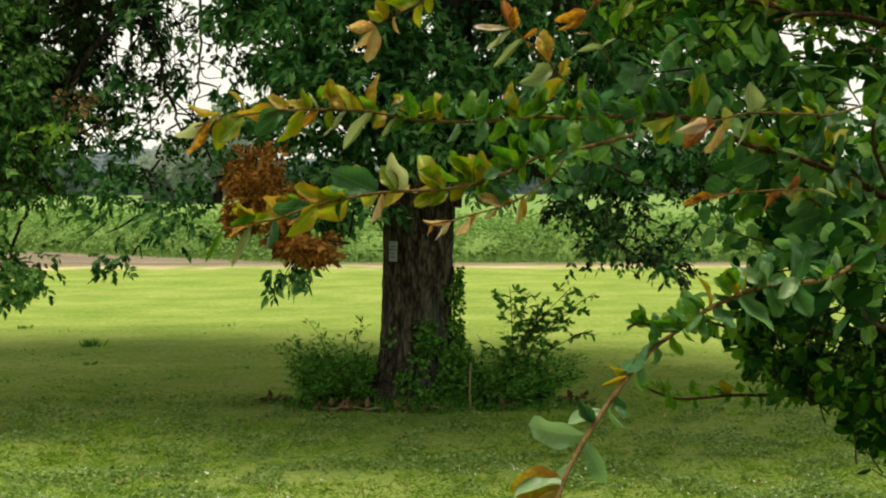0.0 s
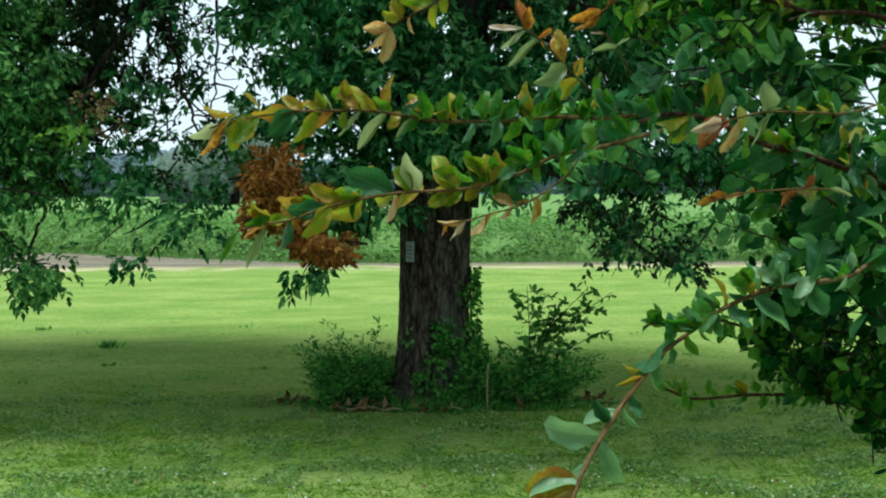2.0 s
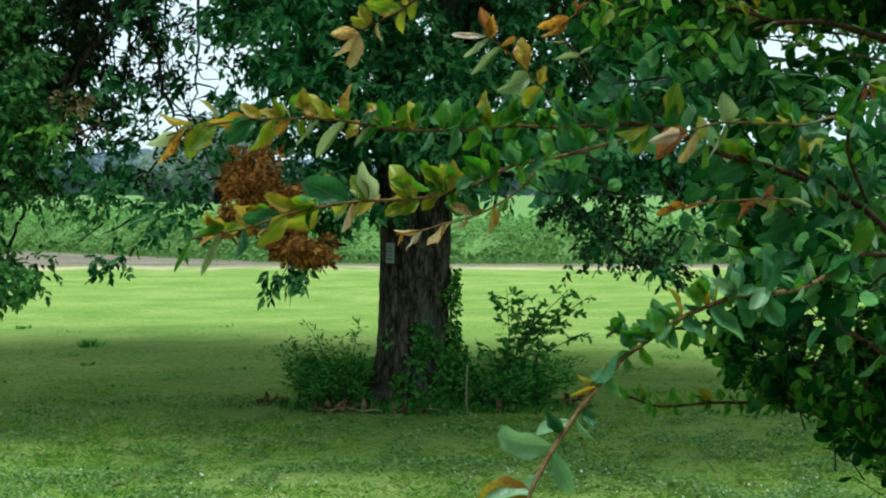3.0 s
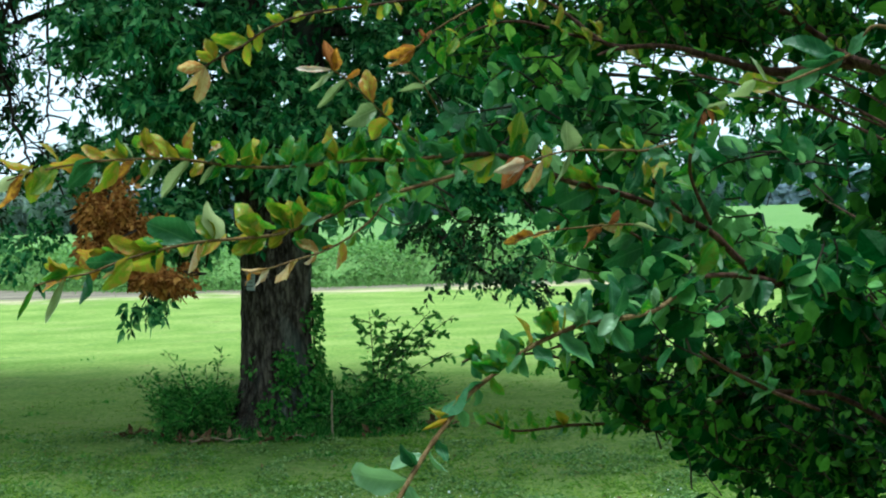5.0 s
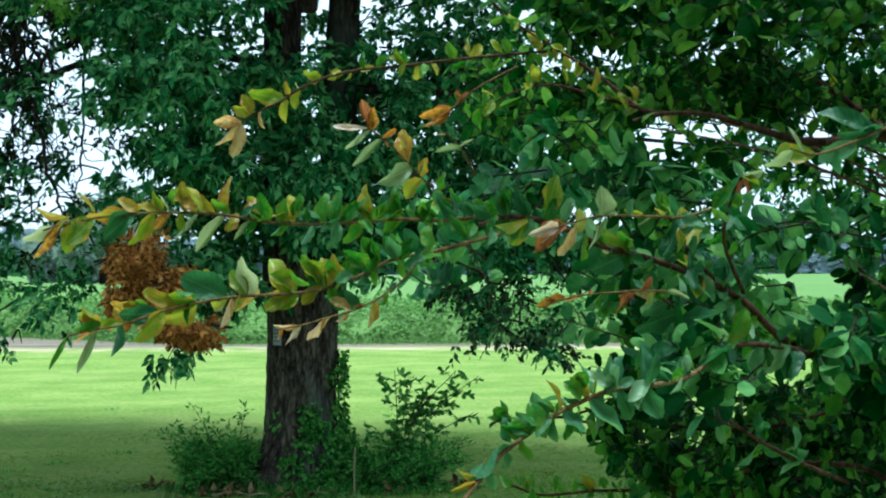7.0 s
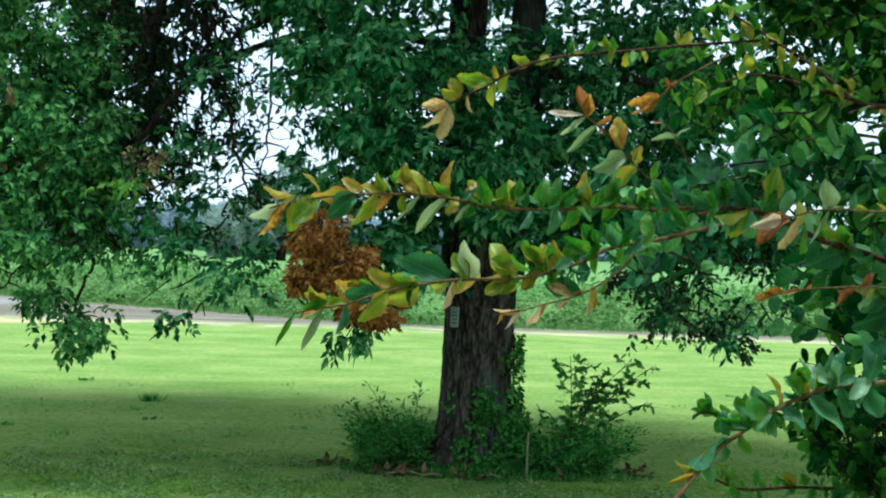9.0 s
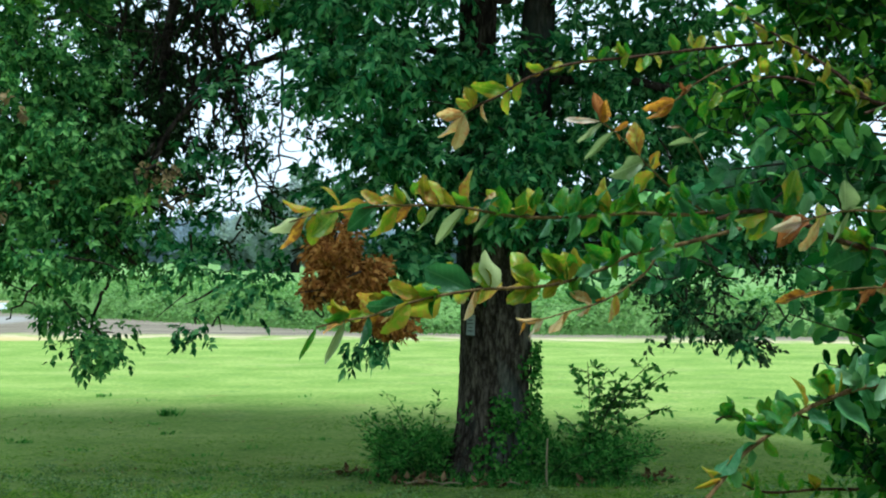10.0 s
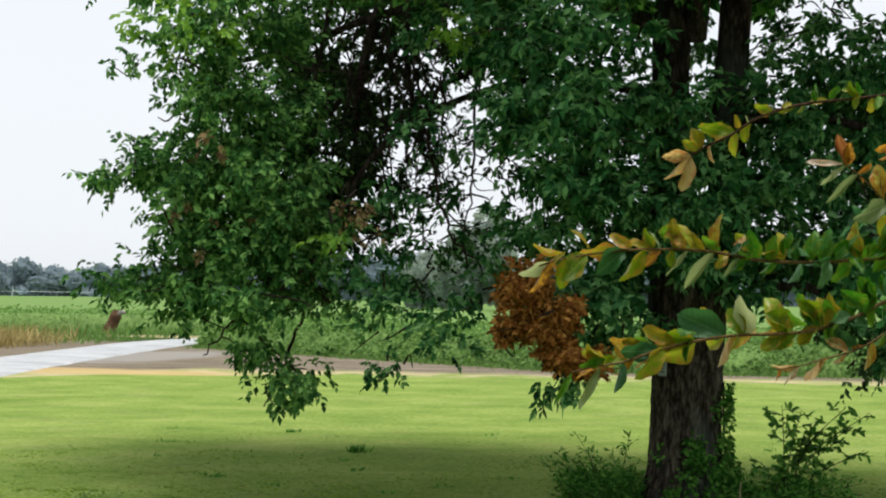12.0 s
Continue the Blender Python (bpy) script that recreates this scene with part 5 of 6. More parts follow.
def build_undergrowth():
    rng = np.random.default_rng(41)
    # feathery weeds on one side
    st = [(rng.uniform(-1.65, -0.95), 15.3 + rng.uniform(-0.3, 0.5), rng.uniform(-1.82, -0.92), rng.uniform(0.14, 0.40) + 0.25 * rng.random() ** 3, 90) for _ in range(75)]
    st += [(-1.35, 15.4, -1.58, 0.74, 60), (-1.2, 15.4, -1.13, 0.70, 60), (-1.5, 15.4, -1.72, 0.6, 60), (-1.4, 15.4, -1.45, 0.62, 50), (-1.25, 15.4, -1.28, 0.58, 50)]
    stems_with_leaves("weed_clump", "feathery green weeds growing against the tree trunk", (-1.3, 15.4, 0), st, 0.052, 0.06, 42, WEED_LEAF, 0.34, 0.004)
    # dense dark weeds on the other side
    st = [(rng.uniform(-0.25, 0.6), 15.5 + rng.uniform(-0.35, 0.4), rng.uniform(-0.35, 0.85), rng.uniform(0.12, 0.34) + 0.2 * rng.random() ** 3, 90) for _ in range(70)]
    stems_with_leaves("weed_clump", "dense dark green weeds at the foot of the trunk", (0.2, 15.5, 0), st, 0.052, 0.06, 43, WEED_LEAF, 0.36, 0.004)
    build_sapling((0.2, 15.5, 0.0), 44)
    # ivy climbing the trunk
    ivy = thing("ivy", (-0.35, 15.4, 0), "green ivy climbing up the side of the trunk", "ivy")
    # most sprays hang on one flank, with a looser mat over the foot of the trunk
    k = 120
    hub_a = np.where(rng.random(k) < 0.62, rng.normal(-0.25, 0.28, k), rng.normal(-1.25, 0.42, k))
    hub_z = rng.random(k) ** 1.5 * np.where(hub_a > -0.75, 1.12, 0.66)
    hub_r = rng.random(k) ** 2 * 0.16 * np.exp(-hub_z / 0.8)
    n = 2400
    pick = rng.integers(0, k, n)
    a = hub_a[pick] + rng.normal(0, 0.10, n)
    z = np.maximum(0.02, hub_z[pick] + rng.normal(0, 0.045, n))
    r = 0.305 + 0.19 * np.exp(-z / 0.2) + hub_r[pick] + rng.uniform(0.0, 0.06, n)
    b = np.c_[TRUNK[0] + r * np.cos(a), TRUNK[1] + r * np.sin(a), z + 0.03]
    out = np.c_[np.cos(a), np.sin(a), np.zeros(n)]
    ax = unit(out * 0.5 + np.c_[rng.normal(0, 0.5, n), rng.normal(0, 0.5, n), rng.normal(-0.4, 0.4, n)])
    L = rng.uniform(0.022, 0.06, n)
    place_cloud("leaves", leaf_cloud("leaves", b, ax, out + rng.normal(0, 0.4, (n, 3)), L, L * 0.8), ivy, WEED_LEAF)
    pieces = []
    for k in range(9):
        a0 = rng.normal(-0.2, 0.25) if k < 6 else rng.normal(-1.4, 0.4)
        pts = [(TRUNK[0] + (0.31 + 0.24 * math.exp(-h / 0.2)) * math.cos(a0 + 0.1 * math.sin(3 * h + k)), TRUNK[1] + (0.31 + 0.24 * math.exp(-h / 0.2)) * math.sin(a0 + 0.1 * math.sin(3 * h + k)), h) for h in np.linspace(0, 1.2 if k < 6 else 0.7, 7)]
        pieces.append(tube_arrays(spline(pts, 3), 0.008, 0.004, 5))
    v, f = join_arrays(pieces)
    part("stalk_tuft", raw_mesh("stalk_tuft", under(ivy, v), f, True), LIMB, ivy, kind="stuff")
    # uncut grass round the foot
    n = 9000
    a = rng.uniform(0, 2 * math.pi, n)
    r = rng.random(n) ** 0.6 * (1 + 0.12 * np.sin(7 * a) + 0.1 * np.sin(13 * a + 1))
    x, y = -0.55 + 1.32 * r * np.cos(a), 15.45 + 0.62 * r * np.sin(a)
    blades("uncut_grass", x, y, rng.uniform(0.04, 0.26, n) * (1.05 - 0.75 * r), rng.uniform(0.006, 0.013, n), WEED_LEAF, "uncut dark grass round the foot of the tree", 45, 0.35)
    # dry litter at the edge of the bed
    n = 170
    cx = rng.choice([-1.85, -1.32, -1.12, -0.62, -0.5, 0.75, 0.2], n, p=[0.24, 0.2, 0.12, 0.14, 0.08, 0.16, 0.06])
    x, y = rng.normal(cx, 0.13, n), rng.normal(14.98, 0.10, n) + np.where(np.abs(cx + 0.55) > 1.0, 0.55, 0.0)
    size = rng.uniform(0.04, 0.11, n)
    b = np.c_[x, y, rng.uniform(0.01, 0.06, n)]
    ax = np.c_[rng.normal(0, 1, n), rng.normal(0, 1, n), rng.normal(0.1, 0.4, n)]
    ob = new("leaf_litter", leaf_cloud("leaf_litter", b, ax, np.c_[rng.normal(0, 0.6, n), rng.normal(-0.3, 0.6, n), np.ones(n)], size, size * 0.55, -0.3))
    ob.data.materials.append(LITTER)
    tagged(ob, "dry brown leaf litter along the edge of the weeds", "leaves", kind="stuff")
    # fallen sticks and the thin stake
    for x, y, dx, dy in ((-1.35, 14.9, 0.3, 0.05), (-1.05, 14.88, 0.18, -0.06), (-0.55, 14.9, 0.16, 0.02)):
        st = thing("fallen_stick", (x, y, 0.02), "short dry brown stick lying in the grass", "stick", "fallen sticks")
        tube("wood", spline([(x, y, 0.025), (x + dx / 2, y + dy, 0.05), (x + dx, y, 0.03)], 4), 0.009, 0.005, STICK, st, 6)
    stake = thing("stake", (-0.17, 15.0, 0), "thin pale dry stalk standing upright in the weeds", "stick")
    tube("wood", spline([(-0.17, 15.0, 0), (-0.172, 15.0, 0.2), (-0.165, 15.0, 0.41)], 4), 0.010, 0.007, STICK, stake, 6)


build_undergrowth()
# ---- the near shrub ----
shrub = thing("shrub", (1.22, 2.72, 0.0), "tall many-stemmed shrub with green, yellowing and orange oval leaves", "shrub")


def leaf_mesh(name, width, curl, fold, wave, blunt, twist):
    """A leaf one unit long: midrib crease, curled length, twisted blade, wavy and slightly nibbled edge."""
    bm = bmesh.new()
    rows = []
    for i in range(10):
        s = i / 9
        oval = math.sin(math.pi * s ** 0.85) ** 0.72
        spoon = 1.14 * s ** 0.55 * (1 - s ** 5) ** 0.6
        w = width * ((1 - blunt) * oval + blunt * spoon) if 0 < i < 9 else 0.0
        turn = twist * (s - 0.3)
        row = []
        for j in (-1, -0.5, 0, 0.5, 1):
            if w == 0 and j != 0:
                row.append(None)
                continue
            x = j * w * (1 + 0.10 * math.sin(13 * s + 4 * j + 20 * width))
            z = fold * abs(j) ** 1.5 * w * (1 + (0.5 if twist > 0 else -0.5) * j) + wave * abs(j) * math.sin(9 * s + 2 * j)
            row.append(bm.verts.new((x * math.cos(turn) - z * math.sin(turn), s, x * math.sin(turn) + z * math.cos(turn) - curl * (s - 0.1) ** 2)))
        rows.append(row)
    for a, b in zip(rows, rows[1:]):
        for j in range(4):
            quad = [v for v in (a[j] or a[2], a[j + 1] or a[2], b[j + 1] or b[2], b[j] or b[2])]
            face = []
            for v in quad:
                if v not in face:
                    face.append(v)
            if len(face) > 2:
                bm.faces.new(face)
    for f in bm.faces:
        f.smooth = True
    me = bpy.data.meshes.new(name)
    bm.to_mesh(me)
    bm.free()
    return me


LEAVES = {}
for kind in KINDS:
    LEAVES[kind] = []
    for shape in ((0.25, 0.16, 0.62, 0.04, 0.4, 0.6), (0.27, 0.34, 0.45, 0.05, 0.9, -0.7), (0.23, -0.25, 1.0, 0.04, 0.2, 1.0),
                  (0.25, 0.55, 0.6, 0.07, 0.6, -1.1), (0.24, 0.08, 1.2, 0.06, 0.1, 0.4), (0.26, -0.45, 0.4, 0.08, 0.7, 1.3)):
        if kind == "n" and (shape[3] > 0.05 or shape[2] > 0.7):
            continue
        me = leaf_mesh("leaf", *shape)
        me.materials.append(KINDS[kind])
        LEAVES[kind].append(me)
leaf_rng = random.Random(4)


def leaf(branch, base, angle, length, kind, spin=0.0, lean=0.0, wide=1.0):
    """One leaf on a branch. angle: its rise in the x-z plane, degrees; spin: turn about its own length; lean: towards the viewer's side."""
    a, l = radians(angle), radians(lean)
    d = Vector((math.cos(a) * math.cos(l), -math.sin(l), math.sin(a) * math.cos(l)))
    face = Vector((0, -1, 0))
    x = d.cross(face).normalized()
    z = x.cross(d)
    m = Matrix((x, d, z)).transposed().to_4x4()
    ob = new("leaf", leaf_rng.choice(LEAVES[kind]))
    ob.parent = branch
    ob.matrix_basis = Matrix.Translation(Vector(base) - parent_origin(branch)) @ m @ Matrix.Rotation(radians(spin), 4, "Y") @ Matrix.Diagonal((length * wide, length, length, 1))
    return ob


def branch(pts, r0, r1, leaves=(), material=None, seed=1, label=""):
    """A branch through the points with its single leaves."""
    path = spline(pts, 8)
    ob = tube("branch", path, r0, r1, material or TWIG, shrub, 8, seed, label, 0.09)
    add_leaves(ob, path, leaves)
    return ob, path


def add_leaves(ob, path, leaves):
    """Single leaves on a branch: rows of (share of its length, angle, length in cm, kind, spin)."""
    for s, angle, cm, kind, spin in leaves:
        rolled = spin > 50
        turn = leaf_rng.uniform(-20, 20) if rolled else spin * leaf_rng.choice((-1, 1)) + leaf_rng.uniform(-20, 20)
        leaf(ob, along(path, s), angle, cm / 100, kind, turn, leaf_rng.uniform(-15, 25), 0.40 if rolled else leaf_rng.uniform(0.95, 1.22) * (0.75 if kind in "ortw" else 1.0))


def shoots(ob, path, s0, s1, n, seed, kinds="gggy", up=115, spread=50, size=(2.4, 3.9)):
    """Short leafy side shoots: little rosettes of leaves standing off the branch."""
    rng = random.Random(seed)
    for k in range(n):
        s = s0 + (s1 - s0) * (k + rng.random() * 0.6) / n
        base = along(path, s)
        for q in range(rng.choice((1, 2, 2, 3))):
            side = up if rng.random() < 0.62 else -up
            leaf(ob, base + np.array([rng.uniform(-0.006, 0.006), rng.uniform(-0.02, 0.02), rng.uniform(0, 0.008)]), side + rng.uniform(-spread, spread), rng.uniform(*size) / 100, rng.choice(kinds), rng.uniform(-75, 75), rng.uniform(-35, 50))


for pts, r in (([(1.22, 2.72, -0.05), (1.14, 2.66, 0.8), (1.12, 2.62, 1.5), (1.2, 2.7, 2.3), (1.3, 2.8, 3.0)], 0.03), ([(1.34, 2.82, -0.05), (1.3, 2.9, 0.9), (1.16, 2.95, 1.7), (1.12, 3.1, 2.5)], 0.026), ([(1.12, 2.86, -0.05), (1.05, 3.0, 0.8), (1.1, 3.05, 1.5), (1.2, 3.2, 2.1)], 0.022)):
    tube("stem", spline(pts, 8), r, r * 0.5, TWIG, shrub, 10, 5)
bough, way = branch([(0.27, 2.25, 1.979), (0.198, 2.219, 1.969), (0.134, 2.191, 1.97), (0.058, 2.157, 1.964), (-0.009, 2.125, 1.964), (-0.075, 2.094, 1.974), (-0.126, 2.069, 1.975), (-0.176, 2.044, 1.972), (-0.234, 2.014, 1.962), (-0.261, 2, 1.953)], 0.0028, 0.0010, [
    (0.95, -155, 3.7, 'p', 20), (0.93, -123, 4.5, 'o', 10), (0.88, -104, 3.7, 'y', 0), (0.84, -126, 4.7, 'y', 30), (0.77, 179, 4.6, 'l', 0), (0.76, -139, 4.4, 'b', 25),
    (0.71, -128, 4.8, 'y', 10), (0.69, 110, 2.7, 'y', 20), (0.67, 119, 2.5, 'p', 60), (0.67, -127, 2.8, 'o', 20), (0.63, 106, 3.5, 'l', 10), (0.59, 114, 3.5, 'y', 40),
    (0.56, 146, 2.9, 'l', 10), (0.60, -133, 4.1, 'p', 60), (0.64, -97, 2.3, 'y', 20), (0.54, -130, 5.7, 'p', 55), (0.54, 83, 4.7, 'l', 25), (0.51, 29, 2.7, 'b', 30)], material=SHOOT, seed=1)
add_leaves(bough, way, [
    (0.49, -131, 3.3, 'p', 65), (0.69, 164, 2.4, 'l', 15), (0.50, 73, 2.8, 't', 50), (0.46, 103, 3.8, 'g', 15), (0.44, 73, 3.2, 'g', 30), (0.41, 96, 3.6, 'y', 10),
    (0.39, 68, 2.8, 'g', 0), (0.42, -152, 2.7, 'g', 30), (0.35, 101, 3.6, 'g', 20), (0.33, 81, 4.2, 'g', 10), (0.32, 49, 3.6, 'g', 0), (0.31, 142, 2.6, 'g', 30),
    (0.48, -137, 2.4, 'g', 20), (0.27, 95, 4.7, 'y', 30), (0.27, 55, 2.7, 'g', 10), (0.26, 22, 4.1, 'g', 20), (0.23, 70, 4.1, 'g', 0), (0.38, 146, 2.0, 'b', 50)])
add_leaves(bough, way, [
    (0.17, 57, 3.1, 'g', 10), (0.14, -138, 2.8, 'g', 20)])
shoots(bough, way, 0.4, 0.92, 9, 90, "lylg", up=145, spread=30, size=(2.4, 4.0))
shoots(bough, way, 0, 0.42, 15, 60, "gggb")
bough, way = branch([(0.261, 2.15, 1.951), (0.178, 2.101, 1.929), (0.131, 2.072, 1.92), (0.092, 2.046, 1.901), (0.048, 2.017, 1.886), (0.01, 1.993, 1.881), (-0.039, 1.961, 1.879), (-0.08, 1.932, 1.873), (-0.121, 1.904, 1.863), (-0.154, 1.879, 1.851), (-0.184, 1.856, 1.846), (-0.206, 1.84, 1.84)], 0.0027, 0.0010, [
    (0.88, 122, 3.2, 'l', 10), (0.88, -162, 3.7, 'o', 10), (1.00, -112, 3.6, 'g', 70), (0.89, -112, 5.2, 'p', 55), (0.82, -115, 3.8, 'b', 30), (0.72, -172, 4.6, 'b', 15),
    (0.71, -131, 4.7, 'y', 25), (0.64, 169, 4.8, 'y', 0), (0.57, 154, 5.9, 'b', 5), (0.64, -141, 5.0, 'y', 40), (0.52, 106, 4.6, 'p', 10), (0.53, 121, 3.5, 'y', 20),
    (0.44, 127, 4.8, 'y', 10), (0.43, 142, 3.7, 'y', 40), (0.35, 124, 4.6, 'g', 0), (0.35, 97, 3.6, 'y', 50), (0.54, -124, 2.2, 'y', 10), (0.56, -119, 3.7, 't', 30)], material=SHOOT, seed=2)
add_leaves(bough, way, [
    (0.44, -147, 3.4, 'y', 30), (0.42, -139, 2.9, 'y', 20), (0.31, 113, 3.5, 'l', 20), (0.28, 99, 2.7, 'g', 10), (0.26, 49, 2.8, 'g', 20), (0.24, 96, 3.3, 'g', 10),
    (0.23, 122, 3.9, 'g', 35), (0.34, -68, 2.0, 'g', 20), (0.30, -25, 2.6, 'b', 40), (0.79, -148, 2.6, 'o', 20), (0.18, 115, 3.1, 'g', 10), (0.17, 49, 3.1, 'g', 10),
    (0.14, -23, 3.7, 'g', 30), (0.13, -9, 3.4, 'g', 20), (0.09, 116, 3.3, 'g', 0), (0.74, -139, 2.4, 't', 30)])
shoots(bough, way, 0.36, 0.92, 9, 91, "ylgl", up=145, spread=30, size=(2.4, 4.0))
shoots(bough, way, 0, 0.4, 15, 61, "gggb")
bough, way = branch([(0.159, 2.1, 1.918), (0.145, 2.081, 1.898), (0.115, 2.051, 1.876), (0.086, 2.024, 1.862), (0.055, 1.997, 1.854), (0.03, 1.974, 1.847), (0.003, 1.95, 1.843)], 0.0016, 0.0008, [
    (0.84, -177, 3.2, 't', 30), (0.84, -140, 2.9, 'w', 20), (0.96, -127, 1.6, 'o', 50), (0.67, -118, 2.6, 't', 25), (0.63, -155, 4.2, 't', 50), (0.45, 170, 4.4, 'b', 25),
    (0.52, 145, 2.9, 't', 30), (0.42, -171, 1.7, 'o', 10), (0.36, -113, 3.5, 'l', 40), (0.53, -143, 2.0, 't', 30), (0.28, -135, 2.6, 'g', 20)], material=SHOOT, seed=3)
bough, way = branch([(0.445, 3.3, 2.316), (0.357, 3.286, 2.307), (0.253, 3.269, 2.295), (0.15, 3.252, 2.281), (0.078, 3.24, 2.273), (0.017, 3.229, 2.259), (-0.033, 3.22, 2.237), (-0.073, 3.212, 2.21), (-0.109, 3.206, 2.193), (-0.139, 3.2, 2.175)], 0.0031, 0.0019, [
    (1.00, -178, 5.3, 't', 10), (1.00, -135, 6.6, 't', 20), (1.00, -96, 6.5, 't', 10), (0.94, 109, 4.3, 'l', 10), (0.95, 145, 3.5, 'y', 20), (0.74, 176, 6.6, 'y', 5),
    (0.74, -96, 4.7, 'y', 20), (0.88, -86, 3.2, 't', 40), (0.67, -112, 3.9, 'y', 30), (0.58, 159, 3.8, 'y', 0), (0.55, 44, 2.1, 'y', 40), (0.68, 107, 1.6, 'p', 55),
    (0.44, 104, 2.4, 'g', 20), (0.40, 61, 3.0, 'g', 20), (0.33, 116, 3.7, 'y', 0), (0.30, -87, 3.0, 'y', 30), (0.27, -80, 3.0, 'y', 30), (0.23, 108, 3.6, 'g', 0)], seed=4)
add_leaves(bough, way, [
    (0.20, 45, 3.7, 'y', 10), (0.17, -69, 3.6, 'g', 30), (0.12, 109, 3.2, 'g', 10), (0.07, -96, 3.6, 'g', 20), (0.05, 101, 3.1, 'y', 10), (0.48, -121, 2.0, 'y', 40)])
shoots(bough, way, 0.45, 0.9, 4, 93, "yyl", size=(1.8, 3.0))
shoots(bough, way, 0, 0.5, 8, 63, "gyyg")
bough, way = branch([(0.248, 2.6, 1.984), (0.2, 2.571, 2.017), (0.168, 2.549, 2.045), (0.134, 2.524, 2.079), (0.111, 2.509, 2.098), (0.097, 2.5, 2.107)], 0.0016, 0.0011, [
    (0.94, 113, 4.5, 'r', 10), (0.95, 87, 3.7, 'o', 40), (1.00, 178, 5.0, 'w', 55), (0.95, -142, 5.3, 'p', 60), (0.74, -135, 5.8, 'p', 60), (0.74, 35, 2.7, 'o', 0),
    (0.71, -66, 1.2, 'o', 10), (0.50, 96, 5.0, 'l', 10), (0.48, 91, 4.6, 'o', 60), (0.45, -155, 5.9, 'p', 15), (0.38, 68, 3.4, 'l', 10), (0.40, 67, 2.0, 'p', 55),
    (0.35, -134, 4.0, 'y', 20), (0.22, 63, 3.6, 'g', 10), (0.16, -160, 2.5, 'l', 30), (0.07, 111, 3.5, 'g', 20)], material=SHOOT, seed=5)
bough, way = branch([(0.264, 2.55, 2.011), (0.236, 2.5, 2.062), (0.222, 2.479, 2.082), (0.206, 2.46, 2.096), (0.193, 2.45, 2.096)], 0.0013, 0.0009, [
    (0.41, -174, 3.8, 'p', 55), (0.45, 31, 2.5, 'p', 55), (0.74, 175, 2.0, 'w', 60)], material=SHOOT, seed=6)
bough, way = branch([(0.36, 3.2, 2.275), (0.31, 3.2, 2.249), (0.275, 3.2, 2.228), (0.246, 3.2, 2.203), (0.226, 3.2, 2.189)], 0.0020, 0.0013, [
    (0.82, -165, 6.1, 'o', 10), (0.84, -147, 5.9, 'o', 20), (0.72, 51, 3.2, 'r', 20), (0.62, 141, 2.0, 'r', 40), (0.50, -51, 2.5, 'g', 10)], material=SHOOT, seed=7)
bough, way = branch([(0.551, 2.3, 1.988), (0.5, 2.261, 1.974), (0.459, 2.229, 1.974), (0.387, 2.172, 1.973), (0.341, 2.133, 1.962), (0.326, 2.12, 1.957)], 0.0018, 0.0011, [
    (0.95, -167, 4.2, 'w', 10), (0.91, -140, 3.0, 'w', 55), (0.81, -141, 5.2, 'r', 30), (0.73, -112, 5.1, 't', 60), (0.60, 92, 3.9, 'p', 10), (0.58, -121, 5.0, 'p', 55),
    (0.60, 13, 2.2, 'p', 55), (0.44, 157, 2.7, 'y', 20), (0.40, -152, 2.5, 'p', 55), (0.28, 106, 2.3, 'g', 20), (0.20, -24, 3.1, 'b', 20), (0.50, 77, 2.1, 'b', 10)], material=SHOOT, seed=8)
bough, way = branch([(0.504, 2.3, 1.878), (0.456, 2.275, 1.88), (0.409, 2.249, 1.878), (0.363, 2.224, 1.874), (0.321, 2.2, 1.864)], 0.0016, 0.0009, [
    (0.91, -161, 2.8, 'o', 15), (0.84, -170, 2.7, 'o', 30), (0.71, -166, 2.6, 'o', 10), (0.69, 44, 1.0, 'o', 30), (0.37, -130, 3.3, 'r', 20), (0.33, -142, 2.1, 'r', 40),
    (0.29, 61, 2.3, 'r', 50), (0.17, -161, 3.1, 't', 40), (0.11, -8, 3.0, 'p', 55), (0.21, -125, 2.6, 'y', 30), (0.58, -133, 3.2, 'g', 20)], material=SHOOT, seed=9)
bough, way = branch([(0.578, 2.365, 1.8), (0.532, 2.27, 1.785), (0.491, 2.17, 1.775), (0.458, 2.1, 1.773), (0.421, 2.055, 1.772), (0.382, 2.025, 1.77), (0.34, 1.996, 1.758), (0.306, 1.971, 1.744), (0.273, 1.944, 1.724), (0.243, 1.919, 1.705), (0.221, 1.895, 1.683), (0.192, 1.861, 1.651), (0.164, 1.824, 1.614), (0.149, 1.799, 1.589), (0.14, 1.78, 1.569)], 0.0032, 0.0025, [
    (0.60, -164, 6.8, 'b', 50), (0.62, -82, 2.2, 'b', 40), (0.83, -179, 6.5, 'n', 10), (0.84, -65, 4.8, 'n', 0), (0.89, -125, 4.7, 'n', 20), (0.94, -177, 5.2, 'n', 40),
    (0.79, -167, 3.8, 'n', 20), (0.76, -56, 2.6, 'b', 30), (0.72, -164, 3.1, 'l', 55), (0.69, -54, 2.5, 'b', 30), (0.53, 152, 3.0, 'b', 10), (0.52, 117, 3.7, 'b', 20),
    (0.50, 166, 3.9, 'b', 45), (0.48, 93, 3.8, 'l', 50), (0.45, -105, 2.1, 'g', 20), (0.41, 117, 3.4, 'l', 10), (0.40, 83, 2.5, 'y', 55), (0.38, 46, 1.9, 'b', 20)], material=SHOOT, seed=10)
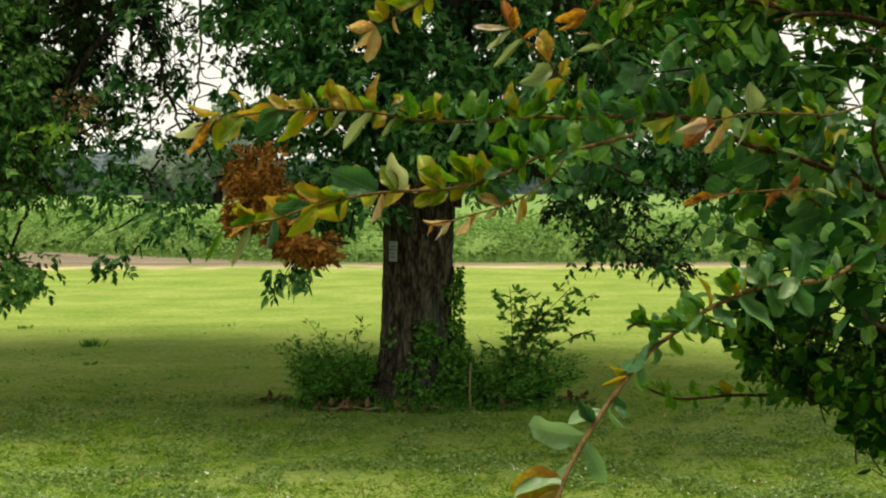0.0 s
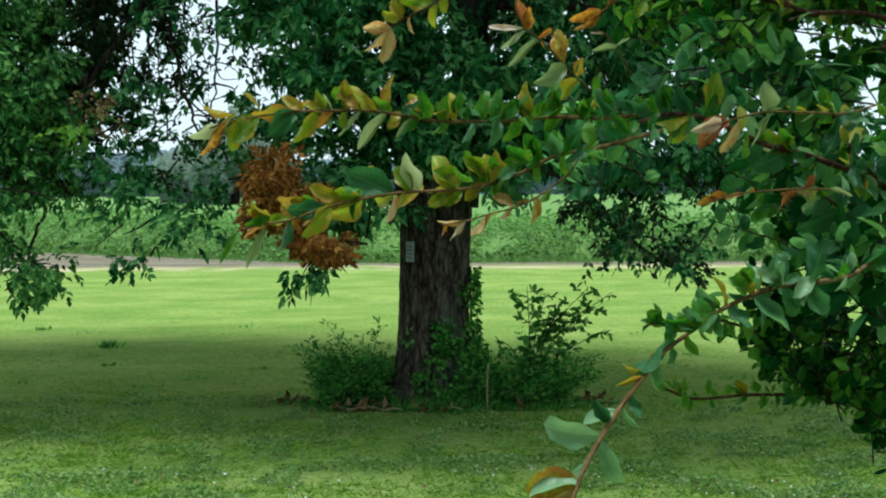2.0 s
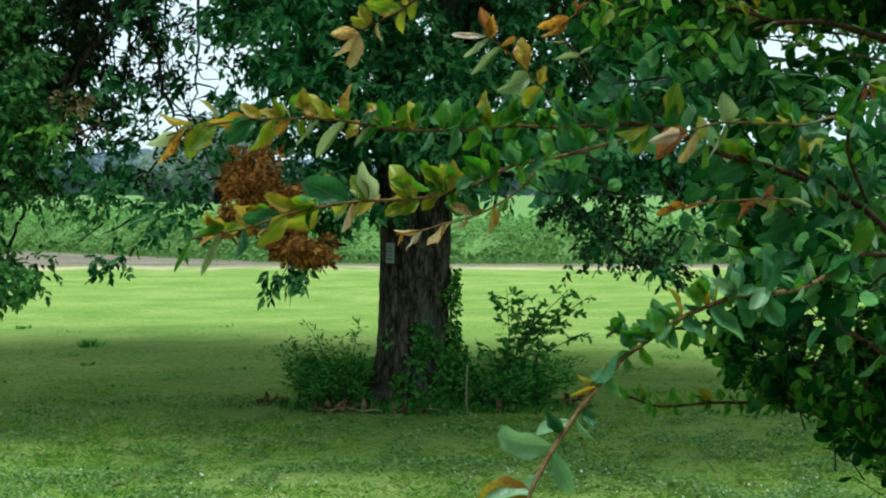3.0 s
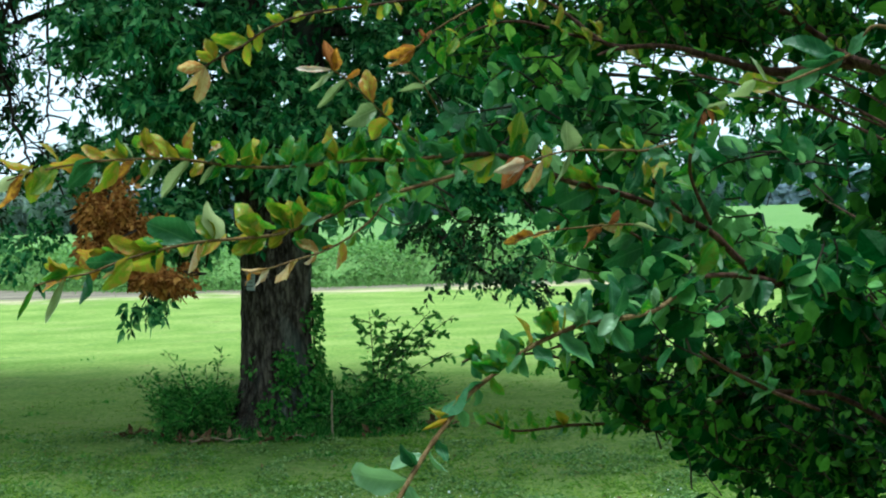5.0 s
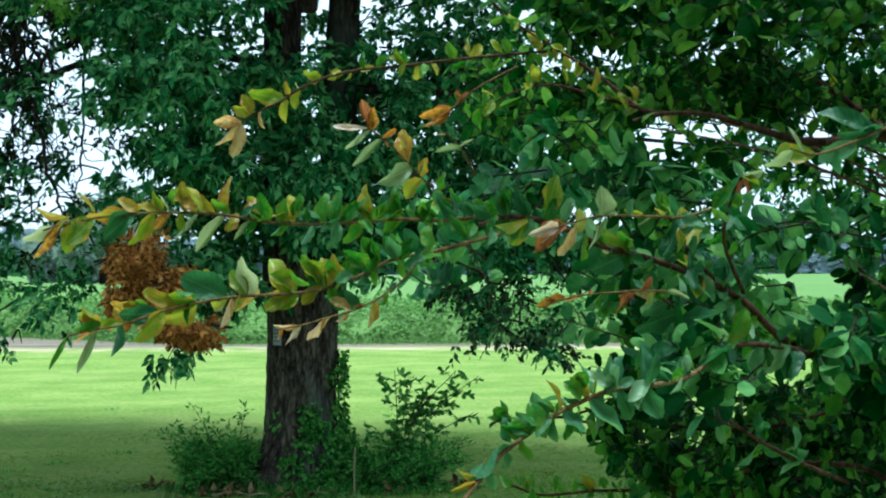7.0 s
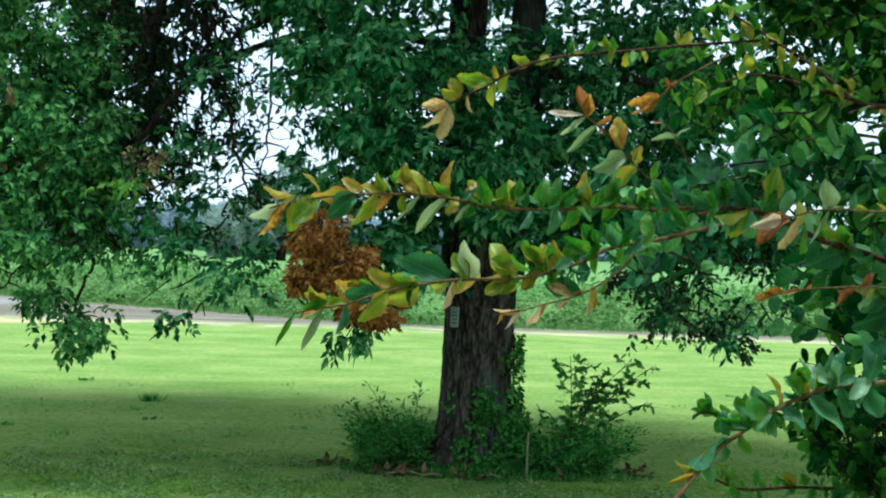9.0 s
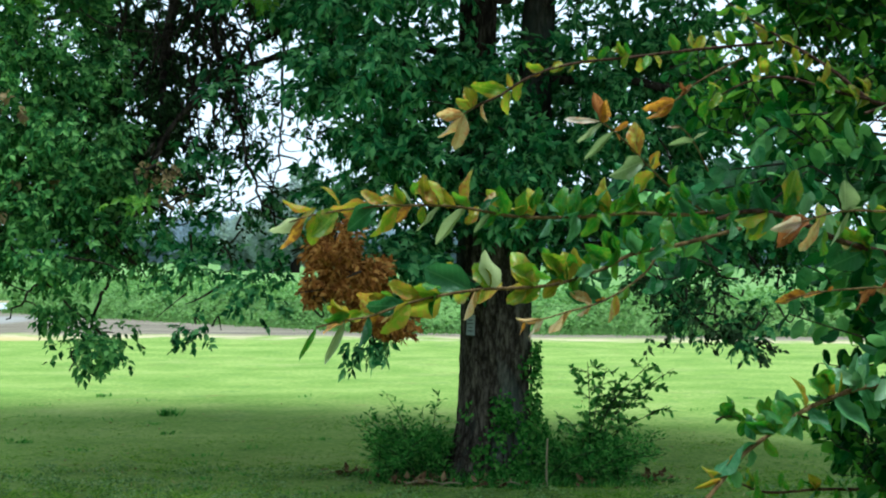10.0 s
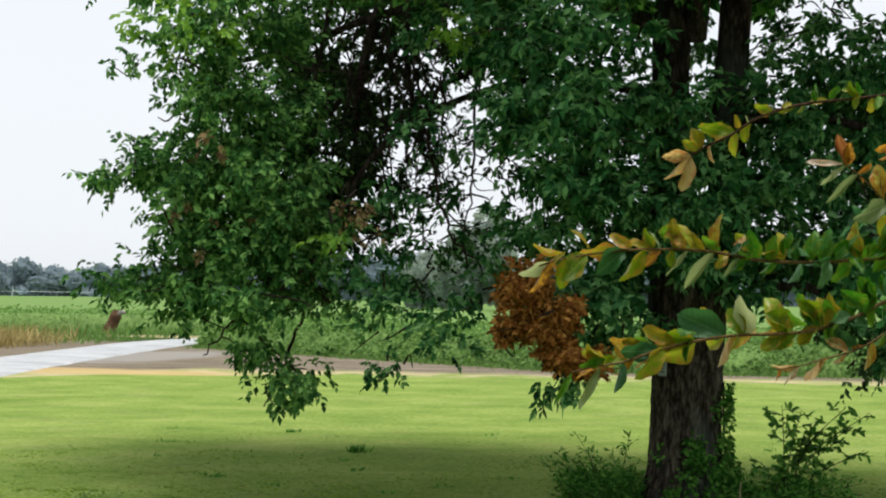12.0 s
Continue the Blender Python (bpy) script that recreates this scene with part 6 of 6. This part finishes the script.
add_leaves(bough, way, [
    (0.57, 124, 2.5, 'g', 10), (0.58, -63, 2.5, 'g', 30), (0.68, -142, 1.7, 'l', 30), (0.35, 33, 2.7, 'b', 10), (0.43, 155, 2.0, 'b', 30), (0.65, -143, 2.3, 'l', 20),
    (0.41, -49, 5.6, 'b', 20), (0.35, -61, 4.0, 'b', 30), (0.38, -112, 4.7, 'b', 30), (0.47, -49, 3.6, 'b', 20), (0.50, -84, 3.0, 'b', 30), (0.35, 102, 4.1, 'b', 20),
    (0.29, 82, 4.7, 'b', 10), (0.29, -56, 4.8, 'b', 20), (0.94, -173, 5.7, 'l', 20), (0.94, -145, 4.4, 't', 30), (0.56, 168, 2.9, 'l', 30), (0.71, 163, 2.8, 'l', 40)])
add_leaves(bough, way, [
    (0.78, -60, 3.1, 'n', 40), (0.81, 125, 3.0, 'b', 20)])
shoots(bough, way, 0.12, 0.62, 18, 99, "bgbn", size=(2.6, 4.8))
bough, way = branch([(1.12, 2.66, 1.663), (0.731, 2.5, 1.783), (0.612, 2.427, 1.863), (0.543, 2.386, 1.896), (0.476, 2.347, 1.92), (0.403, 2.305, 1.938), (0.333, 2.26, 1.966), (0.28, 2.228, 1.974), (0.236, 2.2, 1.963)], 0.0060, 0.0028, [
    (0.56, -157, 5.9, 'b', 10), (0.54, 140, 3.6, 'b', 20), (0.62, 120, 2.8, 'g', 10), (0.88, 122, 3.8, 'b', 0), (0.82, 112, 4.2, 'b', 10), (0.77, 64, 3.4, 'g', 10),
    (0.92, 151, 4.7, 'b', 10), (0.47, 45, 3.3, 'b', 10), (0.38, -56, 4.2, 'b', 20)], seed=11)
shoots(bough, way, 0.25, 0.95, 14, 100, "bbgny", size=(3.4, 5.6))
shoots(bough, way, 0.1, 1, 12, 70, "gggb")
bough, way = branch([(1.12, 2.66, 1.642), (0.863, 2.6, 1.762), (0.76, 2.521, 1.775), (0.69, 2.463, 1.795), (0.622, 2.406, 1.805), (0.557, 2.35, 1.804)], 0.0071, 0.0031, [
    (0.77, -103, 3.8, 'b', 10), (0.89, -119, 3.2, 'g', 10), (0.54, 68, 4.5, 'b', 10), (0.38, 56, 4.6, 'b', 10)], seed=12)
shoots(bough, way, 0.25, 1, 12, 101, "bbgn", size=(3.4, 5.6))
shoots(bough, way, 0.2, 1, 9, 71, "gggb")
bough, way = branch([(1.12, 2.66, 2.026), (1.046, 3.2, 2.146), (0.94, 3.144, 2.135), (0.846, 3.093, 2.132), (0.744, 3.033, 2.153), (0.657, 2.981, 2.169), (0.573, 2.93, 2.164), (0.526, 2.9, 2.151)], 0.0110, 0.0024, seed=13)
shoots(bough, way, 0.1, 1, 8, 72, "gggy")
bough, way = branch([(0.587, 2.93, 2.165), (0.541, 2.94, 2.176), (0.479, 2.96, 2.230), (0.411, 2.98, 2.277), (0.332, 3, 2.331), (0.294, 3, 2.370)], 0.0042, 0.0014, seed=14)
shoots(bough, way, 0.1, 1, 10, 73, "gggy")
bough, way = branch([(0.537, 2.94, 2.178), (0.490, 2.95, 2.190), (0.408, 2.97, 2.216), (0.342, 2.98, 2.208), (0.266, 3, 2.166)], 0.0034, 0.0012, seed=15)
shoots(bough, way, 0, 1, 12, 74, "gggy")
bough, way = branch([(1.12, 2.66, 2.036), (1.038, 3.2, 2.156), (0.976, 3.2, 2.198), (0.915, 3.2, 2.241), (0.844, 3.2, 2.273), (0.783, 3.2, 2.31)], 0.0092, 0.0031, seed=16)
shoots(bough, way, 0.1, 1, 8, 75, "gggy")
bough, way = branch([(1.12, 2.66, 1.419), (0.996, 3.1, 1.539), (0.879, 3.075, 1.567), (0.775, 3.052, 1.567), (0.671, 3.028, 1.539), (0.569, 3.006, 1.533), (0.47, 2.983, 1.535), (0.382, 2.963, 1.531), (0.329, 2.95, 1.549)], 0.0058, 0.0019, [
    (0.94, 96, 3.3, 'y', 0), (0.90, -72, 2.2, 'g', 10), (0.82, 123, 2.4, 'g', 10), (0.76, 116, 3.2, 'l', 40), (0.71, -113, 2.6, 'g', 10), (0.99, 157, 3.0, 'g', 40)], seed=17)
shoots(bough, way, 0.1, 0.8, 12, 76, "ggg")
shoots(bough, way, 0.5, 1, 14, 116, "ggg", size=(1.8, 3.0))
bough, way = branch([(0.775, 2.5, 1.604), (0.685, 2.458, 1.644), (0.606, 2.417, 1.689), (0.554, 2.387, 1.731), (0.544, 2.367, 1.771), (0.521, 2.341, 1.818), (0.5, 2.319, 1.856), (0.467, 2.3, 1.878)], 0.0030, 0.0019, [
    (0.90, -156, 4.0, 'b', 10), (0.80, 6, 5.2, 'b', 10), (0.83, -159, 6.0, 'b', 15)], seed=18)
shoots(bough, way, 0.1, 1, 10, 107, "bbgn", size=(3.2, 5.2))
shoots(bough, way, 0.1, 1, 8, 77, "ggb")
bough, way = branch([(0.619, 2.5, 1.864), (0.546, 2.402, 1.915), (0.509, 2.338, 1.953), (0.49, 2.3, 1.976)], 0.0031, 0.0019, [
    (0.96, 121, 4.1, 'b', 10), (0.67, 35, 3.7, 'b', 10)], seed=19)
shoots(bough, way, 0.1, 1, 8, 108, "bbgy", size=(3.2, 5.0))
shoots(bough, way, 0.2, 1, 6, 78, "ggb")
bough, way = branch([(0.607, 2.4, 1.875), (0.564, 2.311, 1.943), (0.56, 2.24, 1.996), (0.565, 2.2, 2.022)], 0.0029, 0.0015, [
    (0.96, -98, 1.8, 'r', 10), (0.99, -52, 2.3, 'r', 40), (1.00, 115, 2.3, 'b', 30), (1.00, 11, 3.2, 'p', 20), (1.00, -24, 2.7, 'y', 20), (0.69, 6, 3.3, 'b', 30)], seed=20)
shoots(bough, way, 0.2, 0.9, 5, 79, "ggb")
bough, way = branch([(1.12, 2.66, 1.982), (0.774, 2.1, 2.102), (0.711, 2.054, 2.074), (0.653, 2.012, 2.051), (0.605, 1.976, 2.036), (0.57, 1.95, 2.04)], 0.0023, 0.0013, [
    (0.47, 158, 6.5, 'b', 10), (0.44, -174, 5.6, 'b', 20), (0.57, -147, 4.6, 'b', 10), (0.80, -181, 4.4, 'y', 20), (0.98, -148, 3.7, 'p', 20), (0.68, -85, 3.0, 'b', 20),
    (0.42, 53, 3.3, 'b', 10), (0.89, 124, 3.2, 'p', 55)], material=SHOOT, seed=21)
bough, way = branch([(1.12, 2.66, 1.574), (1.036, 3.2, 1.694), (0.902, 3.156, 1.649), (0.77, 3.114, 1.626), (0.631, 3.07, 1.634), (0.508, 3.028, 1.67), (0.427, 3, 1.66)], 0.0049, 0.0020, seed=22)
shoots(bough, way, 0.2, 1, 14, 81, "ggg")
bough, way = branch([(0.474, 2.9, 1.649), (0.406, 2.864, 1.669), (0.349, 2.835, 1.662), (0.302, 2.81, 1.668), (0.284, 2.8, 1.664)], 0.0027, 0.0015, [
    (0.72, 168, 2.5, 'g', 10), (0.70, 97, 3.4, 'g', 0), (0.60, 164, 5.2, 'g', 30), (0.45, 96, 3.2, 'g', 0), (0.81, -145, 1.8, 'g', 40)], seed=23)
shoots(bough, way, 0, 0.6, 6, 82, "ggg")

def leaf_mass(name, rows, seed, size, material=None, hub=None):
    """Leafage of one side of the shrub on thin twigs. Rows of x, y, z, half-width, half-height, number of leaves. hub: the fork its boughs spring from."""
    if hub:
        for k, r in enumerate(rows):
            end = np.array(r[:3])
            mid = (np.array(hub) + end) / 2 + (0.05, 0.03, 0.06)
            tube("branch", spline([hub, mid, end], 6), 0.0045, 0.0016, TWIG, shrub, 6, seed + k)
    rng = np.random.default_rng(seed)
    B, A, N, L, pieces = [], [], [], [], []
    for x, y, z, rx, rz, n in rows:
        c = np.array((x, y, z))
        left = int(n)
        while left > 0:
            m = min(left, int(rng.integers(6, 12)))
            left -= m
            d = rng.normal(0, 0.5, 3).clip(-1, 1) * (rx, 0.16, rz)
            end = c + d
            start = c + d * 0.55 + np.array((0.03 + 0.05 * rng.random(), 0.05 * rng.normal(), -0.02 + 0.035 * rng.normal()))
            path = spline([start, (start + end) / 2 + rng.normal(0, 0.012, 3), end], 5)
            pieces.append(tube_arrays(path, 0.0017, 0.0008, 5))
            s = np.linspace(0.25, 1, m) * (len(path) - 1)
            k = np.minimum(s.astype(int), len(path) - 2)
            b = path[k] + (path[k + 1] - path[k]) * (s - k)[:, None]
            run = unit(end - start)
            alt = np.where(np.arange(m) % 2 == 0, 1.0, -1.0)[:, None]
            across = unit(np.cross(run, np.array([0.1, -1.0, 0.25]) + rng.normal(0, 0.25, 3)))
            ax = unit(run * rng.uniform(0.1, 0.9, (m, 1)) + across * alt + rng.normal(0, 0.28, (m, 3)))
            B.append(b), A.append(ax)
            N.append(np.c_[rng.normal(0, 0.6, m), rng.normal(-0.25, 0.6, m), rng.normal(0.95, 0.45, m)])
            L.append(np.exp(rng.normal(0, 0.24, m)).clip(0.55, 1.7) * rng.uniform(0.85, 1.15) * size)
    L = np.concatenate(L)
    w = L * rng.uniform(0.54, 0.76, len(L))
    place_cloud(name, broad_cloud(name, np.vstack(B), np.vstack(A), np.vstack(N), L, w, rng.normal(0.16, 0.2, len(L))), shrub, material or MASS_LEAF)
    v, f = join_arrays(pieces)
    part("brushwood", raw_mesh("brushwood", under(shrub, v), f, True), LIMB, shrub, kind="stuff")


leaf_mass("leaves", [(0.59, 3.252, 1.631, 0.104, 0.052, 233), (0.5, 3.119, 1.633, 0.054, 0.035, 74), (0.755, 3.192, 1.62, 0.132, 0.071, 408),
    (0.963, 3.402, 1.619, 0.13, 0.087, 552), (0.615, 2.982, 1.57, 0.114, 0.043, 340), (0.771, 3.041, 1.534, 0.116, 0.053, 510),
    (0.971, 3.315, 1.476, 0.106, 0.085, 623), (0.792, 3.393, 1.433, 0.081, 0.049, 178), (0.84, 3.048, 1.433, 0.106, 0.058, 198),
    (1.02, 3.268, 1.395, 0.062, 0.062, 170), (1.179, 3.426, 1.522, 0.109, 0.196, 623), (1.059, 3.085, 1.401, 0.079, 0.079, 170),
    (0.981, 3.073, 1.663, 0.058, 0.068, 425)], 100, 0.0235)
leaf_mass("leaves", [(0.279, 2.521, 2.019, 0.068, 0.044, 76), (0.365, 2.655, 2.045, 0.084, 0.047, 101), (0.456, 2.699, 2.054, 0.069, 0.043, 87),
    (0.524, 2.641, 2.023, 0.058, 0.038, 81), (0.186, 2.434, 1.94, 0.054, 0.031, 55), (0.138, 2.83, 2.019, 0.045, 0.027, 27),
    (0.489, 2.844, 1.875, 0.082, 0.063, 76), (0.572, 2.792, 1.927, 0.088, 0.053, 82), (0.631, 2.686, 1.838, 0.094, 0.059, 110),
    (0.722, 2.531, 1.806, 0.097, 0.04, 82), (0.512, 2.355, 1.795, 0.075, 0.037, 106), (0.64, 2.477, 1.953, 0.063, 0.047, 71),
    (0.865, 2.71, 1.793, 0.06, 0.05, 60), (0.821, 2.737, 1.982, 0.087, 0.052, 87)], 120, 0.034, BRIGHTENED_LEAF)
leaf_mass("leaves", [(0.823, 2.54, 1.77, 0.056, 0.056, 102), (0.984, 2.781, 1.907, 0.079, 0.194, 198)], 121, 0.037, MASS_LEAF)
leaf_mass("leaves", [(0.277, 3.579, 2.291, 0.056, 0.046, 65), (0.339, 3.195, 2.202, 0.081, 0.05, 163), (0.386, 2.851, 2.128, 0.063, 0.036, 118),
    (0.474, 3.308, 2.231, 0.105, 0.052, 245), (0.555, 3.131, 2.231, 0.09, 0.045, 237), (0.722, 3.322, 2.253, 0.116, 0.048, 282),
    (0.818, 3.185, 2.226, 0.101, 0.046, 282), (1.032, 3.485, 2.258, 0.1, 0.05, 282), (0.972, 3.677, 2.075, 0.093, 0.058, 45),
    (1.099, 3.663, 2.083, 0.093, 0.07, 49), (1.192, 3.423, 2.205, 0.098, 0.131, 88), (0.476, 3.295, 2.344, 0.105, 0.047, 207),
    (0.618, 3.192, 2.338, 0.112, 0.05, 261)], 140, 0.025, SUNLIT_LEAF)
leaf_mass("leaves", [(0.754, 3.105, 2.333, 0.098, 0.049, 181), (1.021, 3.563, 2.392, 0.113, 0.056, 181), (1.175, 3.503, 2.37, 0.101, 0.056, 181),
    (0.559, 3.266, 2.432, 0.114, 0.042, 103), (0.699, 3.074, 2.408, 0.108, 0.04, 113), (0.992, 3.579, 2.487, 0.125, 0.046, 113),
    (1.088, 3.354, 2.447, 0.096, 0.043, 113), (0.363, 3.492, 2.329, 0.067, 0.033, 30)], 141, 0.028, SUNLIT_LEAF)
# leafage above and beside the view, added to shade the leaves below
leaf_mass("leaves", [(0.293, 2.274, 2.361, 0.116, 0.065, 165), (0.474, 2.518, 2.423, 0.128, 0.072, 187), (0.648, 2.579, 2.432, 0.131, 0.074, 187),
    (0.904, 2.906, 2.496, 0.148, 0.083, 187), (1.135, 3.036, 2.49, 0.154, 0.116, 187), (1.144, 2.935, 2.235, 0.14, 0.14, 165),
    (1.297, 3.238, 1.956, 0.154, 0.206, 187), (0.92, 2.224, 1.689, 0.106, 0.141, 187), (0.512, 3.525, 2.821, 0.224, 0.135, 187),
    (0.665, 2.857, 2.671, 0.182, 0.109, 187), (0.97, 3.135, 2.742, 0.199, 0.12, 187), (1.062, 2.682, 2.592, 0.171, 0.102, 165)], 170, 0.045)
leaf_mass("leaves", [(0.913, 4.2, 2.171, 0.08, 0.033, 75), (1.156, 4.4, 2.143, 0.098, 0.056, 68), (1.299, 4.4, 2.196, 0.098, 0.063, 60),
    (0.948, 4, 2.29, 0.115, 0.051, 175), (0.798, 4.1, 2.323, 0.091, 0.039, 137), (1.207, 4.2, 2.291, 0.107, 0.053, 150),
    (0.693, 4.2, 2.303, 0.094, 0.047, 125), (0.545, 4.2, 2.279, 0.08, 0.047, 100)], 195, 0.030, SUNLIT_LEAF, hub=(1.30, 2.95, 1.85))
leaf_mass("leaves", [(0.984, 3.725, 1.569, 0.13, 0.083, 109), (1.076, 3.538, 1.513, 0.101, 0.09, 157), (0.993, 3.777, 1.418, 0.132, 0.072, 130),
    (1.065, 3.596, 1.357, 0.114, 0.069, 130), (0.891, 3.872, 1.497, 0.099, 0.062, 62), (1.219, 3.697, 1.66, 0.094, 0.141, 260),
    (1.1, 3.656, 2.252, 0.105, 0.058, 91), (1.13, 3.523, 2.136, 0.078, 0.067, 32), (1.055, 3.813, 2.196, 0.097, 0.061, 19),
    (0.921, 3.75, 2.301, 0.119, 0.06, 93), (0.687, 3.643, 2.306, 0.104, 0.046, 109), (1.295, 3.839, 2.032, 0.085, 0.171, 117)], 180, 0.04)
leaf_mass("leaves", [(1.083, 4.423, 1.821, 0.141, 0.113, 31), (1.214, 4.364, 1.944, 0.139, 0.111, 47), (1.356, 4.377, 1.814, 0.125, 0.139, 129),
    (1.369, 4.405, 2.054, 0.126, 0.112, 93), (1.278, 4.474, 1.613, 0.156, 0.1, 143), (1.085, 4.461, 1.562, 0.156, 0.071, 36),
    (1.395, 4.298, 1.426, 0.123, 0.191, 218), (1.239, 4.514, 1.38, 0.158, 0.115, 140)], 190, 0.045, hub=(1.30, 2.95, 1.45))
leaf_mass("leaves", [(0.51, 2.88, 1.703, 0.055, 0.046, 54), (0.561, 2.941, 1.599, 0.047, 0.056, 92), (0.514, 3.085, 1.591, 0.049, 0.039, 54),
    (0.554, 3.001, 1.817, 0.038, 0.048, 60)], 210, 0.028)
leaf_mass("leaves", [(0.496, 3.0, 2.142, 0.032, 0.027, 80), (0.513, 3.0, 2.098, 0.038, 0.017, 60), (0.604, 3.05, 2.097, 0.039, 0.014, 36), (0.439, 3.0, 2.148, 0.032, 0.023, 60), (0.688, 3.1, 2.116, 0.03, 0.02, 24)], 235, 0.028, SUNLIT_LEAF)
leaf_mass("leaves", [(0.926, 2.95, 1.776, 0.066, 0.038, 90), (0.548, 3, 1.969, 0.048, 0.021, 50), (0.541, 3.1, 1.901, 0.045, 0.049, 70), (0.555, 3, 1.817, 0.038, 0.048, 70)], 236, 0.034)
# a further layer, mostly above the view, added for its shade
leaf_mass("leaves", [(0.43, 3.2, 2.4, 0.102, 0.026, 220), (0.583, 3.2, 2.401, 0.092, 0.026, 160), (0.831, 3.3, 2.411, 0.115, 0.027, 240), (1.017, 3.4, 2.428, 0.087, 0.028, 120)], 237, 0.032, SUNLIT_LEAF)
# the body of the shrub round its stems
leaf_mass("leaves", [(1.35, 2.85, 0.7, 0.3, 0.2, 180), (1.4, 2.8, 1.0, 0.3, 0.2, 200), (1.6, 2.95, 1.35, 0.3, 0.25, 220), (1.6, 2.8, 1.85, 0.3, 0.28, 240), (1.6, 2.95, 2.3, 0.35, 0.3, 260), (1.4, 2.8, 2.8, 0.4, 0.2, 260), (1.85, 3.0, 1.2, 0.3, 0.35, 240), (1.9, 2.9, 2.0, 0.3, 0.4, 240), (1.2, 3.3, 0.7, 0.25, 0.2, 120), (1.75, 3.4, 1.5, 0.3, 0.4, 240)], 310, 0.034)
